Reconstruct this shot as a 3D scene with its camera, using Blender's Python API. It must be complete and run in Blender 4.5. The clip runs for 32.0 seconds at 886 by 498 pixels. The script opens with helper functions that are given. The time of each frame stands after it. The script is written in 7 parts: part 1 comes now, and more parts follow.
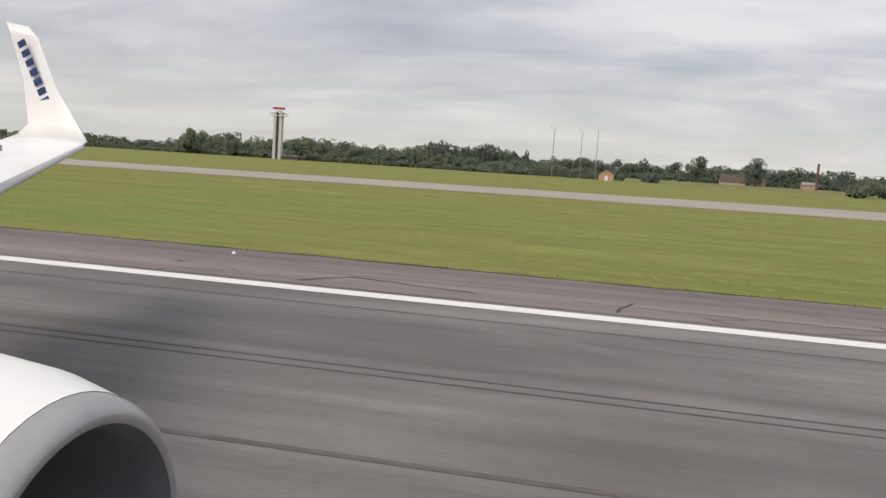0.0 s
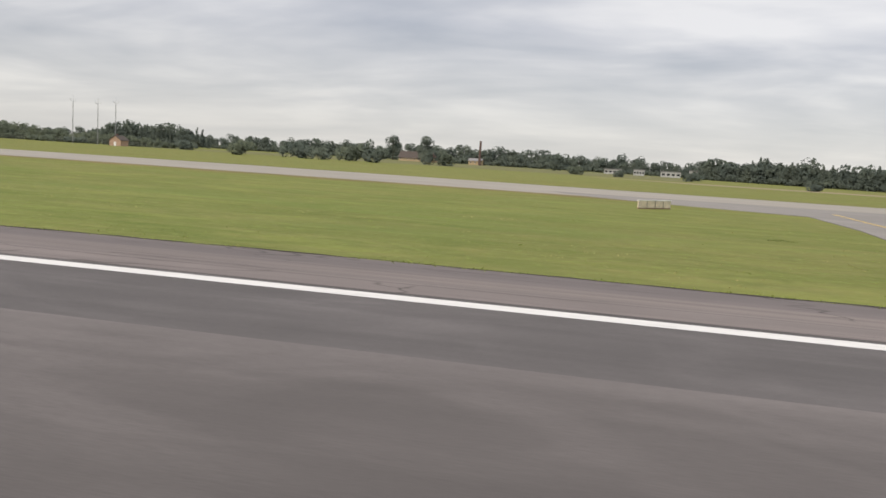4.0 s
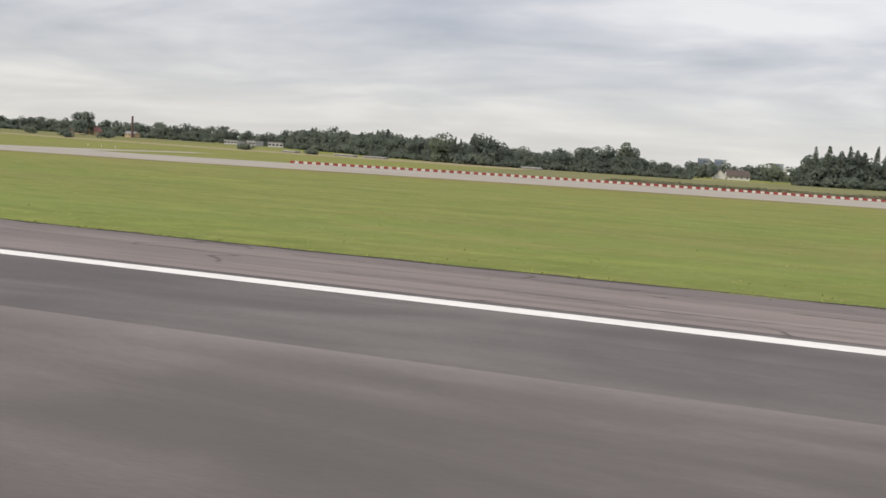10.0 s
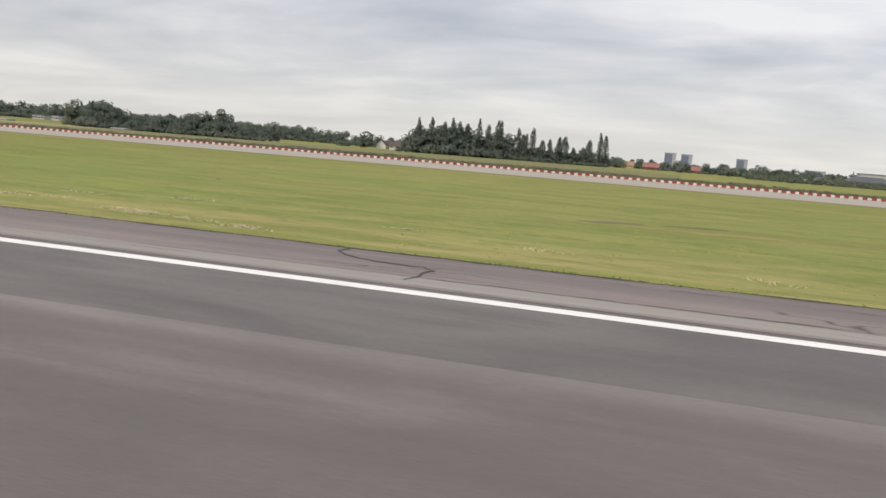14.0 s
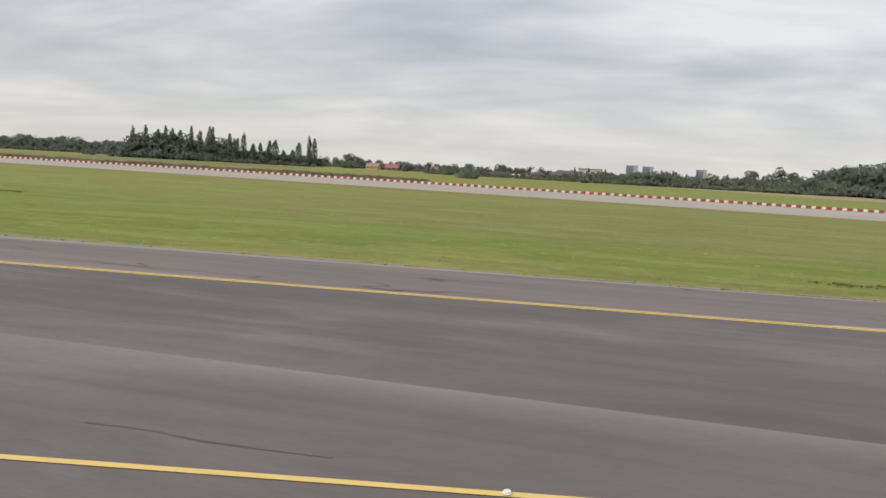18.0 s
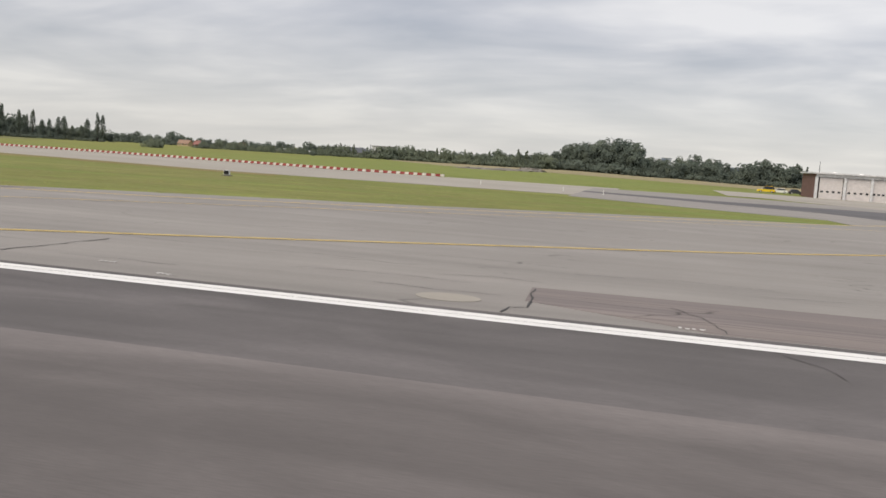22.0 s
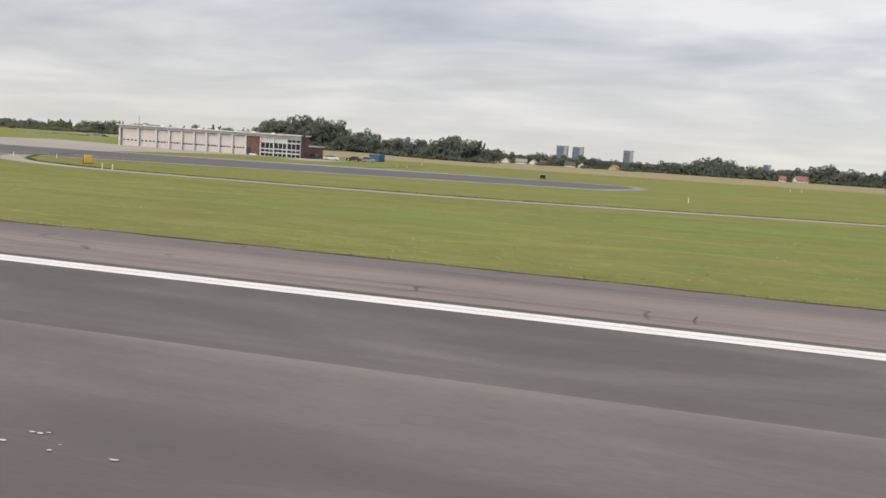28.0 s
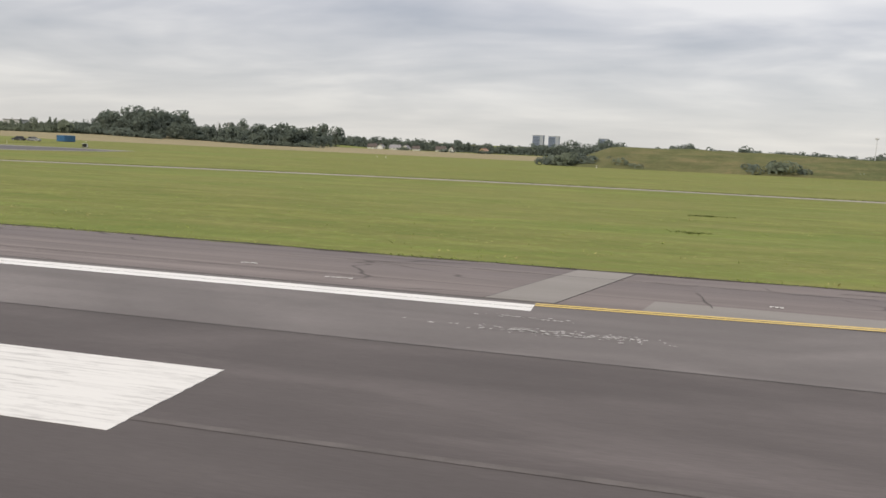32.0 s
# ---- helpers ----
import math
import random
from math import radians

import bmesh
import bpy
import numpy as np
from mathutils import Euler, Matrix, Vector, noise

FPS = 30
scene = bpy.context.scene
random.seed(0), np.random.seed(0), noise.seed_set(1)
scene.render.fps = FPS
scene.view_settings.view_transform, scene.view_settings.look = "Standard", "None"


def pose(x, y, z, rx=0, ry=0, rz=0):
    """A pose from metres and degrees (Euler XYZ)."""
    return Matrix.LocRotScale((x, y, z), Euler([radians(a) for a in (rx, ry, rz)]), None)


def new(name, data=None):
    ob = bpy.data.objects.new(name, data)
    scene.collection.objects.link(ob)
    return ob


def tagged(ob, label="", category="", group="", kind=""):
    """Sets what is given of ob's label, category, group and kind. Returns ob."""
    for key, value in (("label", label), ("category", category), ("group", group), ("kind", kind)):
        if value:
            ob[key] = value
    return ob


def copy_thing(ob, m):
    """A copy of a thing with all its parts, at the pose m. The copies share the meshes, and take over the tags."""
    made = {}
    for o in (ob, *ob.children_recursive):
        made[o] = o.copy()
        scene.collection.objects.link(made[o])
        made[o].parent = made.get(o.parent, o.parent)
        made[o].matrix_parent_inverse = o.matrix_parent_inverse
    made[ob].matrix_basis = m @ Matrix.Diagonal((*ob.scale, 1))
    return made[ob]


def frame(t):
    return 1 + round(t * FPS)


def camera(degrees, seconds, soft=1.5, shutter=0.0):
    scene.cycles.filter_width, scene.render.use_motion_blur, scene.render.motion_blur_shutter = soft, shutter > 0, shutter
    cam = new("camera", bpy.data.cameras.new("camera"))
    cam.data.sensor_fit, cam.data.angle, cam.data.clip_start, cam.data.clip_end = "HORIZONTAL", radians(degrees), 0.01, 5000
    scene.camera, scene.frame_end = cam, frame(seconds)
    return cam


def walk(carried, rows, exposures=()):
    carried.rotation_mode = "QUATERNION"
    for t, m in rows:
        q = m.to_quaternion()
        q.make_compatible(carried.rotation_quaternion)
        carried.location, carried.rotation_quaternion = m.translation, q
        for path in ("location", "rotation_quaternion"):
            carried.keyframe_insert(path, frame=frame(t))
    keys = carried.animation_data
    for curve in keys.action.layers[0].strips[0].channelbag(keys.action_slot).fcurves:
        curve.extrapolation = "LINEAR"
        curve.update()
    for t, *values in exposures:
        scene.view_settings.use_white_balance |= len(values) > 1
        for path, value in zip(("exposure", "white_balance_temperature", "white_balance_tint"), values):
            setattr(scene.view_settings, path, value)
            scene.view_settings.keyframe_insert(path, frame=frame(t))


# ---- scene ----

from mathutils import geometry

# Units are metres of the model; x runs along the runway, y away from it, z up.
HEIGHT = 2.272
ROWS = [
    (0.0, -9.54, 0.000, 12.49, 6.090, -3.590),
    (0.5, 9.61, 0.040, 12.56, 5.960, -4.101),
    (1.0, 28.47, 0.080, 12.57, 5.789, -3.842),
    (1.5, 47.02, 0.206, 12.61, 5.600, -3.902),
    (2.0, 65.28, 0.332, 12.87, 5.670, -3.412),
    (2.5, 83.25, 0.338, 12.90, 5.760, -3.605),
    (3.0, 101.01, 0.343, 12.97, 5.920, -3.668),
    (3.5, 118.40, 0.349, 13.08, 6.150, -3.590),
    (4.0, 135.51, 0.354, 13.13, 6.320, -3.523),
    (4.5, 152.42, 0.350, 13.04, 6.310, -3.626),
    (5.0, 169.25, 0.390, 12.86, 6.170, -3.894),
    (5.5, 185.92, 0.451, 12.67, 6.110, -3.900),
    (6.0, 202.45, 0.513, 12.52, 5.870, -3.766),
    (6.5, 218.86, 0.564, 12.51, 5.970, -3.695),
    (7.0, 235.16, 0.626, 12.62, 5.851, -3.784),
    (7.5, 251.38, 0.656, 12.91, 5.941, -3.562),
    (8.0, 267.53, 0.696, 13.23, 5.980, -3.840),
    (8.5, 283.62, 0.683, 13.59, 6.130, -3.809),
    (9.0, 299.60, 0.680, 13.99, 6.230, -3.908),
    (9.5, 315.39, 0.753, 14.59, 6.491, -3.884),
    (10.0, 330.91, 0.826, 15.20, 6.631, -3.770),
    (10.5, 346.13, 0.887, 15.53, 6.781, -3.785),
    (11.0, 361.01, 0.939, 15.63, 6.960, -3.490),
    (11.5, 375.55, 0.947, 15.57, 7.050, -3.148),
    (12.0, 389.76, 0.956, 15.43, 7.120, -3.056),
    (12.5, 403.68, 1.029, 15.17, 7.090, -3.357),
    (13.0, 417.32, 1.102, 15.09, 7.110, -3.768),
    (13.5, 430.72, 0.981, 15.16, 6.990, -4.291),
    (14.0, 443.89, 0.861, 15.19, 7.070, -4.574),
    (14.5, 456.86, 0.752, 15.29, 7.200, -4.854),
    (15.0, 469.71, 0.782, 15.41, 7.110, -4.686),
    (15.5, 482.30, 0.812, 15.53, 6.690, -4.197),
    (16.0, 494.67, 0.832, 15.57, 6.200, -3.689),
    (16.5, 506.81, 0.862, 15.46, 5.870, -3.510),
    (17.0, 518.86, 1.140, 15.24, 5.690, -3.350),
    (17.5, 530.65, 1.160, 15.06, 5.520, -3.030),
    (18.0, 542.11, 1.180, 14.90, 5.680, -3.110),
    (18.5, 553.19, 1.200, 14.74, 5.860, -3.450),
    (19.0, 563.91, 1.230, 14.49, 5.960, -3.700),
    (19.5, 574.36, 1.240, 14.32, 6.040, -3.790),
    (20.0, 584.57, 1.260, 14.19, 6.060, -3.850),
    (20.5, 594.58, 1.280, 14.14, 6.140, -3.660),
    (21.0, 604.43, 1.300, 14.10, 6.240, -3.730),
    (21.5, 614.19, 1.353, 14.14, 6.390, -3.691),
    (22.0, 623.90, 1.416, 14.20, 6.470, -3.402),
    (22.5, 633.62, 1.426, 14.40, 6.670, -3.072),
    (23.0, 643.38, 1.446, 14.48, 6.760, -2.682),
    (23.5, 653.16, 1.456, 14.62, 6.920, -2.112),
    (24.0, 662.92, 1.466, 14.45, 6.920, -2.182),
    (24.5, 672.57, 1.476, 14.11, 6.950, -2.385),
    (25.0, 682.01, 1.486, 13.95, 6.930, -2.038),
    (25.5, 691.22, 1.453, 13.76, 7.010, -2.150),
    (26.0, 700.25, 1.410, 13.58, 7.020, -2.222),
    (26.5, 709.14, 1.420, 13.54, 7.090, -2.306),
    (27.0, 717.95, 1.420, 13.57, 7.080, -2.827),
    (27.5, 726.61, 1.430, 13.72, 6.990, -3.369),
    (28.0, 735.17, 1.430, 13.90, 6.890, -3.771),
    (28.5, 743.64, 1.430, 14.07, 6.880, -3.892),
    (29.0, 752.07, 1.444, 14.20, 6.940, -3.782),
    (29.5, 760.45, 1.459, 14.26, 7.040, -3.452),
    (30.0, 768.78, 1.473, 14.18, 7.150, -2.882),
    (30.5, 777.09, 1.463, 14.12, 7.230, -2.442),
    (31.0, 785.38, 1.463, 13.98, 7.350, -2.412),
    (31.5, 793.66, 1.431, 13.89, 7.430, -2.371),
    (32.0, 801.94, 1.400, 13.71, 7.360, -2.450)]
cam = camera(56.8, 32.0, soft=1.6, shutter=0.0)
walk(cam, [(t, pose(x, y, HEIGHT, 90.0 - pitch, 0, turn) @ pose(0, 0, 0, 0, 0, -roll))
           for t, x, y, turn, pitch, roll in ROWS],
     exposures=[(0.0, -0.08), (1.0, -0.20), (2.0, -0.12), (5.0, 0.0), (7.0, -0.05), (10.0, 0.02), (12.0, 0.0), (14.0, 0.06), (17.0, -0.05), (20.0, 0.05), (22.0, -0.03), (24.0, 0.0), (26.0, -0.09), (29.0, 0.07), (31.0, 0.0), (32.0, -0.02)])

# ---- daylight: bright overcast ----
world = bpy.data.worlds.new("overcast_sky")
scene.world = world
world.use_nodes = True
wn, wl = world.node_tree.nodes, world.node_tree.links
wn.clear()


def wnode(kind, **kw):
    n = wn.new(kind)
    for k, v in kw.items():
        n.inputs[k].default_value = v
    return n


w_out = wnode("ShaderNodeOutputWorld")
w_bg = wnode("ShaderNodeBackground", Strength=1.0)
w_sky = wn.new("ShaderNodeTexSky")
w_sky.sky_type, w_sky.sun_disc = "NISHITA", False
SUN_UP, SUN_TURN = radians(48), radians(215)
w_sky.sun_elevation, w_sky.sun_rotation = SUN_UP, SUN_TURN
w_tc = wn.new("ShaderNodeTexCoord")
w_sep = wn.new("ShaderNodeSeparateXYZ")
wl.new(w_tc.outputs["Generated"], w_sep.inputs[0])


def wmath(op, a, b=None, clamp=False):
    n = wn.new("ShaderNodeMath")
    n.operation, n.use_clamp = op, clamp
    for i, q in enumerate((a, b)):
        if q is None:
            continue
        if isinstance(q, (int, float)):
            n.inputs[i].default_value = q
        else:
            wl.new(q, n.inputs[i])
    return n.outputs[0]


up = wmath("ADD", wmath("MAXIMUM", w_sep.outputs[2], 0.0), 0.14)
cx = wmath("DIVIDE", w_sep.outputs[0], up)
cy = wmath("DIVIDE", w_sep.outputs[1], up)
w_vec = wn.new("ShaderNodeCombineXYZ")
wl.new(cx, w_vec.inputs[0])
wl.new(cy, w_vec.inputs[1])
w_n1 = wnode("ShaderNodeTexNoise", Scale=0.62, Detail=4.0, Roughness=0.5, Distortion=0.8)
w_n2 = wnode("ShaderNodeTexNoise", Scale=2.0, Detail=5.0, Roughness=0.5, Distortion=0.2)
w_map = wn.new("ShaderNodeMapping")
w_map.inputs["Scale"].default_value = (0.85, 1.2, 1.0)
w_map.inputs["Location"].default_value = (3.1, 1.7, 0.0)
w_map.inputs["Rotation"].default_value = (0, 0, 0.35)
wl.new(w_vec.outputs[0], w_map.inputs[0])
wl.new(w_map.outputs[0], w_n1.inputs["Vector"])
wl.new(w_map.outputs[0], w_n2.inputs["Vector"])
w_mix = wmath("ADD", wmath("MULTIPLY", w_n1.outputs["Fac"], 0.7), wmath("MULTIPLY", w_n2.outputs["Fac"], 0.3))
w_ramp = wn.new("ShaderNodeValToRGB")
cr = w_ramp.color_ramp
cr.elements[0].position, cr.elements[0].color = 0.36, (0.39, 0.415, 0.475, 1)
cr.elements[1].position, cr.elements[1].color = 0.64, (0.785, 0.77, 0.775, 1)
e = cr.elements.new(0.5)
e.color = (0.56, 0.565, 0.605, 1)
wl.new(w_mix, w_ramp.inputs[0])
# brighter haze low over the land, and a brighter overhead vault
w_low = wn.new("ShaderNodeMapRange")
w_low.inputs[1].default_value, w_low.inputs[2].default_value = 0.0, 0.16
w_low.inputs[3].default_value, w_low.inputs[4].default_value = 0.75, 0.0
wl.new(w_sep.outputs[2], w_low.inputs[0])
w_haze = wn.new("ShaderNodeMix")
w_haze.data_type = "RGBA"
w_haze.inputs["B"].default_value = (0.71, 0.685, 0.635, 1)
wl.new(w_low.outputs[0], w_haze.inputs["Factor"])
wl.new(w_ramp.outputs[0], w_haze.inputs["A"])
w_top = wn.new("ShaderNodeMapRange")
w_top.inputs[1].default_value, w_top.inputs[2].default_value = 0.3, 0.95
w_top.inputs[3].default_value, w_top.inputs[4].default_value = 1.0, 1.6
wl.new(w_sep.outputs[2], w_top.inputs[0])
w_sc = wn.new("ShaderNodeVectorMath")
w_sc.operation = "SCALE"
wl.new(w_haze.outputs["Result"], w_sc.inputs[0])
wl.new(w_top.outputs[0], w_sc.inputs["Scale"])
w_blue = wn.new("ShaderNodeVectorMath")
w_blue.operation = "SCALE"
w_blue.inputs["Scale"].default_value = 0.012
wl.new(w_sky.outputs[0], w_blue.inputs[0])
w_add = wn.new("ShaderNodeVectorMath")
w_add.operation = "ADD"
wl.new(w_sc.outputs[0], w_add.inputs[0])
wl.new(w_blue.outputs[0], w_add.inputs[1])
w_side = wmath("ADD", wmath("MULTIPLY", w_sep.outputs[0], 0.06), 1.0)
w_even = wn.new("ShaderNodeVectorMath")
w_even.operation = "SCALE"
wl.new(w_add.outputs[0], w_even.inputs[0])
wl.new(w_side, w_even.inputs["Scale"])
wl.new(w_even.outputs[0], w_bg.inputs["Color"])
wl.new(w_bg.outputs[0], w_out.inputs["Surface"])

sun = new("sun", bpy.data.lights.new("sun", "SUN"))
sun.data.energy, sun.data.angle, sun.data.color = 2.6, radians(30), (1.0, 0.90, 0.77)
sun_dir = Vector((math.sin(SUN_TURN) * math.cos(SUN_UP), math.cos(SUN_TURN) * math.cos(SUN_UP), math.sin(SUN_UP)))
sun.rotation_euler = (-sun_dir).to_track_quat("-Z", "Y").to_euler()

# ---- materials ----


class Mat:
    """A node material with short calls for its nodes."""

    def __init__(self, name, rough=0.8, metal=0.0):
        self.m = bpy.data.materials.new(name)
        self.m.use_nodes = True
        self.n, self.l = self.m.node_tree.nodes, self.m.node_tree.links
        self.b = self.n["Principled BSDF"]
        self.b.inputs["Roughness"].default_value = rough
        self.b.inputs["Metallic"].default_value = metal
        self.b.inputs["Specular IOR Level"].default_value = 0.3
        self.tc = self.n.new("ShaderNodeNewGeometry").outputs["Position"]

    def noise(self, scale, detail=4.0, rough=0.55, stretch=(1, 1, 1), coords=None, distort=0.0):
        mp = self.n.new("ShaderNodeMapping")
        mp.inputs["Scale"].default_value = stretch
        self.l.new(coords or self.tc, mp.inputs[0])
        t = self.n.new("ShaderNodeTexNoise")
        t.inputs["Scale"].default_value, t.inputs["Detail"].default_value = scale, detail
        t.inputs["Roughness"].default_value, t.inputs["Distortion"].default_value = rough, distort
        self.l.new(mp.outputs[0], t.inputs["Vector"])
        return t.outputs["Fac"]

    def ramp(self, fac, stops):
        r = self.n.new("ShaderNodeValToRGB")
        el = r.color_ramp.elements
        while len(el) < len(stops):
            el.new(0.5)
        for q, (p, c) in zip(el, stops):
            q.position = p
            q.color = (c, c, c, 1) if isinstance(c, (int, float)) else (*c, 1)
        self.l.new(fac, r.inputs[0])
        return r.outputs[0]

    def mix(self, fac, a, b, blend="MIX"):
        x = self.n.new("ShaderNodeMix")
        x.data_type, x.blend_type = "RGBA", blend
        for key, v in (("Factor", fac), ("A", a), ("B", b)):
            if isinstance(v, (int, float)):
                if key == "Factor":
                    x.inputs[0].default_value = v
                else:
                    x.inputs[6 if key == "A" else 7].default_value = (v, v, v, 1)
            elif isinstance(v, tuple):
                x.inputs[6 if key == "A" else 7].default_value = (*v, 1)
            else:
                self.l.new(v, x.inputs[{"Factor": 0, "A": 6, "B": 7}[key]])
        return x.outputs[2]

    def math(self, op, a, b, clamp=False):
        x = self.n.new("ShaderNodeMath")
        x.operation, x.use_clamp = op, clamp
        for i, v in enumerate((a, b)):
            if isinstance(v, (int, float)):
                x.inputs[i].default_value = v
            else:
                self.l.new(v, x.inputs[i])
        return x.outputs[0]

    def axis(self, i):
        s = self.n.new("ShaderNodeSeparateXYZ")
        self.l.new(self.tc, s.inputs[0])
        return s.outputs[i]

    def random(self):
        return self.n.new("ShaderNodeObjectInfo").outputs["Random"]

    def island(self):
        return self.n.new("ShaderNodeNewGeometry").outputs["Random Per Island"]

    def bump(self, h, strength=0.3, dist=0.02):
        b = self.n.new("ShaderNodeBump")
        b.inputs["Strength"].default_value, b.inputs["Distance"].default_value = strength, dist
        self.l.new(h, b.inputs["Height"])
        self.l.new(b.outputs[0], self.b.inputs["Normal"])
        return self

    def color(self, c):
        if isinstance(c, tuple):
            self.b.inputs["Base Color"].default_value = (*c, 1)
        else:
            self.l.new(c, self.b.inputs["Base Color"])
        return self

    def rough(self, c):
        self.l.new(c, self.b.inputs["Roughness"])
        return self


def plain(name, c, rough=0.6, metal=0.0, vary=0.18, scale=3.0):
    """Paint, metal or plaster with a faint uneven tone and grime."""
    m = Mat(name, rough, metal)
    lo = tuple(v * (1 - vary) for v in c)
    hi = tuple(min(v * (1 + vary), 1) for v in c)
    col = m.ramp(m.noise(scale, 6), [(0.3, lo), (0.7, hi)])
    col = m.mix(m.ramp(m.noise(scale * 9, 3), [(0.45, 0.0), (0.8, 0.3)]), col, tuple(v * 0.7 for v in c))
    return m.color(col).m


def asphalt(name, dark, light, streak=0.5, tint=(1.03, 1.0, 0.97), crack=0.0, seam=None, smear=1.0, pale=False, verge=False):
    """Rolled asphalt: long lengthwise streaks, blots, grain, cracks and a dusty band beside a seam."""
    m = Mat(name, 0.85)
    t = lambda v: tuple(v * k for k in tint)
    col = m.ramp(m.noise(0.35, 5, 0.6, (0.10, 1.0, 1.0), distort=0.4), [(0.32, t(dark)), (0.7, t(light))])
    wide = m.ramp(m.noise(0.7, 3, 0.55, (0.014, 1.0, 1.0), distort=0.2), [(0.36, 0.0), (0.66, 1.0)])
    col = m.mix(m.math("MULTIPLY", wide, 0.55 * streak), col, t(dark * 0.72))
    band = m.ramp(m.noise(1.0, 4, 0.6, (0.03, 2.2, 1.0)), [(0.3, 0.0), (0.75, 1.0)])
    col = m.mix(m.math("MULTIPLY", band, streak), col, t(light * 1.15))
    thin = m.ramp(m.noise(1.0, 3, 0.6, (0.022, 9.0, 1.0)), [(0.52, 0.0), (0.74, 0.22 * streak)])
    col = m.mix(thin, col, t(dark * 0.6))
    if smear < 0.5:
        wisp = m.ramp(m.noise(0.42, 5, 0.55, (0.22, 1.25, 1.0), distort=1.6), [(0.52, 0.0), (0.74, 0.7)])
        col = m.mix(wisp, col, t(light * 1.4))
        sweep = m.ramp(m.noise(0.20, 4, 0.5, (0.3, 1.5, 1.0), distort=1.2), [(0.38, 0.0), (0.66, 0.65)])
        col = m.mix(sweep, col, t(dark * 0.86))
    if smear < 0.5:
        cloud = m.noise(0.34, 4, 0.5, (0.5, 1.0, 1.0), distort=1.8)
        col = m.mix(m.ramp(cloud, [(0.34, 0.4), (0.5, 0.0)]), col, t(dark * 0.82))
        col = m.mix(m.ramp(cloud, [(0.52, 0.0), (0.7, 0.42)]), col, t(light * 1.22))
    blot = m.ramp(m.noise(0.13, 6, 0.65), [(0.45, 0.0), (0.75, 0.6)])
    col = m.mix(blot, col, t(dark * 0.9))
    if pale:
        # the paving before the runway entry has weathered lighter
        along = m.math("DIVIDE", m.math("ADD", m.axis(0), m.math("MULTIPLY", m.noise(0.08, 3), 24.0)), 1000.0)
        col = m.mix(m.ramp(along, [(0.40, 0.0), (0.44, 0.12), (0.50, 0.0), (0.565, 0.0), (0.590, 0.12), (0.608, 0.06), (0.625, 0.0)]), col, t(light * 1.45))
    if seam:
        y0, y1, v = seam
        r = m.n.new("ShaderNodeMapRange")
        for k, q in enumerate((y0, y1, 0.0, 1.0)):
            r.inputs[k + 1].default_value = q
        m.l.new(m.axis(1), r.inputs[0])
        soft = m.math("POWER", r.outputs[0], 2.2)
        wisp = m.ramp(m.noise(0.55, 5, 0.62, (0.16, 1.6, 1.0), distort=0.5), [(0.30, 0.1), (0.68, 0.85)])
        col = m.mix(m.math("MULTIPLY", soft, wisp), col, t(v))
    if verge:
        r = m.n.new("ShaderNodeMapRange")
        for k, q in enumerate((14.9, 16.7, 0.0, 1.0)):
            r.inputs[k + 1].default_value = q
        m.l.new(m.math("ADD", m.axis(1), m.math("MULTIPLY", m.noise(0.5, 4, 0.6, (0.12, 1.0, 1.0)), 1.0)), r.inputs[0])
        col = m.mix(m.math("MULTIPLY", r.outputs[0], 0.55), col, (dark * 0.80, dark * 0.70, dark * 0.72))
        dust = m.ramp(m.noise(0.4, 5, 0.6, (0.07, 1.8, 1.0), distort=0.4), [(0.5, 0.0), (0.7, 0.6)])
        col = m.mix(dust, col, (light * 1.32, light * 1.12, light * 1.0))
        hair = m.ramp(m.noise(1.0, 4, 0.6, (0.05, 7.0, 1.0), distort=0.6), [(0.55, 0.0), (0.66, 0.5)])
        col = m.mix(hair, col, t(dark * 0.55))
    grain = m.noise(45.0, 3, 0.55, (smear, 1.0, 1.0))
    col = m.mix(m.ramp(grain, [(0.35, 0.0), (0.7, 0.28)]), col, t(dark * 0.6))
    if crack:
        v = m.n.new("ShaderNodeTexVoronoi")
        v.feature = "DISTANCE_TO_EDGE"
        mp = m.n.new("ShaderNodeMapping")
        mp.inputs["Scale"].default_value = (0.16, 0.5, 1)
        m.l.new(m.tc, mp.inputs[0])
        w = m.n.new("ShaderNodeVectorMath")
        w.operation = "ADD"
        nz = m.n.new("ShaderNodeTexNoise")
        nz.inputs["Scale"].default_value = 1.3
        m.l.new(mp.outputs[0], w.inputs[0])
        m.l.new(mp.outputs[0], nz.inputs["Vector"])
        m.l.new(nz.outputs["Color"], w.inputs[1])
        m.l.new(w.outputs[0], v.inputs["Vector"])
        v.inputs["Scale"].default_value = 1.0
        line = m.ramp(v.outputs["Distance"], [(0.0, 1.0), (0.012, 0.0)])
        gate = m.ramp(m.noise(0.25, 3), [(0.48, 0.0), (0.56, crack)])
        col = m.mix(m.math("MULTIPLY", line, gate), col, t(dark * 0.35))
    m.color(col).bump(grain, 0.3, 0.01)
    return m.m


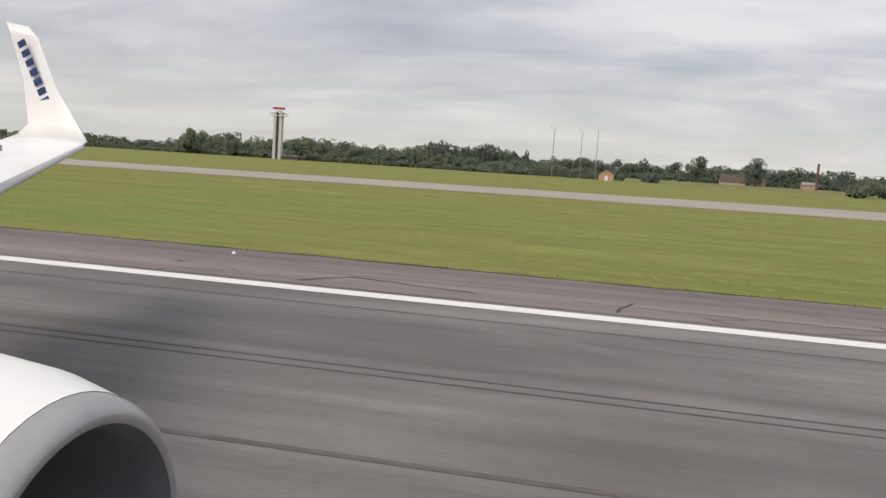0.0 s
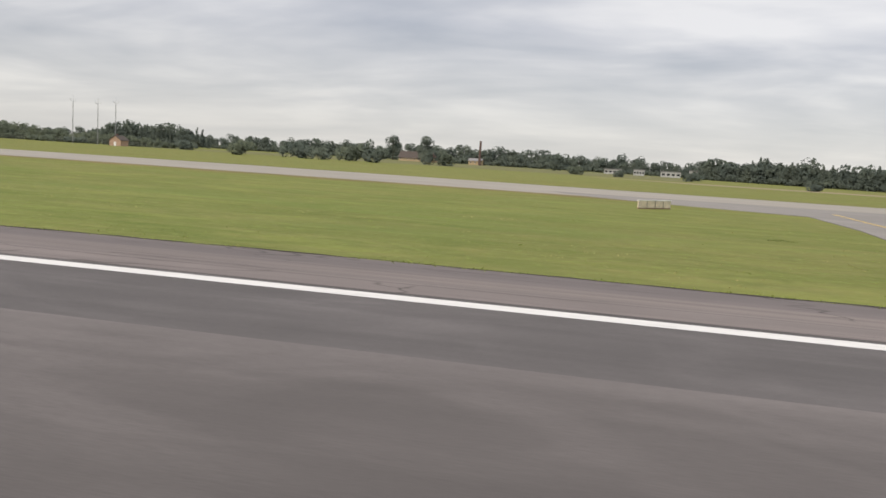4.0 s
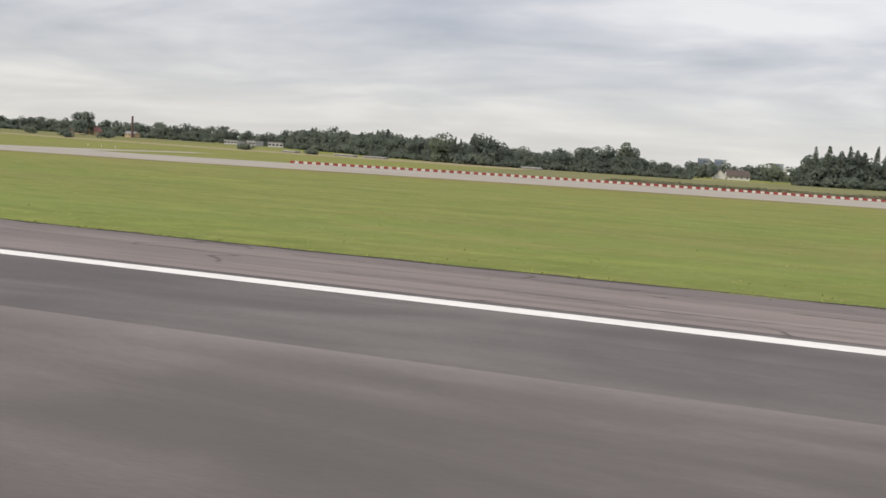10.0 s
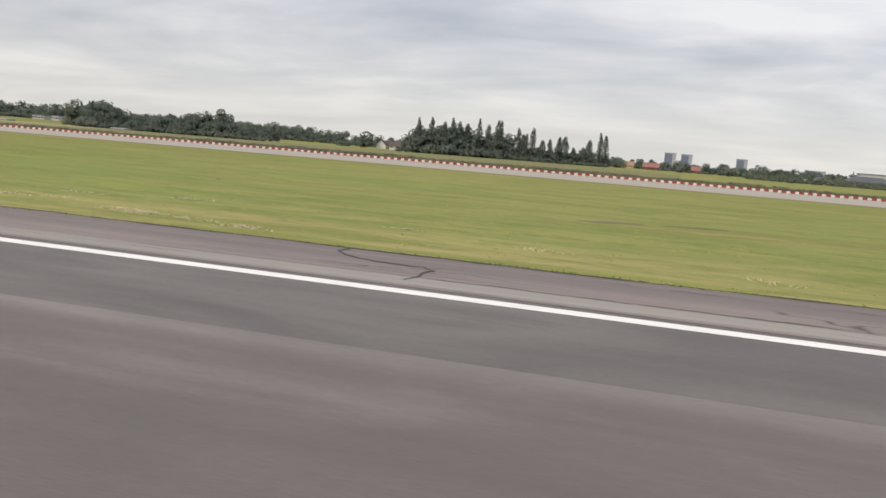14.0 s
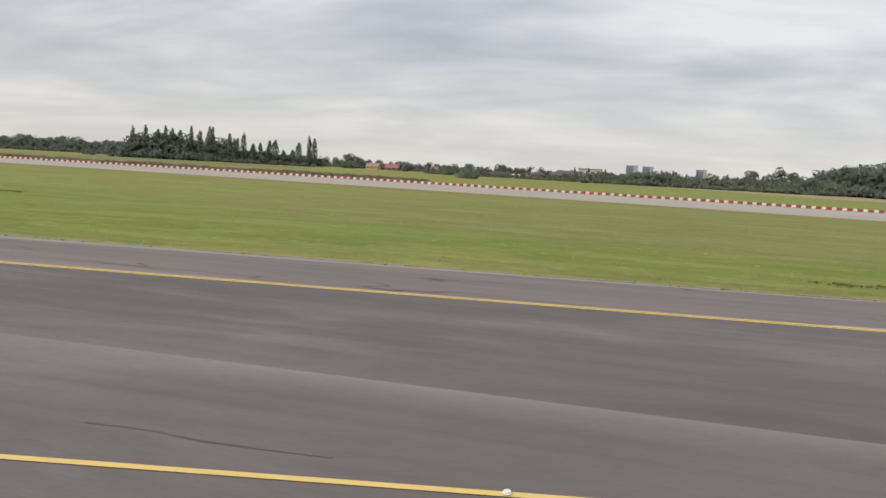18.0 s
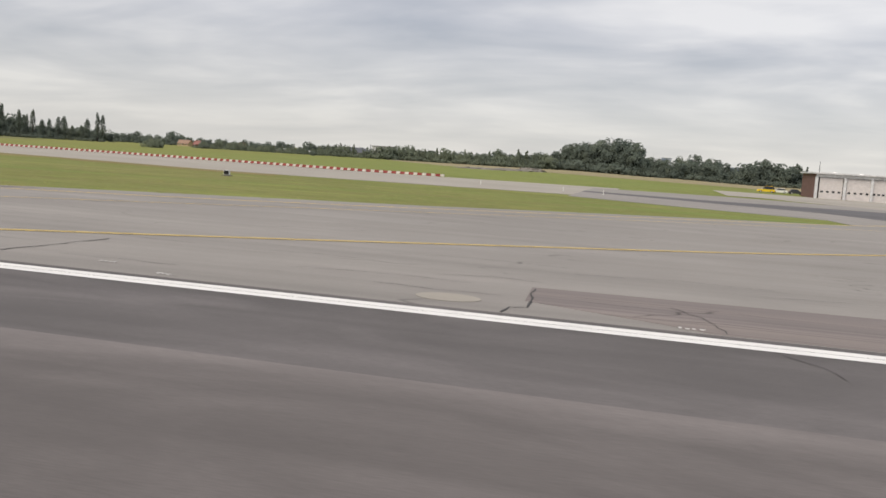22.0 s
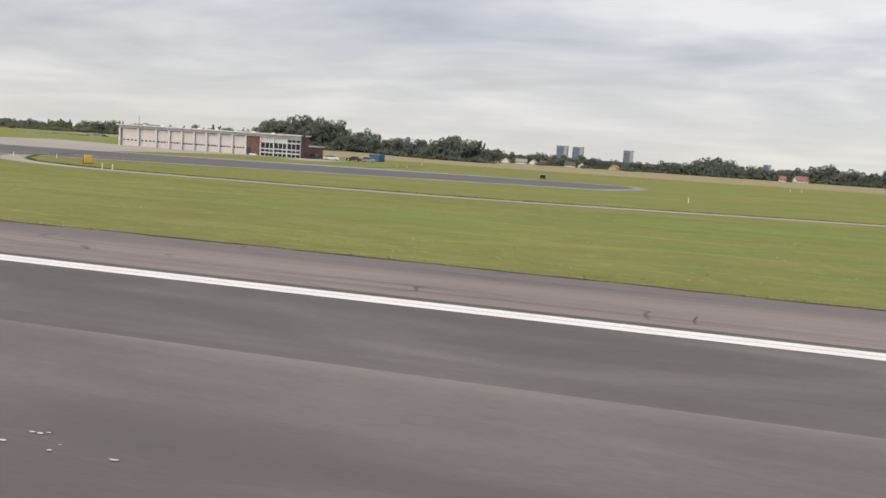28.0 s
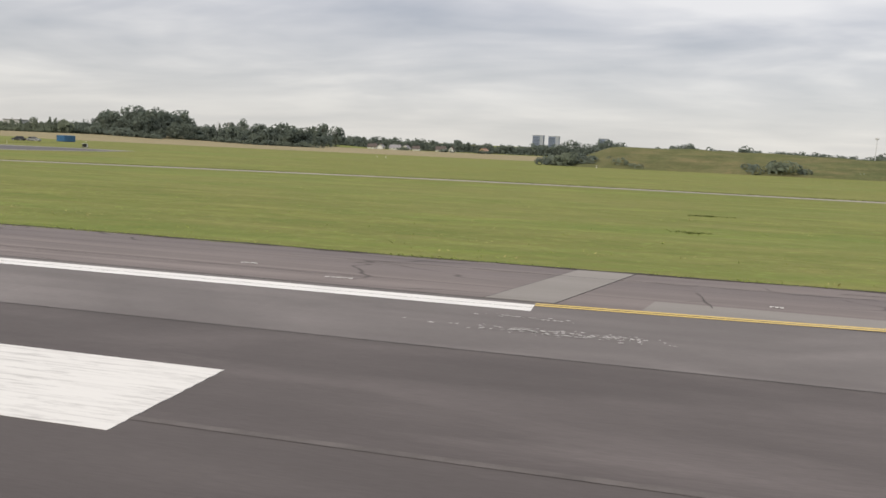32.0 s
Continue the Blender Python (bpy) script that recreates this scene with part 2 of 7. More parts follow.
def grass_mat(name, green, dry, dry_amount=0.5, zones=False):
    m = Mat(name, 0.95)
    m.b.inputs["Specular IOR Level"].default_value = 0.1
    col = m.ramp(m.noise(0.12, 6, 0.6, (0.35, 1.0, 1.0)), [(0.3, tuple(v * 0.82 for v in green)), (0.7, tuple(v * 1.15 for v in green))])
    if zones:
        # lusher beside the runway, drier towards the far taxiway and in some stretches of the field
        wob = m.math("MULTIPLY", m.noise(0.06, 4, 0.6, (0.5, 1.0, 1.0)), 46.0)
        far = m.n.new("ShaderNodeMapRange")
        for k, q in enumerate((46.0, 96.0, 0.0, 0.75)):
            far.inputs[k + 1].default_value = q
        m.l.new(m.math("ADD", m.axis(1), wob), far.inputs[0])
        along = m.math("DIVIDE", m.math("ADD", m.axis(0), m.math("MULTIPLY", m.noise(0.03, 3), 30.0)), 1000.0)
        col = m.mix(m.math("MULTIPLY", far.outputs[0], m.ramp(along, [(0.0, 1.0), (0.52, 1.0), (0.58, 0.1), (0.68, 0.1), (0.72, 0.6), (1.0, 0.6)])), col, (0.205, 0.180, 0.060))
        olive = m.ramp(along, [(0.04, 0.55), (0.13, 0.1), (0.18, 0.85), (0.205, 0.7), (0.235, 0.0), (1.0, 0.0)])
        col = m.mix(olive, col, (0.175, 0.165, 0.050))
        late = m.ramp(along, [(0.64, 0.0), (0.67, 0.6), (0.70, 0.85), (0.78, 0.7), (0.84, 0.5), (1.0, 0.4)])
        col = m.mix(late, col, (0.162, 0.156, 0.052))
        lush = m.ramp(along, [(0.0, 0.0), (0.5, 0.0), (0.53, 0.75), (0.58, 0.6), (0.625, 0.0), (1.0, 0.0)])
        close = m.n.new("ShaderNodeMapRange")
        for k, q in enumerate((26.0, 44.0, 1.0, 0.0)):
            close.inputs[k + 1].default_value = q
        m.l.new(m.axis(1), close.inputs[0])
        col = m.mix(m.math("MULTIPLY", lush, close.outputs[0]), col, (0.118, 0.170, 0.024))
        # the island of grass between the entry and the taxiway is parched
        beyond = m.n.new("ShaderNodeMapRange")
        for k, q in enumerate((74.0, 86.0, 0.0, 1.0)):
            beyond.inputs[k + 1].default_value = q
        m.l.new(m.math("ADD", m.axis(1), m.math("MULTIPLY", close.outputs[0], 60.0)), beyond.inputs[0])
        strip = m.ramp(along, [(0.52, 0.0), (0.56, 0.8), (0.632, 0.8), (0.65, 0.0), (1.0, 0.0)])
        col = m.mix(m.math("MULTIPLY", strip, m.math("SUBTRACT", 1.0, beyond.outputs[0])), col, (0.165, 0.148, 0.060))
        parched = m.ramp(along, [(0.424, 0.0), (0.434, 1.0), (0.462, 0.9), (0.486, 0.1), (0.50, 0.0), (1.0, 0.0)])
        verge = m.n.new("ShaderNodeMapRange")
        for k, q in enumerate((18.5, 26.0, 1.0, 0.25)):
            verge.inputs[k + 1].default_value = q
        m.l.new(m.axis(1), verge.inputs[0])
        side = m.n.new("ShaderNodeMapRange")
        for k, q in enumerate((6.0, 14.0, 0.0, 1.0)):
            side.inputs[k + 1].default_value = q
        m.l.new(m.axis(1), side.inputs[0])
        parched = m.math("MULTIPLY", parched, m.math("MULTIPLY", verge.outputs[0], side.outputs[0]))
        col = m.mix(m.math("MULTIPLY", parched, m.ramp(m.noise(0.55, 5, 0.65, (0.22, 1.0, 1.0), distort=0.6), [(0.40, 0.1), (0.54, 1.0)])), col, (0.40, 0.325, 0.150))
    mow = m.ramp(m.noise(0.55, 5, 0.65, (0.13, 1.0, 1.0), distort=0.5), [(0.44, 0.0), (0.72, dry_amount * 0.75)])
    col = m.mix(mow, col, dry)
    lines = m.ramp(m.noise(1.0, 4, 0.6, (0.05, 0.9, 1.0), distort=0.5), [(0.48, 0.0), (0.70, 0.28)])
    col = m.mix(lines, col, tuple(v * k for v, k in zip(green, (1.28, 1.22, 1.15))))
    patch = m.ramp(m.noise(0.05, 5, 0.7), [(0.5, 0.0), (0.72, 0.55)])
    col = m.mix(patch, col, tuple(0.55 * a + 0.45 * b for a, b in zip(green, dry)))
    blade = m.noise(9.0, 5, 0.75, (0.6, 1.0, 1.0))
    col = m.mix(m.ramp(blade, [(0.45, 0.0), (0.78, 0.38)]), col, tuple(v * 0.5 for v in green))
    fleck = m.ramp(m.noise(1.5, 5, 0.7, (0.32, 1.0, 1.0), distort=0.6), [(0.52, 0.0), (0.70, 0.6)])
    col = m.mix(fleck, col, tuple(v * k for v, k in zip(dry, (1.0, 1.02, 0.9))))
    dim = m.ramp(m.noise(0.8, 6, 0.72, (0.4, 1.0, 1.0), distort=0.6), [(0.48, 0.0), (0.66, 0.62)])
    col = m.mix(dim, col, tuple(v * k for v, k in zip(green, (0.62, 0.72, 0.6))))
    col = m.mix(m.ramp(m.noise(2.2, 5, 0.75), [(0.52, 0.0), (0.68, 0.6)]), col, tuple(v * 1.42 for v in green))
    clod = m.ramp(m.noise(0.9, 6, 0.75, (0.45, 1.0, 1.0), distort=0.9), [(0.55, 0.0), (0.66, 0.55)])
    col = m.mix(clod, col, (green[0] * 0.62, green[1] * 0.68, green[2] * 0.6))
    soft = m.ramp(m.noise(0.09, 5, 0.6, (0.22, 1.0, 1.0), distort=1.0), [(0.46, 0.0), (0.72, 0.4)])
    col = m.mix(soft, col, (dry[0] * 0.82, dry[1] * 0.86, dry[2] * 0.82))
    rich = m.ramp(m.noise(0.14, 5, 0.6, (0.2, 1.0, 1.0), distort=1.0), [(0.5, 0.0), (0.7, 0.5)])
    col = m.mix(rich, col, (green[0] * 0.86, green[1] * 1.04, green[2] * 0.9))
    mottle = m.noise(0.42, 5, 0.65, (0.3, 1.0, 1.0), distort=0.8)
    col = m.mix(m.ramp(mottle, [(0.36, 0.42), (0.5, 0.0)]), col, (green[0] * 0.74, green[1] * 0.80, green[2] * 0.7))
    col = m.mix(m.ramp(mottle, [(0.54, 0.0), (0.68, 0.45)]), col, (green[0] * 1.4, green[1] * 1.32, green[2] * 1.2))
    m.color(col).bump(blade, 0.6, 0.06)
    return m.m


def leaf_mat(name, c, vary=0.35, thin=0.35):
    m = Mat(name, 0.9)
    m.b.inputs["Specular IOR Level"].default_value = 0.1
    col = m.ramp(m.island(), [(0.0, tuple(v * (1 - vary) for v in c)), (1.0, tuple(v * (1 + vary) for v in c))])
    big = m.ramp(m.noise(0.16, 4), [(0.35, tuple(v * 0.72 for v in c)), (0.7, (c[0] * 1.3, c[1] * 1.2, c[2]))])
    col = m.mix(0.55, col, big)
    m.color(col)
    # light that passes through the leaves
    t = m.n.new("ShaderNodeBsdfTranslucent")
    m.l.new(col, t.inputs["Color"])
    x = m.n.new("ShaderNodeMixShader")
    x.inputs[0].default_value = thin
    m.l.new(m.b.outputs[0], x.inputs[1])
    m.l.new(t.outputs[0], x.inputs[2])
    m.l.new(x.outputs[0], m.n["Material Output"].inputs["Surface"])
    return m.m


GRASS = grass_mat("mown_grass", (0.176, 0.208, 0.058), (0.270, 0.240, 0.100), 0.55, True)
DRY_GRASS = grass_mat("parched_grass", (0.215, 0.200, 0.070), (0.30, 0.25, 0.11), 0.7)
MEADOW = grass_mat("dry_meadow", (0.26, 0.22, 0.13), (0.40, 0.325, 0.22), 0.85)
ROUGH = grass_mat("rough_pasture", (0.165, 0.165, 0.075), (0.25, 0.22, 0.13), 0.8)
ASPHALT_OLD = asphalt("weathered_grey_asphalt", 0.112, 0.188, 1.15, (1.06, 1.0, 0.96), smear=0.15)
ASPHALT = asphalt("dark_runway_asphalt", 0.092, 0.140, 0.6, (1.10, 1.0, 0.98), smear=0.15, pale=True)
ASPHALT_WORN = asphalt("worn_runway_asphalt", 0.099, 0.146, 0.6, (1.12, 1.0, 0.96), seam=(7.9, 9.2, 0.215), smear=0.12, pale=True)
ASPHALT_EDGE = asphalt("grey_edge_lane_asphalt", 0.128, 0.192, 0.6, (1.11, 1.0, 0.96), smear=0.15)
ASPHALT_BROWN = asphalt("brown_worn_asphalt", 0.080, 0.117, 0.5, (1.14, 0.99, 0.96), smear=0.12)
SHOULDER = asphalt("shoulder_asphalt", 0.136, 0.212, 0.8, (1.17, 1.0, 0.94), 0.9, verge=True)
SHOULDER_NEW = asphalt("fresh_patch_asphalt", 0.135, 0.175, 0.3, (1.07, 1.0, 0.97))
CONCRETE = asphalt("concrete_paving", 0.20, 0.282, 0.4, (1.08, 1.0, 0.92), 0.6)
GRASS_DARK = grass_mat("dark_verge_grass", (0.06, 0.065, 0.022), (0.09, 0.08, 0.03), 0.4)
TAXI = asphalt("grey_taxiway", 0.27, 0.35, 0.3, (1.09, 1.0, 0.86))
TAXI_DARK = asphalt("dark_taxiway", 0.085, 0.125, 0.5, (1.05, 1.0, 1.02))


def paint(name, c, wear):
    m = Mat(name, 0.7)
    n1 = m.ramp(m.noise(5.0, 6, 0.7, (0.12, 3.0, 1.0)), [(0.5, 0.0), (0.75, wear)])
    n2 = m.ramp(m.noise(14.0, 4, 0.7, (0.12, 1.0, 1.0)), [(0.52, 0.0), (0.72, wear)])
    col = m.mix(n1, c, (0.30, 0.285, 0.27))
    col = m.mix(n2, col, (0.20, 0.19, 0.18))
    return m.color(col).m


WHITE_LINE = paint("white_road_paint", (0.72, 0.705, 0.68), 0.35)
WHITE_WORN = paint("worn_white_paint", (0.66, 0.645, 0.615), 0.5)
YELLOW_LINE = paint("yellow_road_paint", (0.62, 0.455, 0.15), 0.25)
RED_PAINT = paint("red_sign_paint", (0.60, 0.19, 0.17), 0.4)
RED_FADED = paint("faded_red_paint", (0.40, 0.235, 0.205), 0.7)
CRACK_FILL = plain("bitumen_joint", (0.048, 0.045, 0.043), 0.7)
JOINT = plain("dusty_paving_joint", (0.078, 0.072, 0.069), 0.8, vary=0.3)

# ---- mesh helpers ----


def part(name, bm, material, parent=None, label=""):
    me = bpy.data.meshes.new(name)
    bm.to_mesh(me)
    bm.free()
    me.materials.append(material)
    ob = new(name, me)
    if parent:
        ob.parent = parent
    if label:
        ob["label"] = label
    return ob


def raw(name, verts, faces, material, parent=None, label=""):
    me = bpy.data.meshes.new(name)
    me.from_pydata(verts, [], faces)
    me.materials.append(material)
    ob = new(name, me)
    if parent:
        ob.parent = parent
    if label:
        ob["label"] = label
    return ob


def box(bm, x0, x1, y0, y1, z0, z1, bevel=0.0):
    r = bmesh.ops.create_cube(bm, size=1.0)
    vs = r["verts"]
    for v in vs:
        v.co = Vector((x0 + (v.co.x + 0.5) * (x1 - x0), y0 + (v.co.y + 0.5) * (y1 - y0), z0 + (v.co.z + 0.5) * (z1 - z0)))
    if bevel:
        es = list({q for v in vs for q in v.link_edges})
        bmesh.ops.bevel(bm, geom=es, offset=bevel, segments=2, affect="EDGES")
    return bm


def boxed(x0, x1, y0, y1, z0, z1, bevel=0.0):
    return box(bmesh.new(), x0, x1, y0, y1, z0, z1, bevel)


def cyl(bm, a, b, r0, r1=None, seg=10):
    a, b = Vector(a), Vector(b)
    r1 = r0 if r1 is None else r1
    m = Matrix.Translation((a + b) / 2) @ (b - a).to_track_quat("Z", "Y").to_matrix().to_4x4()
    bmesh.ops.create_cone(bm, cap_ends=True, segments=seg, radius1=r0, radius2=r1, depth=(b - a).length, matrix=m)
    return bm


def sheet(name, outline, z, material, thick=0.05):
    """A slab with the outline (x, y), its top at z above the level of the land, draped where the land falls."""
    n = len(outline)
    area = sum(outline[i][0] * outline[(i + 1) % n][1] - outline[(i + 1) % n][0] * outline[i][1] for i in range(n))
    if area < 0:
        outline = outline[::-1]
    if max(q[0] for q in outline) <= 600 or max(q[1] for q in outline) <= 17.3:
        vs = [(x, y, z) for x, y in outline] + [(x, y, z - thick) for x, y in outline]
        return raw(name, vs, [tuple(range(n))] + [(i, i + n, (i + 1) % n + n, (i + 1) % n) for i in range(n)], material)
    bm = bmesh.new()
    flat = [bm.verts.new((x, y, 0)) for x, y in outline]
    for tri in geometry.tessellate_polygon([[Vector((x, y, 0)) for x, y in outline]]):
        bm.faces.new([flat[k] for k in tri])
    bmesh.ops.recalc_face_normals(bm, faces=bm.faces[:])
    cuts = [((x, 0, 0), (1, 0, 0)) for x in FALL_X if min(q[0] for q in outline) < x < max(q[0] for q in outline)]
    cuts += [((0, y, 0), (0, 1, 0)) for y in FALL_Y if min(q[1] for q in outline) < y < max(q[1] for q in outline)]
    for co, no in cuts:
        bmesh.ops.bisect_plane(bm, geom=bm.verts[:] + bm.edges[:] + bm.faces[:], plane_co=co, plane_no=no)
    for fc in bm.faces:
        if fc.normal.z < 0:
            fc.normal_flip()
    for v in bm.verts:
        v.co.z = z + 0.03 + ground_z(v.co.x, v.co.y)
    rim = bmesh.ops.extrude_edge_only(bm, edges=[q for q in bm.edges if q.is_boundary])
    for v in rim["geom"]:
        if isinstance(v, bmesh.types.BMVert):
            v.co.z -= thick
    return part(name, bm, material)


def smooth_line(points, step=1.5):
    """A Catmull-Rom line through the points."""
    out = []
    p = [Vector((2 * points[0][0] - points[1][0], 2 * points[0][1] - points[1][1]))]
    p += [Vector(q) for q in points]
    p.append(2 * p[-1] - p[-2])
    for i in range(1, len(p) - 2):
        n = max(2, int((p[i + 1] - p[i]).length / step))
        for k in range(n):
            s = k / n
            out.append(0.5 * (2 * p[i] + (p[i + 1] - p[i - 1]) * s + (2 * p[i - 1] - 5 * p[i] + 4 * p[i + 1] - p[i + 2]) * s * s
                              + (3 * p[i] - p[i - 1] - 3 * p[i + 1] + p[i + 2]) * s ** 3))
    out.append(p[-2])
    return out


def ribbon(name, points, width, z, material, offset=0.0, smooth=True):
    """A painted band of that width along the points."""
    line = smooth_line(points) if smooth else [Vector(q) for q in points]
    vs, fs = [], []
    for i, q in enumerate(line):
        d = (line[min(i + 1, len(line) - 1)] - line[max(i - 1, 0)]).normalized()
        nrm = Vector((-d.y, d.x))
        a, b = q + nrm * (offset + width / 2), q + nrm * (offset - width / 2)
        vs += [(a.x, a.y, z + 0.03 + ground_z(a.x, a.y)), (b.x, b.y, z + 0.03 + ground_z(b.x, b.y))]
        if i:
            fs.append((2 * i - 2, 2 * i - 1, 2 * i + 1, 2 * i))
    return raw(name, vs, fs, material)


def structure(ob, label="", category=""):
    return tagged(ob, label=label, category=category, kind="structure")


# ---- the land and the paved surfaces ----


def ground_z(x, y):
    """The land is level but beyond the entry, where it falls gently away from the runway."""
    a = min(max((x - 600) / 55.0, 0), 1)
    if y < 17.3:
        d = 0.0
    elif y < 57.3:
        d = 0.0138 * (y - 17.3)
    elif y < 127.3:
        d = 0.552 + 0.06 * (y - 57.3) / 70
    else:
        d = 0.612 + 0.0055 * min(y - 127.3, 400)
    return -0.03 - a * d


FALL_X = list(range(600, 660, 5))
FALL_Y = [17.3 + 5 * i for i in range(23)] + [160, 220, 300, 400, 527.3]
gx_ = [-1500, -600, -300, 0, 200, 400, 500] + FALL_X + [700, 800, 1000, 1400, 2600]
gy_ = [-700, -100, 0] + FALL_Y + [700, 1200, 2500, 4600]
structure(raw("ground", [(x, y, ground_z(x, y)) for y in gy_ for x in gx_],
              [(j * len(gx_) + i, j * len(gx_) + i + 1, (j + 1) * len(gx_) + i + 1, (j + 1) * len(gx_) + i) for j in range(len(gy_) - 1) for i in range(len(gx_) - 1)], GRASS),
          "mown green airfield grass with dry yellow streaks", "grass")
EDGE = 12.83


def strip_y(x, base):
    u = (x / 0.92 - 380) / 350
    u = max(-1.15, min(u, 0.75))
    return 0.92 * (base + 23.7 * u - 36.3 * u * u - 41.9 * u ** 3) * (1 + 0.25 * min(max((x - 600) / 55.0, 0), 1)) - 13.0 * math.exp(-((x - 272) / 38) ** 2)


TAXI_X = [-400, -60, -20, 15, 50, 90, 130, 190, 220, 245, 262, 275, 290, 306]
TAXI_NEAR = [62, 62, 65, 65, 67, 68, 66, 62, 60, 58, 60, 63, 66.5, 72.6]
TAXI_FAR = [80, 79, 83, 87, 90, 92, 90, 88, 82, 76, 78, 84, 90, 98.0]


def taxi_near(x):
    return float(np.interp(x, TAXI_X, TAXI_NEAR)) if x < 306 else strip_y(x, 88.5)


def taxi_far(x):
    return float(np.interp(x, TAXI_X, TAXI_FAR)) if x < 306 else strip_y(x, 116.5)


structure(sheet("runway", [(-400, -34), (60.3, -34), (60.3, EDGE + 0.5), (-400, EDGE + 0.5)], 0.0, ASPHALT_OLD), "weathered grey runway asphalt with long joints", "runway")
structure(sheet("runway", [(60.3, -34), (758.3, -34), (758.3, 9.2), (60.3, 9.2)], 0.0, ASPHALT_WORN), "worn grey-brown runway asphalt", "runway")
structure(sheet("runway", [(60.3, 9.2), (758.3, 9.2), (758.3, EDGE + 0.5), (60.3, EDGE + 0.5)], 0.0, ASPHALT), "dark runway edge lane of asphalt", "runway")
structure(sheet("runway", [(758.3, -34), (1300, -34), (1300, 10.1), (758.3, 10.1)], 0.0, ASPHALT_BROWN), "dark brown runway asphalt", "runway")
structure(sheet("runway", [(758.3, 10.1), (1300, 10.1), (1300, EDGE + 0.5), (758.3, EDGE + 0.5)], 0.0, ASPHALT_EDGE), "grey worn runway edge lane", "runway")
S0, S1 = EDGE + 0.5, 17.05


def shoulder(x0, x1, mat, label):
    n = max(2, int((x1 - x0) / 1.2))
    rnd = random.Random(int(x0 * 7) + 5)
    xs = [x0 + (x1 - x0) * i / n for i in range(n + 1)]
    wob = [(x, S1 + 0.10 * math.sin(x * 0.21) + rnd.uniform(-0.07, 0.07)) for x in xs]
    structure(sheet("shoulder", [(x0, S0)] + [(x1, S0)] + wob[::-1], -0.002, mat), label, "runway shoulder")


shoulder(-400, 150.0, SHOULDER, "brown-grey cracked asphalt runway shoulder")
shoulder(171.5, 545.0, SHOULDER, "brown-grey cracked asphalt runway shoulder")
shoulder(636.4, 747.8, SHOULDER, "brown-grey cracked asphalt runway shoulder")
shoulder(747.8, 752.5, SHOULDER_NEW, "dark newer patch of runway shoulder")
shoulder(752.5, 1300, SHOULDER, "brown-grey cracked asphalt runway shoulder")

# exit taxiway that meets the runway
structure(sheet("taxiway", [(150.0, S0), (171.5, S0), (171.5, 17.0), (171.6, 21.2), (170.7, 24.8), (169.9, 29.1), (169.5, 36.7), (169.6, 44.0), (170.5, 50.5), (173.9, 56.7), (179.9, 61.0), (188.0, 66.0), (190.0, 72.0),
                            (128.0, 72.0), (131.0, 66.0), (138.0, 60.5), (146.1, 56.2), (146.2, 44.0), (145.5, 34.3), (146.3, 26.3), (145.6, 22.0), (143.5, 17.2), (150.0, 17.0)], -0.001, CONCRETE), "pale concrete exit taxiway with dark joints", "taxiway")
# parallel taxiway, bowed away from the runway
xs = [-400 + 10 * i for i in range(103)]
near = [(x, taxi_near(x)) for x in xs]
far = [(x, taxi_far(x)) for x in xs]
structure(sheet("taxiway", near + far[::-1], -0.004, TAXI), "long pale grey parallel taxiway", "taxiway")
structure(sheet("taxiway", [(257, 75), (259.6, 86), (260.2, 96), (259.7, 112), (263.5, 112), (263.9, 96), (264.6, 90), (267.5, 78)], -0.006, TAXI), "pale grey side taxiway", "taxiway")

VERGE_DRY = grass_mat("brown_verge", (0.20, 0.165, 0.075), (0.28, 0.22, 0.12), 0.8)
for side, label in ((-1, "dry brown verge before the taxiway"), (1, "dark verge behind the taxiway")):
    rj = random.Random(60 + side)
    line = [(-400 + 5 * i) for i in range(200)]
    a_ = [(x, (taxi_near(x) if side < 0 else taxi_far(x)) - side * 0.2) for x in line]
    b_ = [(x, y + side * (rj.uniform(2.0, 4.5) if side < 0 else rj.uniform(0.8, 1.8))) for x, y in a_]
    structure(sheet("verge", a_ + b_[::-1], -0.02, VERGE_DRY if side < 0 else GRASS_DARK, 0.01), label, "verge")

# runway entry with its wide apron
APRON_NEAR = [(545, S0), (637.4, S0), (637.5, 16.9), (635.6, 17.35), (634.1, 18.0), (633.55, 18.8), (633.6, 20.2), (634.6, 24), (639.3, 29.9), (651.9, 42.9), (677.3, 60), (692.9, 67.5), (721.2, 77.7), (731.5, 81.4)]
APRON_FAR = [(735.2, 92.0), (733.8, 100.6), (725, 101.4), (687.4, 99), (671.8, 96.4), (647.2, 92.3), (636.1, 95.6), (630.9, 95.9), (617.5, 90.7), (617.5, 64.6), (626.2, 60.7), (634.7, 58.1), (635.2, 52.7), (620.5, 42.8),
             (613.4, 37.9), (597.2, 29.5), (582.6, 25.6), (569.7, 23.8), (556, 21.2), (545, 19.6), (532, 18.4), (520, 17.4), (520, 17), (545, 17)]
structure(sheet("apron", APRON_NEAR + APRON_FAR, -0.003, CONCRETE), "pale concrete runway entry and apron", "apron")
DARK_TAXI = [(645.1, 55.7), (653.3, 53.4), (677.3, 62.5), (692.9, 68.9), (721.2, 79.7), (730.0, 83.4), (733.4, 92.0), (732.4, 98.6), (724.4, 99.6), (689.4, 90), (669.3, 87.4), (650.7, 83.5), (628.5, 78.9), (621.8, 79), (617.5, 79.8), (617.5, 76.5), (636.3, 69.5)]
structure(sheet("taxiway", DARK_TAXI, 0.001, TAXI_DARK), "dark asphalt taxiway beside the fire station", "taxiway")
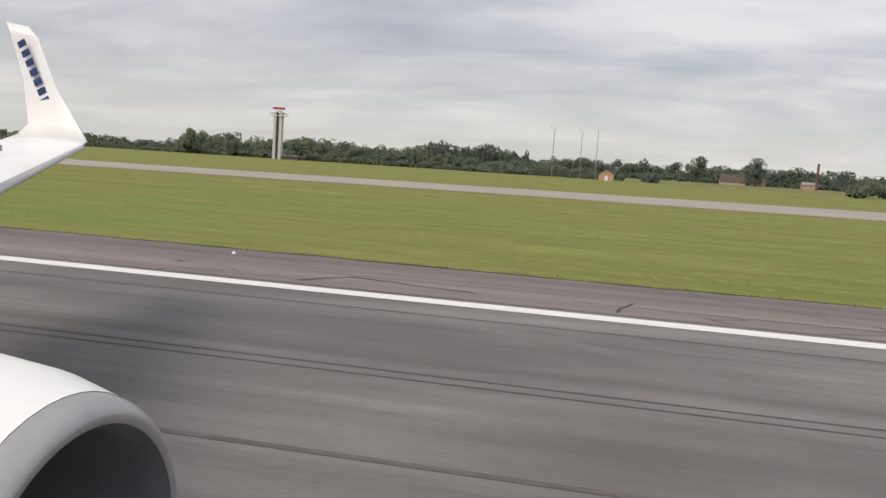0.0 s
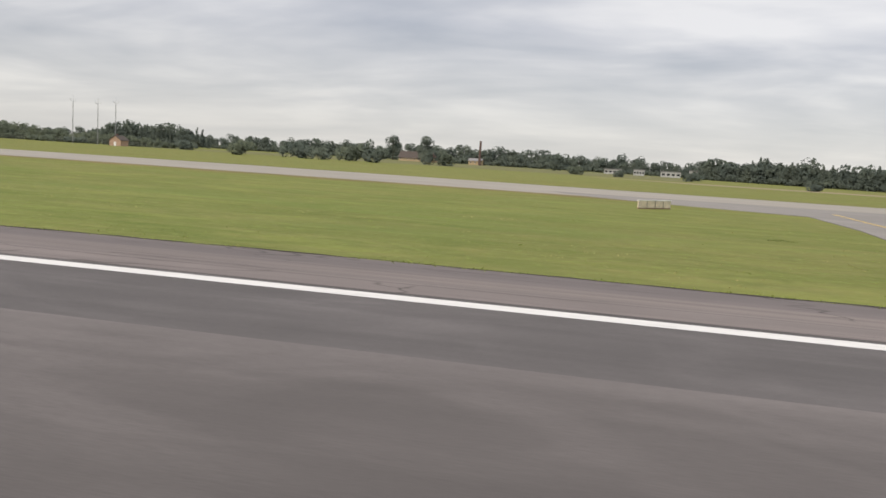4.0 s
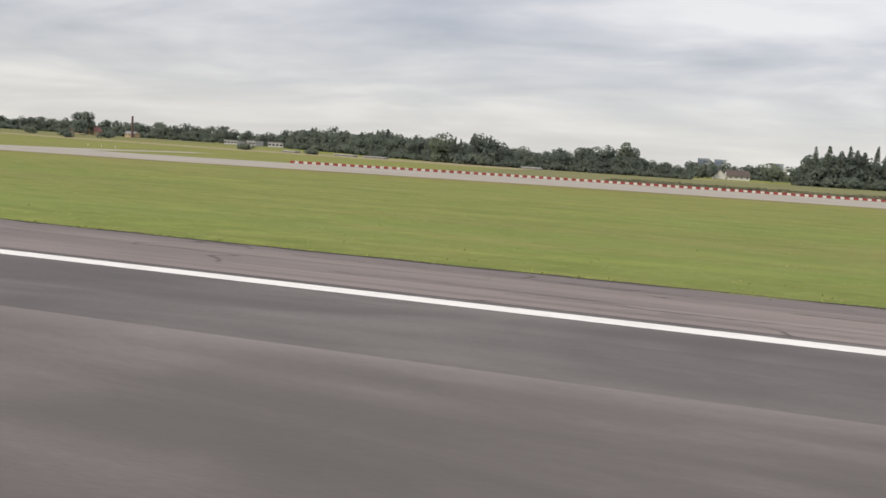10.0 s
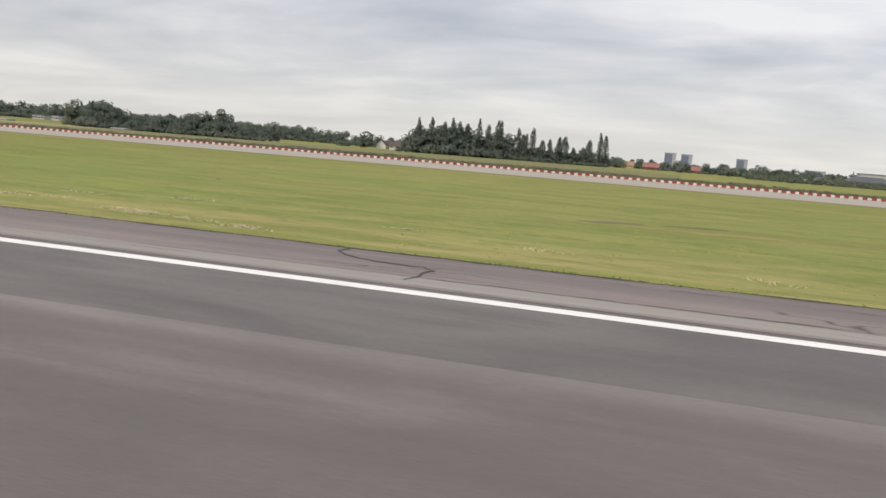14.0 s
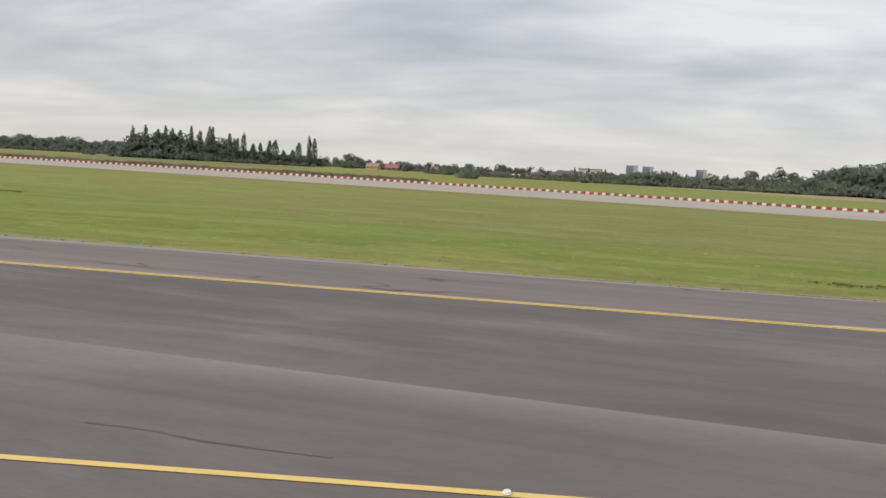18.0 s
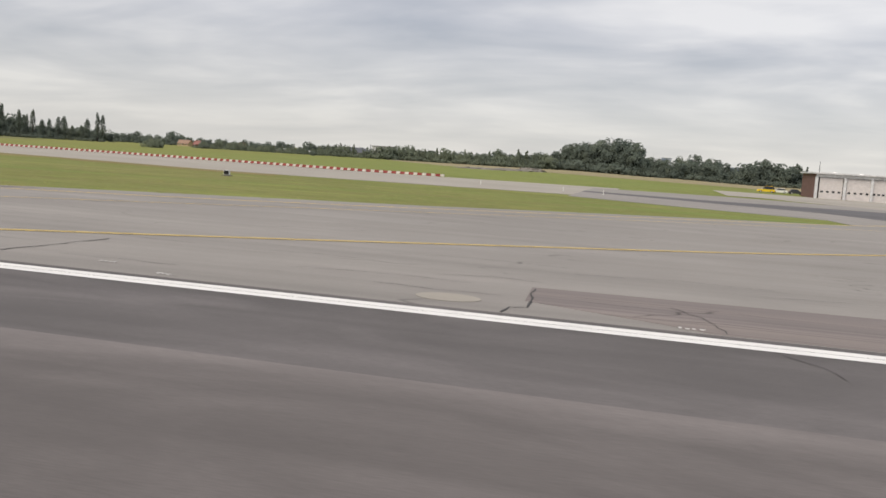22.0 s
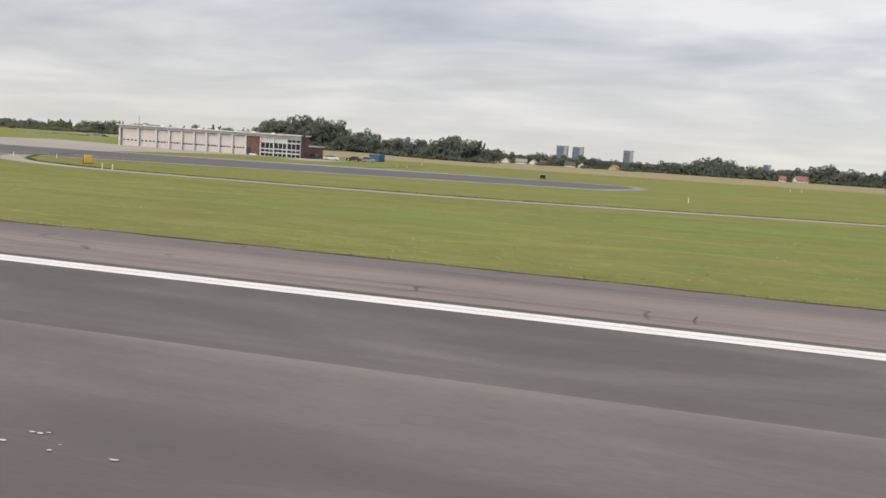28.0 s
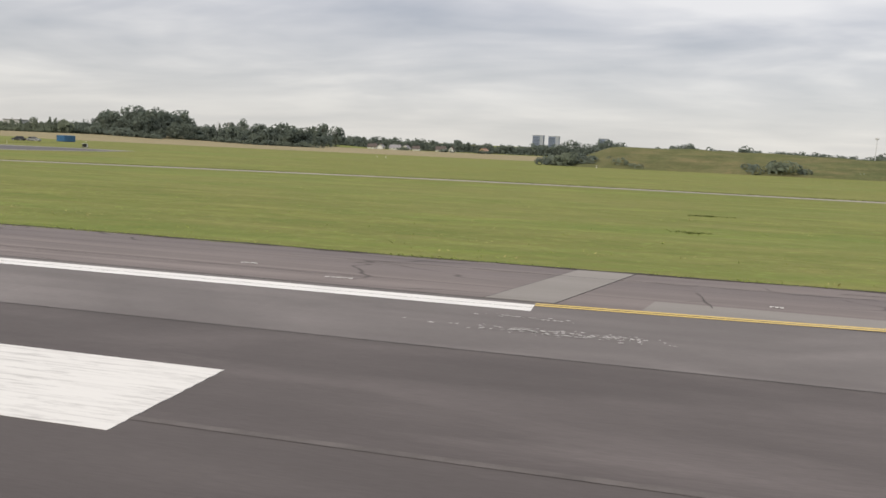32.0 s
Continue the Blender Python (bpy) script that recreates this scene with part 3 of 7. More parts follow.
structure(sheet("apron", [(638.3, 98.8), (648.3, 88.4), (669.3, 87.9), (680.6, 97.7), (683, 101.5), (637, 101.5)], -0.001, TAXI), "pale forecourt before the garage doors", "apron")
structure(raw("apron", [(x, y, ground_z(x, y) + 0.034) for y in [101.5, 102.3] + [107.3 + 5 * i for i in range(5)] for x in (632, 640, 645, 650, 655, 681, 688)],
              [(j * 7 + i, j * 7 + i + 1, (j + 1) * 7 + i + 1, (j + 1) * 7 + i) for j in range(6) for i in range(6)], TAXI), "pale concrete forecourt of the fire station", "apron")
structure(sheet("lawn", [(669.6, 90.5), (675.8, 91.6), (685.1, 94.0), (692, 97.0), (700, 100), (700, 128), (690.5, 119), (686.5, 113), (682.2, 111.5), (681.8, 116.5), (680.9, 121.5), (676.5, 122), (673.1, 121.5), (671.0, 114.5), (670.0, 106)], 0.012, GRASS), "green lawn before the fire station offices", "grass")
# narrow service path through the grass
PATH_LINE = [(673.7, 82.2), (680.7, 64.3), (685.7, 56.7), (691.5, 51.4), (700.7, 47.7), (714.1, 47.3), (727, 48.5), (747.1, 55), (768.7, 60.5), (791.1, 64.3), (823.5, 64.6), (928, 65), (1301, 65.6)]
structure(ribbon("service_path", PATH_LINE, 1.9, -0.012, TAXI), "narrow pale concrete service path", "path")

# painted lines
def double(name, pts, z, gap=0.13, w=0.085, mat=YELLOW_LINE, label=""):
    for s in (-1, 1):
        structure(ribbon(name, pts, w, z, mat, s * gap / 2), label or "thin double yellow painted line", "line")


for x0, x1, wide in ((-400, 150.4, 0.45), (185.0, 420.0, 0.42), (420.0, 512.0, 0.37)):
    structure(ribbon("edge_line", [(x0, EDGE), (x1, EDGE)], wide, 0.006, WHITE_LINE, smooth=False), "white painted runway edge line", "line")
for s in (-0.125, 0.125):
    structure(ribbon("edge_line", [(602.2, EDGE), (800.5, EDGE)], 0.232, 0.006, WHITE_LINE, s, smooth=False), "double white painted runway edge line", "line")
double("yellow_line", [(150.5, 13.1), (150.2, 21.9), (149.9, 24.8), (149.3, 32.8), (148.7, 46.4), (149.0, 63.0)], 0.006, 0.16, 0.12)
structure(ribbon("yellow_line", [(176.0, -1.0), (171.0, 2.2), (168.3, 4.0), (166.6, 5.25), (165.0, 6.65), (163.4, 8.25), (162.3, 9.65), (161.35, 10.9), (160.3, 12.5), (158.9, 15.3), (157.7, 18.2), (156.7, 22), (156.15, 25.6), (155.9, 31), (155.8, 41), (155.0, 62)], 0.118, 0.0085, YELLOW_LINE), "yellow painted lead-off line", "line")
double("yellow_line", [(185.0, 12.9), (180, 13.45), (175.7, 14.3), (173.4, 14.95), (172.1, 15.6), (170.3, 16.85), (169.2, 17.8), (167.6, 20.1), (166.95, 22.8), (165.9, 29.5), (164.9, 36.1)], 0.0085)
double("yellow_line", [(164.9, 36.1), (165.7, 43), (167.0, 56.0)], 0.0085)
double("yellow_line", [(512, 13), (521.9, 13.45), (529.1, 14), (538.1, 14.95), (549.9, 16.4), (559.5, 18.4), (568.7, 20.2), (584.6, 23.6), (597.8, 27.8), (612.3, 34.8), (634.2, 51.8), (653.1, 76.6), (687.4, 95.1)], 0.006, 0.135, 0.09)
structure(ribbon("yellow_line", [(500, -2), (520, 2.2), (535, 5.4), (545.6, 7.65), (553.1, 9.28), (561.4, 11.31), (566.9, 12.63), (580, 16), (600, 23.5), (637, 49.6)], 0.09, 0.007, YELLOW_LINE), "yellow painted lead-in line", "line")
double("yellow_line", [(602.2, 13.15), (608.5, 16.5), (618.6, 22.1), (631.4, 30.8), (652.3, 51.1), (687.5, 73.3)], 0.008, 0.15, 0.1)
double("yellow_line", [(800.5, 13.1), (805.2, 13.45), (815, 14.4), (840.3, 18.1)], 0.006)
# broad white landing marks
for x0, x1, y0, y1 in ((14.0, 26.5, 6.4, 8.15), (699.2, 711.7, 6.62, 8.44), (784.9, 798.1, 6.62, 8.4)):
    rj = random.Random(int(x0))
    ends = [[(x + rj.uniform(-0.008, 0.008), y0 + (y1 - y0) * k / 24) for k in range(25)] for x in (x0, x1)]
    structure(sheet("landing_mark", ends[0][::-1] + ends[1], 0.006, WHITE_WORN, 0.004), "broad worn white painted landing mark", "marking")

# ---- row of red and white plastic barriers ----
BARRIER_RED = plain("red_plastic", (0.27, 0.045, 0.042), 0.5)
BARRIER_WHITE = plain("white_plastic", (0.58, 0.54, 0.49), 0.5)


def barrier_mesh(x0, x1):
    """One water-filled block with a broad foot and a coupling lug."""
    bm = bmesh.new()
    prof = [(-0.17, 0), (0.17, 0), (0.17, 0.08), (0.10, 0.15), (0.08, 0.28), (-0.08, 0.28), (-0.10, 0.15), (-0.17, 0.08)]
    rings = [[bm.verts.new((x, p, z)) for p, z in prof] for x in (x0 + 0.015, x1 - 0.015)]
    for i in range(8):
        bm.faces.new((rings[0][i], rings[0][(i + 1) % 8], rings[1][(i + 1) % 8], rings[1][i]))
    bm.faces.new(rings[0][::-1])
    bm.faces.new(rings[1])
    box(bm, x1 - 0.03, x1 + 0.03, -0.04, 0.04, 0.06, 0.2)
    bmesh.ops.recalc_face_normals(bm, faces=bm.faces)
    return bm


barrier = tagged(new("barrier"), label="low plastic barrier, red half and white half", category="barrier", group="row of red and white barriers")
part("red_block", barrier_mesh(-0.5, 0.06), BARRIER_RED, barrier, "red plastic block")
part("white_block", barrier_mesh(0.06, 0.5), BARRIER_WHITE, barrier, "white plastic block")
bx, first = 287.4, True
while bx < 600.5:
    by = taxi_far(bx) + 1.84
    turn = math.degrees(math.atan2(taxi_far(bx + 1) + 1.84 - by, 1.0))
    m = pose(bx, by, -0.03, 0, 0, turn)
    if first:
        barrier.matrix_basis, first = m, False
    else:
        copy_thing(barrier, m)
    bx += 1.02 * math.cos(math.radians(turn))
# ---- trees ----
BARK = plain("rough_bark", (0.09, 0.07, 0.055), 0.9)
# leaf colours are paled and blued: the distance haze is put into them
LEAF = leaf_mat("hazed_broad_leaves", (0.196, 0.232, 0.174), 0.08, 0.5)
LEAF_DARK = leaf_mat("hazed_dark_leaves", (0.168, 0.204, 0.174), 0.08, 0.5)
LEAF_PINE = leaf_mat("hazed_pine_needles", (0.160, 0.194, 0.166), 0.08, 0.5)
LEAF_SCRUB = leaf_mat("scrub_leaves", (0.215, 0.215, 0.150), 0.25, 0.5)
LEAF_POPLAR = leaf_mat("hazed_poplar_leaves", (0.150, 0.184, 0.155), 0.08, 0.5)


def leaves(rng, centres, radii, count, size):
    """Small leaf cards spread over lobes: vertices and triangles."""
    k = rng.integers(0, len(centres), count)
    d = rng.normal(size=(count, 3))
    d /= np.linalg.norm(d, axis=1)[:, None]
    r = radii[k] * (0.92 + 0.13 * rng.random(count))[:, None]
    c = centres[k] + d * r
    s = size * (0.6 + 0.8 * rng.random(count))[:, None]
    a = rng.normal(size=(count, 3))
    a -= 0.75 * np.einsum("ij,ij->i", a, d)[:, None] * d
    a /= np.linalg.norm(a, axis=1)[:, None]
    b = np.cross(a, d + 0.35 * rng.normal(size=(count, 3)))
    b /= np.linalg.norm(b, axis=1)[:, None] + 1e-9
    v = np.stack([c + a * s, c - a * s * 0.6 + b * s * 0.8, c - a * s * 0.5 - b * s * 0.8, c + b * s * 0.3 + d * s * 0.4], 1)
    # the upper side of each leaf looks out of the crown
    back = np.einsum("ij,ij->i", np.cross(v[:, 1] - v[:, 0], v[:, 3] - v[:, 0]), d) < 0
    v[back] = v[back][:, [0, 2, 1, 3]]
    n = 0.6 * d + np.array([0, -0.15, 1.0]) + 0.05 * rng.normal(size=(count, 3))
    n /= np.linalg.norm(n, axis=1)[:, None]
    return np.concatenate([v, np.repeat(n[:, None], 4, 1)], 2).reshape(-1, 6)


def crown(rng, kind, h, w, count, size):
    """Leaf vertices (four to a leaf) of a tree of height h and width w that stands at the origin."""
    if kind == "poplar":
        n = 12
        z = np.linspace(0.12, 0.95, n) * h
        rad = w * 0.5 * np.sin(np.linspace(0.35, 2.95, n)) ** 0.6
        cen = np.stack([rng.normal(0, 0.06 * w, n), rng.normal(0, 0.06 * w, n), z], 1)
        rr = np.stack([rad, rad, np.full(n, h * 0.09)], 1)
    elif kind == "pine":
        n = 9
        s = np.linspace(0.15, 0.97, n)
        cen = np.stack([rng.normal(0, 0.05 * w, n), rng.normal(0, 0.05 * w, n), s * h], 1)
        rad = w * 0.55 * (1.05 - s)
        rr = np.stack([rad, rad, np.full(n, h * 0.08)], 1)
    elif kind == "bush":
        n = 6
        cen = np.stack([rng.normal(0, 0.25 * w, n), rng.normal(0, 0.2 * w, n), rng.uniform(0.25, 0.6, n) * h], 1)
        rr = np.stack([rng.uniform(0.25, 0.4, n) * w, rng.uniform(0.25, 0.4, n) * w, rng.uniform(0.3, 0.4, n) * h], 1)
    else:
        n = 13
        a = rng.uniform(0, 6.283, n)
        s = np.concatenate([rng.uniform(0.14, 0.45, 5), rng.uniform(0.4, 0.86, 8)])
        rad = 0.33 * w * np.sin(np.clip(s * 3.0, 0, 3.1)) ** 0.5 * rng.uniform(0.5, 1.0, n)
        cen = np.stack([rad * np.cos(a), rad * np.sin(a), s * h], 1)
        q = rng.uniform(0.18, 0.30, n) * w
        rr = np.stack([q, q, np.minimum(q * 0.9, 0.2 * h)], 1)
    # inner boughs close the crown behind the outer leaves
    core = leaves(rng, cen, rr * 0.90, 20 * len(cen), float(np.mean(rr)) * 0.42)
    v = np.concatenate([core, leaves(rng, cen, rr, int(count * 0.88), size * 0.72)])
    v[:, 2] = np.maximum(v[:, 2], 0.02)
    return v


def leaf_mesh(name, v, material, parent=None, label=""):
    n = len(v) // 4
    i = np.arange(n)[:, None] * 4
    f = np.concatenate([i + [[0, 1, 3]], i + [[0, 3, 2]]], 1).reshape(-1, 3)
    me = bpy.data.meshes.new(name)
    me.vertices.add(len(v))
    me.vertices.foreach_set("co", v[:, :3].astype(np.float32).ravel())
    me.loops.add(f.size)
    me.loops.foreach_set("vertex_index", f.astype(np.int32).ravel())
    me.polygons.add(len(f))
    me.polygons.foreach_set("loop_start", np.arange(0, f.size, 3, dtype=np.int32))
    me.polygons.foreach_set("use_smooth", np.ones(len(f), dtype=bool))
    me.update(calc_edges=True)
    me.normals_split_custom_set_from_vertices(v[:, 3:].tolist())
    me.materials.append(material)
    ob = new(name, me)
    if parent:
        ob.parent = parent
    if label:
        ob["label"] = label
    return ob


def tree(x, y, h, w, kind="broad", material=None, label="", count=900, size=0.32, seed=0, group=""):
    rng = np.random.default_rng(seed + int(abs(x) * 13 + y * 7))
    base = tagged(new("tree"), label=label, category="tree", group=group)
    base.location = (x, y, ground_z(x, y))
    h -= ground_z(x, y)
    bm = bmesh.new()
    r = 0.02 * h + 0.03
    cyl(bm, (0, 0, -0.1), (0.03 * h * rng.normal(), 0, 0.45 * h), r, r * 0.7, 9)
    cyl(bm, (0, 0, 0.42 * h), (0.02 * h, 0.01 * h, 0.85 * h), r * 0.7, r * 0.2, 7)
    for i in range(5):
        a, z = i * 1.9 + rng.random(), (0.25 + 0.1 * i) * h
        reach = (0.25 if kind == "broad" else 0.12) * w
        cyl(bm, (0, 0, z), (reach * math.cos(a), reach * math.sin(a), z + 0.16 * h), r * 0.4, r * 0.12, 6)
    part("trunk", bm, BARK, base)
    leaf_mesh("crown", crown(rng, kind, h, w, count, size), material or LEAF, base)
    return base


def profile(stops, x):
    xs, hs = zip(*stops)
    return float(np.interp(x, xs, hs))


def wood(name, y, stops, kinds, material, label, depth=14.0, spacing=2.5, rows=3, seed=1, count=380, size=0.27, fringe=True, y_of=None, slim=1.0, uneven=0.46):
    """A belt of trees whose tops follow the given heights along x."""
    rng = np.random.default_rng(seed)
    x0, x1 = stops[0][0], stops[-1][0]
    out = []
    for r in range(rows):
        x = x0 + rng.random() * spacing
        while x < x1:
            h = (profile(stops, x) - ground_z(x, y)) * ((1.08 - uneven * rng.random() ** 0.8) if r else rng.uniform(0.42, 0.88))
            w = min(max(h * rng.uniform(0.65, 1.15) * slim, 2.2), 8.5)
            kind = kinds[int(rng.integers(0, len(kinds)))]
            v = crown(rng, kind, h, w * (0.6 if kind == "pine" else 1), count, size)
            yy = (y_of(x) if y_of else y) + r * depth / rows + rng.uniform(-1.5, 1.5)
            out.append(v + [x, yy, ground_z(x, yy) - 0.05, 0, 0, 0])
            x += spacing * rng.uniform(0.6, 1.35)
    if fringe:
        x = x0
        while x < x1:
            h = profile(stops, x) * rng.uniform(0.2, 0.42)
            v = crown(rng, "bush", h, h * 1.7, count // 3, size)
            yy = (y_of(x) if y_of else y) - 2.5 + rng.uniform(-1, 1)
            out.append(v + [x, yy, ground_z(x, yy) - 0.05, 0, 0, 0])
            x += spacing * rng.uniform(0.5, 1.1)
    ob = leaf_mesh(name, np.concatenate(out), material)
    return tagged(ob, label=label, category="trees", kind="stuff")


wood("woodland", 235, [(-260, 5), (-180, 4.2), (-162, 3.6), (-145, 7.0), (-140, 7.4), (-132, 6.0), (-119, 6.9), (-107, 7.7), (-99, 6.9), (-91, 6.6), (-84, 5.8), (-74, 7.1), (-70, 5.4), (-62, 4.7), (-50, 4.4), (-36, 4.2), (-24, 3.4), (-12, 2.6)],
     ["broad"], LEAF, "dark green mixed wood behind the airfield fence", seed=2)
wood("woodland", 315, [(-97, 7.0), (-93, 9.2), (-88, 10.2), (-80, 9.8), (-65, 10.0), (-55, 9.4), (-50, 8.2), (-46, 5.5)],
     ["broad", "broad", "pine"], LEAF_PINE, "tall dark wood behind the radio masts", seed=14, spacing=2.4, count=420)
wood("woodland", 405, [(-215, 6.2), (-170, 7.2), (-130, 8.2), (-74, 8.4), (-40, 8.9), (-7, 9.0), (20, 9.2), (55, 9.6), (85, 9.2), (115, 9.0), (137, 9.0), (160, 8.4), (200, 9.0), (260, 8.4)],
     ["broad"], LEAF_DARK, "distant dark wood on the skyline", spacing=3.4, rows=2, seed=3, count=220, size=0.5)
wood("woodland", 202, [(160, 7.4), (172, 8.6), (183, 9.6), (198, 9.2), (217, 9.0), (232, 8.4), (245, 7.7), (254, 7.2), (262, 6.9), (271, 6.4), (278, 7.2), (284, 7.6), (288, 6.6), (292, 4.8), (299, 5.2), (310, 6.0), (325, 4.8), (335, 3.4)],
     ["broad", "pine", "broad"], LEAF_PINE, "dark pine wood with a leafy edge", seed=4, count=400, spacing=2.2,
     y_of=lambda x: float(np.interp(x, [160, 176, 215, 250, 284, 312, 345], [350, 328, 285, 235, 200, 203, 210])))
wood("woodland", 330, [(200, 8), (262, 7.4), (290, 5.6), (315, 5.4), (330, 6.0), (370, 6.2), (418, 5.4), (428, 4.6), (440, 4.4), (462, 4.0), (480, 4.6), (520, 5.0), (560, 4.8), (600, 4.4)], ["broad"], LEAF_DARK, "distant dark wood on the skyline", spacing=3.4, rows=2, seed=5, count=200, size=0.46)
wood("woodland", 263, [(466, 2.4), (470, 3.2), (477, 2.8), (486, 2.6), (500, 2.2), (508, 2.8), (516, 4.0), (528, 4.5), (539, 5.6), (551, 4.8), (563, 4.6), (569, 5.2), (590, 5.2)],
     ["broad", "pine", "pine", "bush"], LEAF, "low mixed wood and scrub", seed=6, spacing=2.4)
wood("woodland", 276, [(566, 4.6), (582, 5.0), (589, 5.8), (592, 8.8), (600, 10.4), (608, 11.5), (615, 12.0), (617, 11.6), (618.5, 6.4), (627, 5.5)],
     ["broad", "broad"], LEAF_DARK, "dense tall dark green grove", seed=7, depth=38, rows=5, spacing=2.3, count=380, slim=0.62, uneven=0.24)
wood("woodland", 300, [(622, 5.0), (626, 6.8), (634, 6.0), (640, 7.5), (648, 4.5), (658, 7.0), (669, 7.0), (678, 3.8)], ["broad", "broad", "pine"], LEAF_DARK, "loose row of dark trees behind the station", seed=12, rows=3, spacing=2.6, count=300, uneven=0.36)
wood("woodland", 450, [(570, 6.5), (586, 5.2), (600, 5.6), (606, 6.6), (614, 5.2), (620, 5.6), (624, 6.0), (631, 5.6), (637, 5.6), (640, 4.2), (650, 4.9), (656, 4.0), (670, 4.3), (678, 5.5), (684, 3.6), (689, 5.0), (698, 4.6), (704, 4.1), (708, 2.9), (713, 4.5),
                       (725, 4.7), (733, 3.9), (747, 5.4), (759, 6.1), (772, 5.8), (790, 5.5), (800, 6.2), (811, 7.0), (825, 7.6), (831, 6.4), (844, 7.0), (854, 7.9), (900, 5.4), (1031, 7), (1144, 6.5)],
     ["broad", "broad", "bush"], LEAF_DARK, "distant line of garden trees", spacing=3.4, rows=2, seed=8, count=230, size=0.42)
wood("woodland", 520, [(500, 6), (630, 5), (660, 3.8), (740, 3.8), (800, 5), (900, 6), (1100, 7)], ["broad"], LEAF_DARK, "distant trees on the skyline", spacing=5, rows=2, seed=9, count=160, size=0.7)
wood("woodland", 560, [(767, 6.0), (771, 9.6), (776, 11.4), (781, 11.0), (785, 10.4), (790, 6.5)], ["broad"], LEAF_DARK, "tall round clump of distant trees", spacing=3.0, rows=2, depth=8, seed=13, count=420, size=0.45)
structure(sheet("meadow", [(x, taxi_far(x) + 2.5) for x in range(300, 446, 8)] + [(446, 215), (410, 245), (366, 236), (330, 205), (300, 190)], -0.008, ROUGH, 0.01), "grey-green rough pasture behind the barriers", "meadow")
wood("scrub", 130, [(322, 0.37), (340, 0.54), (352, 0.34), (366, 0.61), (380, 0.48), (396, 0.61), (410, 0.41), (424, 0.61), (440, 0.41), (455, 0.58), (470, 0.37), (486, 0.58), (505, 0.41)],
     ["bush"], LEAF_SCRUB, "low dark scrub and weeds behind the barriers", seed=15, rows=2, depth=9, spacing=1.5, count=60, size=0.12, fringe=False, y_of=lambda x: taxi_far(x) + 16)
# row of poplars, the broken line of spires
POPLARS = [(367.6, 242.6, 10.4), (371.2, 244.4, 10.7), (374.7, 246.1, 9.7), (377.1, 247.2, 11.2), (379.0, 248.2, 10.1), (381.3, 249.3, 9.7), (384.6, 250.9, 11.5), (387.2, 252.2, 10.2), (390.0, 253.5, 11.5), (390.9, 254.0, 11.4),
           (396.2, 256.6, 9.6), (397.5, 257.2, 7.8), (398.4, 257.6, 8.2), (400.3, 258.6, 10.1), (403.3, 260.0, 6.6), (405.4, 261.1, 7.1), (408.0, 262.4, 8.0), (410.0, 263.3, 8.4), (412.6, 264.6, 5.2), (415.4, 266.0, 5.4),
           (417.3, 266.9, 7.9), (420.5, 268.5, 10.3), (422.1, 269.3, 9.6)]
for i, (x, y, h) in enumerate(POPLARS):
    tree(x, y, h, 1.75 + 0.4 * (i % 3), "poplar", LEAF_POPLAR, "tall slender dark green poplar in a row", 900, 0.26, i, "poplar row")
wood("woodland", 250, [(364, 5.6), (367, 8.6), (376, 9.2), (386, 9.2), (391, 8.6), (394, 7.0), (396, 4.6), (406, 4.4), (423, 3.9)], ["broad"], LEAF_DARK, "dense undergrowth between the poplars", seed=11, rows=3, depth=7, spacing=2.0, count=260, y_of=lambda x: 242 + (x - 366) * 0.48)
for x, y, h, w, kind, mat, lab in (
        (19.6, 379, 11.8, 8.0, "broad", LEAF_DARK, "large round dark green tree beside the farm"),
        (40.5, 360, 12.2, 9.0, "broad", LEAF_DARK, "large round dark green tree beside the farm"),
        (318.7, 209, 8.6, 5.0, "broad", LEAF, "tall leafy tree at the wood's edge"),
        (314.0, 209, 7.4, 6.0, "broad", LEAF_DARK, "leafy tree in a tall clump"),
        (309.0, 210, 6.2, 6.0, "broad", LEAF_DARK, "leafy tree in a tall clump"),
        (322.5, 210, 6.4, 6.0, "broad", LEAF_DARK, "leafy tree in a tall clump"),
        (273, 205, 7.4, 6.0, "broad", LEAF, "broad leafy tree at the wood's edge"),
        (-142, 229, 7.9, 5.0, "broad", LEAF, "leafy tree before the wood"),
        (-128, 230, 7.7, 5.5, "broad", LEAF, "leafy tree before the wood"),
        (611.5, 284, 12.0, 8.5, "broad", LEAF_DARK, "tall dark tree of the dense grove"),
        (601.5, 278, 10.8, 8.0, "broad", LEAF_DARK, "tall dark tree of the dense grove"),
        (608.6, 313, 10.6, 8.5, "broad", LEAF_DARK, "tall dark tree at the end of the grove"),
        (613.6, 312, 10.2, 8.0, "broad", LEAF_DARK, "tall dark tree at the end of the grove"),
        (592.0, 402, 10.9, 7.0, "broad", LEAF_DARK, "round tree rising over the garden trees"),
        (594.5, 382, 8.3, 7.5, "broad", LEAF_DARK, "round tree rising over the garden trees"),
        (583.0, 440, 8.6, 9.0, "broad", LEAF_DARK, "broad low tree beside the garden trees"),
        (640.7, 394, 9.6, 9.0, "broad", LEAF_DARK, "large round tree near the white houses"),
        (649.0, 392, 8.6, 9.0, "broad", LEAF_DARK, "large round tree near the white houses"),
        (619.4, 415, 7.0, 7.0, "broad", LEAF_DARK, "round tree rising over the garden trees"),
        (644.5, 372, 7.6, 6.0, "broad", LEAF, "round green garden tree near houses"),
        (635.2, 409, 9.0, 7.0, "broad", LEAF, "round green garden tree near houses")):
    tree(x, y, h, w, kind, mat, lab, 1500, 0.4, 3)
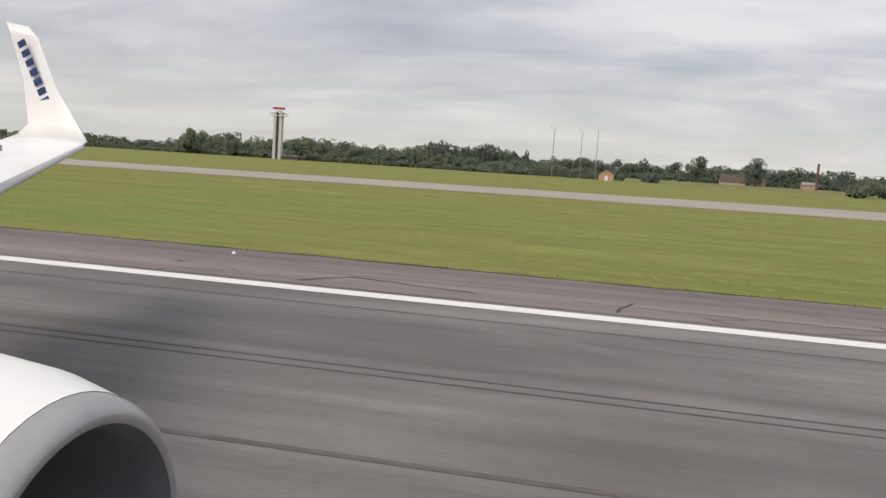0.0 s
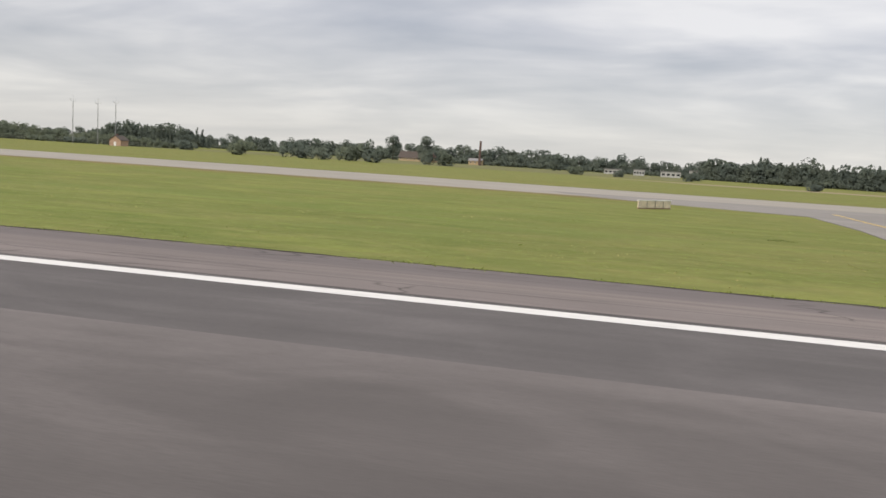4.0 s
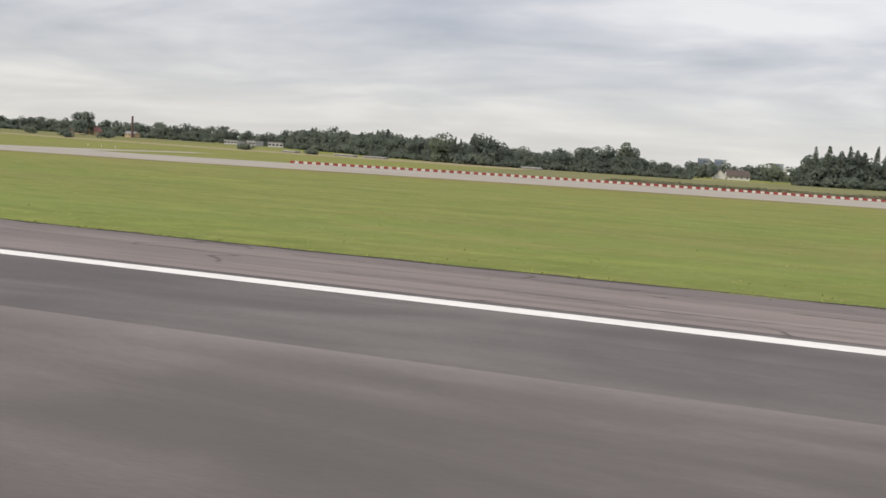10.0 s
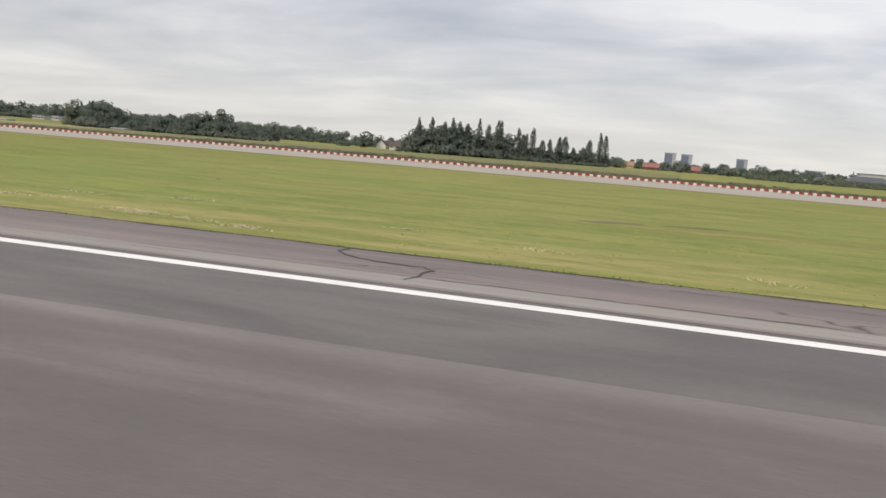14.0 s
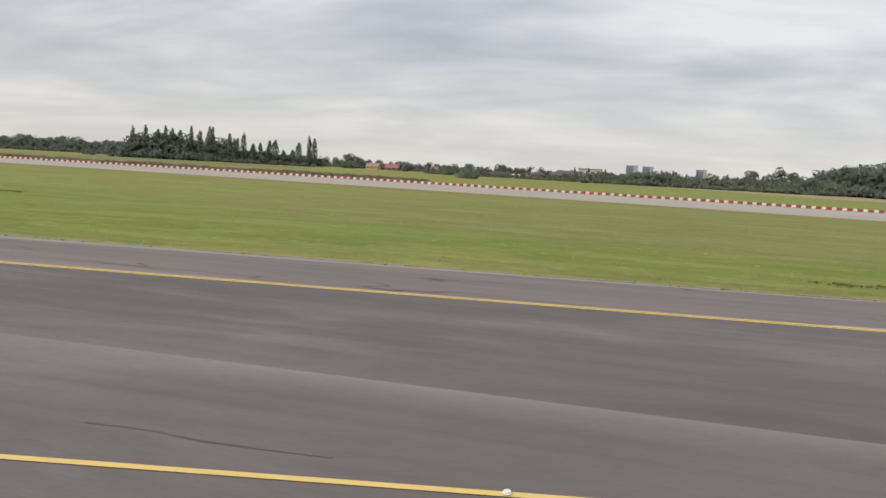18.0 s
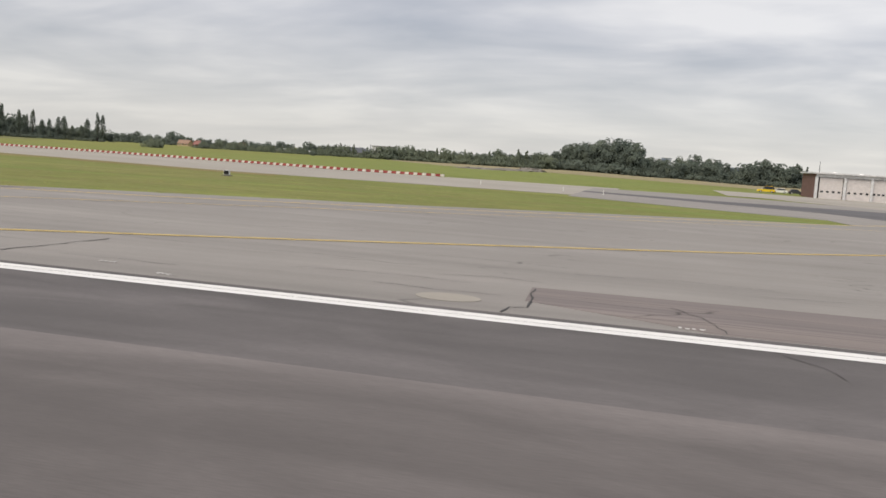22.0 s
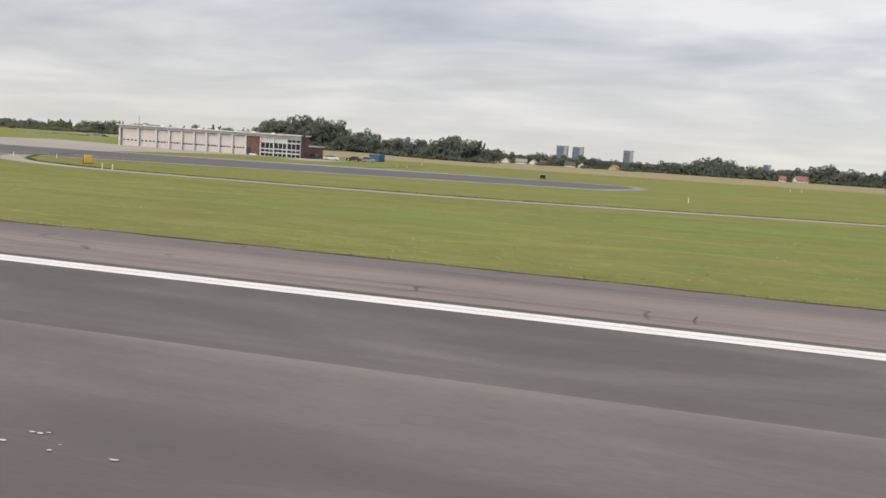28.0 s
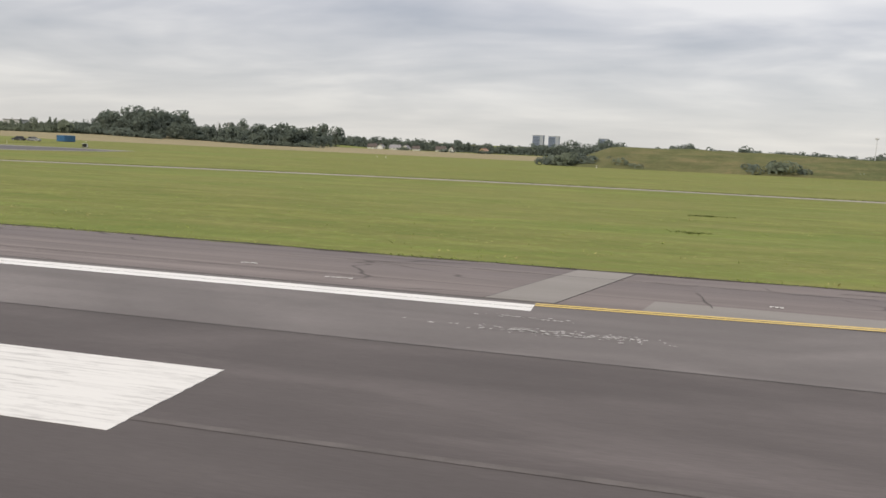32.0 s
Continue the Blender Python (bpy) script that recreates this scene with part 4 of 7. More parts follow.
# ---- marks, patches and joints on the paving ----
def cross_patch(x0, x1, y0, y1, slant=0.0, mat=CONCRETE, label="pale concrete strip across the runway shoulder"):
    structure(sheet("shoulder_patch", [(x0, y0), (x1, y0), (x1 + slant, y1), (x0 + slant, y1)], 0.004, mat, 0.01), label, "paving patch")


for x0, x1, y0, y1, sl in ((453.9, 454.7, 13.4, 17.7, 0), (641.4, 642.1, 13.2, 16.9, -0.1), (667.9, 668.8, 13.25, 16.7, 0), (694.95, 695.7, 13.35, 16.9, 0),
                           (776.5, 777.25, 13.1, 16.7, -0.2), (799.7, 800.75, 13.35, 16.9, 1.1), (556.2, 557.0, 17.3, 21.0, -0.6)):
    cross_patch(x0, x1, y0, y1, sl)
    for xe in (x0 - 0.015, x1):
        cross_patch(xe, xe + 0.015, y0, y1, sl, CRACK_FILL, "thin dark joint beside a concrete strip")
structure(sheet("shoulder_patch", [(411.6, 16.6), (414.1, 16.9), (416.8, 15.2), (421, 14.2), (470, 14.2), (512, 14.2), (512, 13.55), (421, 13.5), (417.0, 13.6), (414.3, 15.0)], 0.003, CONCRETE, 0.01), "pale concrete band let into the shoulder", "paving patch")
structure(sheet("shoulder_patch", [(802.0, 13.35), (1300, 13.35), (1300, 14.2), (802.2, 14.2)], 0.003, CONCRETE, 0.01), "pale concrete band let into the shoulder", "paving patch")
structure(sheet("runway_patch", [(150.2, 13.2), (169.2, 13.2), (169.2, 16.8), (161.8, 17.05), (155.0, 16.6), (150.2, 16.3)], 0.003, ASPHALT, 0.01), "dark asphalt lane at the taxiway's mouth", "paving patch")
structure(sheet("runway_patch", [(169.3, 13.25), (190.0, 13.25), (186.0, 13.5), (180.0, 14.2), (173.6, 15.6), (171.4, 16.7), (169.3, 17.3)], 0.004, CONCRETE, 0.01), "pale concrete wedge at the taxiway's mouth", "paving patch")
structure(sheet("runway_patch", [(520, 13.2), (607.0, 13.2), (607.1, 14.8), (606.8, 16.6), (606.1, 17.5), (604.5, 17.7), (602.4, 17.45), (598.1, 17.4), (590, 17.2), (560, 17.1), (548, 15.9), (530, 13.9)], 0.002, ASPHALT, 0.01), "dark asphalt lane along the entry", "paving patch")
structure(sheet("runway_patch", [(534, 14.9), (549.9, 16.6), (559.5, 18.65), (568.7, 20.45), (584.6, 23.85), (597.8, 28.1), (599.5, 30.0), (597.2, 29.2), (582.6, 25.4), (569.7, 23.6), (556, 21.0), (545, 19.4), (536, 18.4), (524, 17.2), (522, 14.3)], 0.001, SHOULDER, 0.01), "brown cracked shoulder of the entry", "paving patch")
structure(sheet("runway_patch", [(621.9, 16.1), (628, 16.3), (633, 16.5), (637.3, 16.8), (637.5, 13.4), (624.9, 13.4), (624.2, 13.75), (622.0, 14.6)], 0.002, SHOULDER, 0.01), "brown cracked shoulder beside the entry", "paving patch")
rj = random.Random(8)
ring_ = [(555.9, 41.0), (558, 42), (560.2, 41.5), (560.6, 39), (561.0, 37), (562.0, 34), (562.8, 31), (563.6, 28), (564.2, 26), (563.8, 24.6), (562.4, 23.9), (560.4, 23.3), (559.4, 24.6), (558.8, 27), (557.9, 30), (557.2, 33), (556.5, 36), (556.0, 39)]
structure(sheet("dry_patch", [(x + rj.uniform(-0.3, 0.3), y + rj.uniform(-0.5, 0.5) * (y > 24)) for x, y in ring_], -0.024, DRY_GRASS, 0.02), "dry yellow grass round the old slabs", "dry grass")
OLD_SLAB = plain("mossy_old_concrete", (0.225, 0.205, 0.175), 0.95, vary=0.35, scale=1.4)
for quad in ([(557.2, 39.2), (559.0, 40.6), (559.5, 36.8), (557.9, 35.4)], [(558.4, 34.0), (559.8, 36.1), (560.9, 29.8), (559.6, 28.7)], [(560.1, 26.1), (561.5, 27.0), (562.2, 24.7), (560.6, 23.9)]):
    structure(sheet("old_slab", quad, -0.012, OLD_SLAB, 0.03), "old concrete slab sunk in the grass", "slab")
DIRT = plain("dug_earth", (0.088, 0.066, 0.050), 0.95, vary=0.4, scale=1.2)
WORN_TURF = grass_mat("worn_brown_turf", (0.165, 0.135, 0.082), (0.20, 0.165, 0.105), 0.7)
FRESH = grass_mat("bright_flowering_grass", (0.235, 0.285, 0.028), (0.34, 0.34, 0.05), 0.5)
GRAVEL = plain("pale_brown_hardcore", (0.185, 0.158, 0.132), 0.95, vary=0.55, scale=1.6)
structure(sheet("dug_strip", [(230.5, 18.3), (231.6, 18.0), (232.8, 18.4), (232.6, 20.0), (232.35, 22.5), (232.4, 26), (232.6, 30.9), (232.7, 34.2), (231.2, 34.6), (230.6, 30.2), (230.4, 27.0), (230.3, 22)], -0.018, GRAVEL, 0.03), "strip of pale hardcore laid through the grass", "bare earth")
structure(sheet("dug_strip", [(232.0, 18.8), (232.75, 18.9), (232.5, 22.5), (232.5, 27.0), (232.1, 25.0), (231.9, 21.5)], -0.012, DIRT, 0.02), "dark damp earth beside the hardcore", "bare earth")
structure(sheet("dug_strip", [(230.25, 19.4), (230.5, 19.0), (230.75, 23.5), (230.95, 27.5), (230.5, 27.8), (230.3, 24.0)], -0.012, DIRT, 0.02), "dark damp earth beside the hardcore", "bare earth")
structure(sheet("dug_strip", [(230.5, 31.0), (232.6, 31.2), (232.6, 31.9), (230.6, 31.7)], -0.012, DIRT, 0.02), "dark gap across the hardcore", "bare earth")
for out in ([(440.6, 31.5), (441.6, 32.3), (442.9, 32.8), (443.1, 32.3), (442.2, 31.8), (441.4, 31.1)], [(443.6, 32.9), (445.2, 33.8), (446.2, 34.0), (446.0, 33.6), (444.6, 33.0)]):
    structure(sheet("bare_patch", out, -0.022, WORN_TURF, 0.02), "dry bare strip worn in the grass", "bare earth")
structure(sheet("dry_patch", [(442.6, 30.4), (445.0, 31.6), (449.0, 33.2), (452.6, 33.9), (452.0, 33.0), (448.2, 31.4), (445.0, 30.2)], -0.024, DRY_GRASS, 0.02), "dry yellow strip of grass", "dry grass")
structure(sheet("fresh_patch", [(652.7, 18.15), (653.5, 17.75), (654.6, 17.85), (655.6, 18.2), (656.9, 18.5), (657.8, 19.0), (656.3, 19.15), (655.0, 19.0), (653.6, 18.75)], -0.02, FRESH, 0.02), "bright yellow-green patch of flowering grass", "grass")


def crack(points, width=0.05, label="dark jagged crack in the asphalt", seed=0, z=0.0075, fill=None):
    rnd = random.Random(seed)
    line = []
    for (ax, ay), (bx, by) in zip(points, points[1:]):
        n = max(2, int(math.hypot(bx - ax, by - ay) / 0.22))
        for k in range(n):
            s = k / n
            line.append((ax + (bx - ax) * s + rnd.uniform(-0.05, 0.05), ay + (by - ay) * s + rnd.uniform(-0.05, 0.05)))
    line.append(points[-1])
    vs, fs = [], []
    for i, q in enumerate(line):
        a, b = Vector(line[max(i - 1, 0)]), Vector(line[min(i + 1, len(line) - 1)])
        d = (b - a).normalized()
        w = width * rnd.uniform(0.35, 1.0) / 2
        vs += [(q[0] - d.y * w, q[1] + d.x * w, z), (q[0] + d.y * w, q[1] - d.x * w, z)]
        if i:
            fs.append((2 * i - 2, 2 * i - 1, 2 * i + 1, 2 * i))
    ob = raw("crack", vs, fs, fill or CRACK_FILL)
    structure(ob, label, "crack")


crack([(359.4, 13.35), (359.3, 15.05)], 0.07, seed=1)
crack([(363.5, 13.4), (363.2, 14.6), (362.6, 15.6)], 0.09, seed=2)
crack([(260.1, 13.5), (260.2, 15.7), (261.5, 15.5)], 0.06, seed=3)
crack([(262.3, 14.8), (264.5, 14.5), (266.7, 14.67)], 0.07, seed=4)
crack([(-15.2, 13.6), (-14.5, 14.6), (-12.0, 14.04)], 0.07, seed=5)
crack([(-9.6, 13.5), (-9.3, 14.6)], 0.06, seed=6)
crack([(747.8, 13.4), (747.8, 16.9)], 0.05, seed=7)
crack([(752.5, 13.4), (752.5, 16.9)], 0.05, seed=8)
crack([(60.4, 13.1), (60.2, 6.5), (60.3, -2)], 0.05, "dark sealed joint across the runway", 9)
crack([(758.4, 12.6), (758.35, 9), (758.3, 2)], 0.3, "broad dark sealed joint across the runway", 10)
crack([(655.28, 14.1), (655.7, 14.28), (656.19, 14.47)], 0.045, seed=11)
crack([(782.5, 14.55), (782.4, 14.3), (782.6, 14.05)], 0.08, seed=31)
crack([(778.4, 15.3), (778.7, 16.1)], 0.05, seed=32)
crack([(416.6, 15.0), (416.8, 13.85)], 0.09, seed=33)
crack([(417.6, 16.5), (417.7, 15.3)], 0.06, seed=34)
crack([(408.8, 14.2), (410.2, 13.7)], 0.06, seed=35)
crack([(557.0, 18.6), (556.6, 21.2)], 0.07, seed=36)
crack([(556.8, 21.4), (558.1, 19.0)], 0.07, seed=37)
crack([(437.5, 17.0), (437.5, 16.4), (437.8, 15.9), (438.6, 15.5), (439.6, 15.5), (439.8, 15.2), (439.8, 14.5), (439.7, 13.9)], 0.09, seed=12)
crack([(611.9, 14.2), (612.1, 15.6), (612.2, 17.2)], 0.06, seed=13)
crack([(625.1, 13.45), (624.8, 14.6), (624.3, 15.3)], 0.03, seed=14, fill=JOINT)
crack([(621.8, 13.4), (621.85, 13.9), (622.15, 13.98), (621.98, 15.92)], 0.05, seed=38)
crack([(625.6, 12.5), (626.0, 12.0), (626.2, 11.4)], 0.02, seed=15, fill=JOINT)
crack([(659.8, 14.9), (659.75, 15.6), (659.6, 16.7)], 0.055, seed=16)
crack([(660.2, 15.3), (661.1, 14.8), (662.1, 14.45)], 0.025, seed=17)
crack([(662.7, 14.9), (662.9, 14.45)], 0.07, seed=18)
crack([(673.3, 14.3), (674.6, 14.2), (676.1, 14.15), (677.4, 14.35), (678.8, 14.2), (679.2, 14.0)], 0.03, seed=19, fill=JOINT)
crack([(677.5, 13.5), (677.9, 14.8), (678.0, 16.4)], 0.045, seed=20)
crack([(692.2, 14.4), (692.2, 14.9)], 0.04, seed=21)
crack([(693.7, 14.95), (694.7, 14.65)], 0.06, seed=22)
crack([(696.1, 15.2), (697.7, 14.55), (698.3, 14.2), (698.4, 14.85)], 0.035, seed=23)
crack([(700.8, 14.8), (701.0, 14.1)], 0.08, seed=24)
crack([(743.0, 15.5), (744.4, 15.2), (746.0, 14.6), (747.7, 13.5)], 0.05, seed=25)
for k, (x, y, dx, dy) in enumerate(((615.3, 17.6, 3.0, 0.3), (617.2, 15.8, 3.6, 0.25), (619.2, 15.0, 2.4, -0.2), (620.0, 16.6, 2.0, 0.35), (618.0, 19.0, 4.2, 0.6), (609.0, 17.5, 5.0, 0.5), (622.5, 18.4, 4.0, 0.4), (626.0, 17.6, 3.0, 0.3), (613.0, 14.6, 2.6, 0.1), (629.0, 21.0, 3.0, 0.5), (606.0, 20.0, 3.5, 1.0))):
    crack([(x, y), (x + dx / 2, y + dy), (x + dx, y + dy / 2)], 0.022, "dark crack in the pale concrete entry", 60 + k, 0.004)
ring_pts = [(620.8 + 0.55 * math.cos(a * 0.4488), 14.2 + 0.38 * math.sin(a * 0.4488)) for a in range(14)]
structure(sheet("shoulder_patch", ring_pts, 0.004, TAXI, 0.003), "round worn patch in the concrete entry", "paving patch")
rnd = random.Random(77)
cx = -30.0
while cx < 830:
    if not 150 < cx < 175 and not 498 < cx < 637:
        kind = rnd.random()
        y0 = rnd.uniform(13.5, 15.0)
        if kind < 0.45:
            crack([(cx, y0), (cx + rnd.uniform(-0.4, 0.4), y0 + rnd.uniform(0.5, 1.6))], rnd.uniform(0.012, 0.03), seed=int(cx * 10), fill=JOINT)
        else:
            crack([(cx, y0), (cx + rnd.uniform(1.5, 3), y0 + rnd.uniform(-0.25, 0.25)), (cx + rnd.uniform(3, 6), y0 + rnd.uniform(-0.3, 0.3))], rnd.uniform(0.012, 0.028), seed=int(cx * 10), fill=JOINT)
    cx += rnd.uniform(4.5, 10)
# worn trace of the edge line over the taxiway's mouth
structure(ribbon("edge_line", [(150.6, 13.45), (158.0, 13.46), (162.0, 13.38), (166.5, 12.95), (169.0, 12.6)], 0.045, 0.0095, CONCRETE), "faint worn trace of an old painted line", "line")
# long straight paving joints
for x0, x1, y, w in ((-60, 60.2, 11.6, 0.03), (-60, 60.2, 8.28, 0.035), (-60, 30, 8.02, 0.03), (30, 60.2, 10.6, 0.025), (758.4, 1000, 10.1, 0.02)):
    structure(ribbon("paving_joint", [(x0, y), ((x0 + x1) / 2, y + 0.03), (x1, y)], w, 0.0045, JOINT), "thin dark lengthwise paving joint", "joint")
structure(sheet("runway_patch", [(170.1, 29.3), (170.2, 22.0), (170.35, 17.1), (171.45, 16.74), (171.6, 17.0), (195, 17.1), (184, 17.7), (176, 18.5), (173.8, 19.2), (172.8, 19.85), (171.8, 21.2), (170.75, 24.8)], 0.002, SHOULDER, 0.02), "brown cracked shoulder curving into the exit", "paving patch")
# ragged dark ribbon: bare soil, with the grass edge's shadow painted into its colour
SOIL_SHADE = plain("soil_and_grass_shade", (0.05, 0.042, 0.032), 0.95, vary=0.4, scale=2.0)
for x0, x1 in ((-60, 149.0), (172.0, 518.0), (638.0, 900.0)):
    n = int((x1 - x0) / 0.7)
    rj = random.Random(int(x0) + 300)
    mid = [(x0 + (x1 - x0) * i / n, S1 + 0.03 + 0.10 * math.sin((x0 + (x1 - x0) * i / n) * 0.21) + rj.uniform(-0.05, 0.05), rj.uniform(0.03, 0.11)) for i in range(n + 1)]
    vs = [p for x, y, w in mid for p in ((x, y - w, 0.002), (x, y + w, 0.002))]
    structure(raw("soil_shade_edge", vs, [(2 * i, 2 * i + 2, 2 * i + 3, 2 * i + 1) for i in range(n)], SOIL_SHADE), "dark soil and painted shade along the edge of the grass", "soil edge")
for x0, x1 in ((-60, 149.8), (190.0, 512.0), (637.5, 746.0), (754.0, 900.0)):
    structure(ribbon("paving_joint", [(x0, 13.27), ((x0 + x1) / 2, 13.29), (x1, 13.27)], 0.035, 0.0035, JOINT), "thin dark joint beside the edge line", "joint")
rj = random.Random(41)
sx = -40.0
while sx < 830:
    ln = rj.uniform(5, 16)
    if not (136 < sx + ln and sx < 190) and not (500 < sx + ln and sx < 640):
        y = rj.choice((14.2, 15.5, 16.1, 16.4)) + rj.uniform(-0.15, 0.15)
        crack([(sx, y), (sx + ln / 2, y + rj.uniform(-0.1, 0.1)), (sx + ln, y + rj.uniform(-0.1, 0.1))], rj.uniform(0.014, 0.032), "thin lengthwise crack in the shoulder", int(sx * 7), 0.0042, JOINT)
    sx += rj.uniform(4, 10)
# broken pale edging along the grass before the entry
rj = random.Random(17)
ex_ = 512.0
while ex_ < 562:
    ln = rj.uniform(0.5, 1.6)
    ya, yb = [float(np.interp(q, [512, 520, 532, 545, 556, 569.7], [17.0, 17.4, 18.5, 19.7, 21.3, 23.9])) for q in (ex_, ex_ + ln)]
    structure(ribbon("edging_stone", [(ex_, ya), (ex_ + ln, yb)], rj.uniform(0.08, 0.15), 0.012, CONCRETE, smooth=False), "broken pale concrete edging beside the grass", "edging")
    ex_ += ln + rj.uniform(0.05, 0.5)
# joints fanned over the concrete exit
for a, b in (((151.5, 17.4), (152.4, 33)), ((153.2, 17.4), (153.5, 27)), ((154.8, 17.4), (155.9, 22.5)), ((155.8, 17.4), (157.0, 30)), ((157.0, 17.4), (157.6, 25)), ((159.5, 18), (159.8, 32)), ((161.6, 17.4), (162.2, 27)), ((162.9, 17.6), (163.6, 24)), ((164.8, 17), (166.2, 30))):
    crack([a, ((a[0] + b[0]) / 2 + 0.05, (a[1] + b[1]) / 2), b], 0.05, "dark sealed joint in the concrete exit", seed=int(a[0] * 31))
TYRE = plain("tyre_rubber_mark", (0.074, 0.069, 0.066), 0.8, vary=0.3)
for pts, wide in (([(603.22, 12.6), (603.43, 11.75), (603.57, 10.84), (603.63, 9.92), (603.64, 9.14)], 0.07), ([(603.53, 12.58), (603.72, 11.74), (603.89, 10.72), (603.93, 9.96), (603.94, 9.18)], 0.045),
                  ([(601.62, 17.94), (602.46, 15.18)], 0.03), ([(601.98, 17.94), (602.75, 15.06)], 0.03), ([(607.0, 16.95), (606.94, 15.12), (606.83, 13.16)], 0.04)):
    structure(ribbon("tyre_mark", pts, wide, 0.0085, TYRE), "curved dark tyre mark on the runway", "tyre mark")



FLAKE = paint("flaked_white_paint", (0.52, 0.50, 0.48), 0.4)


def flakes(x, y, n, sx, sy, seed):
    rng = np.random.default_rng(seed)
    vs, fs = [], []
    for i in range(n):
        px, py = x + rng.normal(0, sx), y + rng.normal(0, sy)
        k, r = int(rng.integers(5, 8)), rng.uniform(0.006, 0.020)
        o = len(vs)
        for q in range(k):
            a = 6.283 * q / k
            vs.append((px + 2.2 * r * math.cos(a) * rng.uniform(0.5, 1.2), py + r * math.sin(a) * rng.uniform(0.5, 1.2), 0.009))
        fs.append(tuple(range(o, o + k)))
    tagged(raw("paint_flakes", vs, fs, FLAKE), label="scattered flakes of old white paint on asphalt", category="paint", kind="stuff")


for x, y, n, sx, sy, sd in ((801.0, 11.35, 170, 0.75, 0.09, 1), (800.6, 12.1, 34, 0.4, 0.05, 2), (157.8, 6.3, 50, 0.5, 0.2, 3), (156.8, 7.5, 12, 0.6, 0.2, 4), (455, 9.0, 12, 0.8, 0.4, 6), (730.5, 6.2, 30, 0.5, 0.2, 7), (566, 6.0, 30, 0.6, 0.2, 8), (585.3, 8.41, 70, 0.33, 0.07, 9), (766.2, 11.4, 16, 0.25, 0.05, 10), (767.2, 11.2, 26, 0.4, 0.05, 11), (764.9, 10.07, 26, 0.6, 0.06, 12), (766.7, 9.31, 14, 0.4, 0.05, 13), (770.6, 11.08, 16, 0.6, 0.05, 14)):
    flakes(x, y, n, sx, sy, sd)
OLD_RUBBER = plain("old_rubber_streak", (0.112, 0.099, 0.094), 0.85, vary=0.25)
for x0, x1, y, w in ((-14, 12, 5.72, 0.09), (764, 830, 6.95, 0.09), (537.6, 539.8, 6.85, 0.04)):
    structure(ribbon("tyre_mark", [(x0, y), (x0 * 0.7 + x1 * 0.3, y + 0.05), ((x0 + x1) / 2, y - 0.02), (x1, y + 0.06)], w, 0.0042, OLD_RUBBER), "long faint dark rubber streak on the runway", "tyre mark")
oval = [(762.0 + 0.62 * math.cos(a * 0.4488), 14.32 + 0.09 * math.sin(a * 0.4488)) for a in range(14)]
structure(sheet("shoulder_patch", oval, 0.004, SHOULDER_NEW, 0.003), "dark oval patch in the shoulder", "paving patch")
structure(sheet("bare_patch", [(765.9, 17.7), (766.6, 17.6), (767.2, 18.0), (767.0, 18.4), (766.3, 18.5), (765.8, 18.1)], -0.022, DIRT, 0.02), "small bare hollow worn in the grass", "bare earth")
# numbers painted small on the shoulder, too worn to read: short bars
for x, y in ((648.3, 14.3), (660.2, 13.6), (624.4, 13.55), (615.8, 13.55), (777.9, 13.75), (780.9, 15.15), (786.2, 13.62), (769.4, 13.62), (796.9, 13.9), (746.5, 15.0), (803.9, 14.5), (614.2, 14.2), (795.0, 14.6), (677.7, 15.15), (676.1, 13.33)):
    bm = bmesh.new()
    rj = random.Random(int(x * 10))
    px = x
    for i in range(rj.randint(3, 5)):
        wd, ht, dy = rj.uniform(0.03, 0.07), rj.uniform(0.05, 0.11), rj.uniform(0, 0.03)
        box(bm, px, px + wd, y + dy, y + dy + ht, 0.004, 0.008)
        if rj.random() < 0.5:
            box(bm, px + wd, px + wd + 0.03, y + dy + ht - 0.03, y + dy + ht, 0.004, 0.0078)
        px += wd + rj.uniform(0.03, 0.06)
    structure(part("painted_mark", bm, FLAKE), "short worn white painted marks on the shoulder", "marking")
for y0, y1, x0, x1 in ((57.4, 63.0, 152.3, 155.6), (56.4, 62.0, 160.2, 164.2)):
    structure(sheet("red_marking", [(x0, y0), (x1, y0), (x1 + 0.5, y1), (x0 + 0.5, y1)], 0.004, RED_FADED, 0.004), "faded red painted ground sign", "marking")
for out in ([(649.3, 61.6), (651.6, 62.0), (653.4, 58.2), (652.6, 54.2)], [(653.0, 55.2), (654.4, 57.6), (655.9, 57.2), (656.4, 52.2), (654.4, 49.6)]):
    structure(sheet("red_marking", out, 0.008, RED_PAINT, 0.004), "bright red painted ground sign", "marking")
for pts, wide in (([(648.2, 61.4), (650.6, 57.0), (653.0, 51.4)], 0.16), ([(652.9, 58.3), (653.6, 53.4), (654.0, 50.0)], 0.14)):
    structure(ribbon("white_band", pts, wide, 0.012, WHITE_LINE), "white painted band beside the red sign", "marking")
# white dots on the yellow lead-in line
for i in range(9):
    x = 533.0 + 8.2 * i
    y = float(np.interp(x, [535, 545.6, 553.1, 561.4, 566.9, 580, 600], [5.4, 7.65, 9.28, 11.31, 12.63, 16.0, 23.5]))
    bm = bmesh.new()
    bmesh.ops.create_cone(bm, cap_ends=True, segments=14, radius1=0.036, radius2=0.028, depth=0.02, matrix=Matrix.Translation((x, y, 0.022)))
    tagged(part("centreline_light", bm, WHITE_LINE), label="flush white light in the yellow line", category="airfield light", group="lights in the lead-in line")

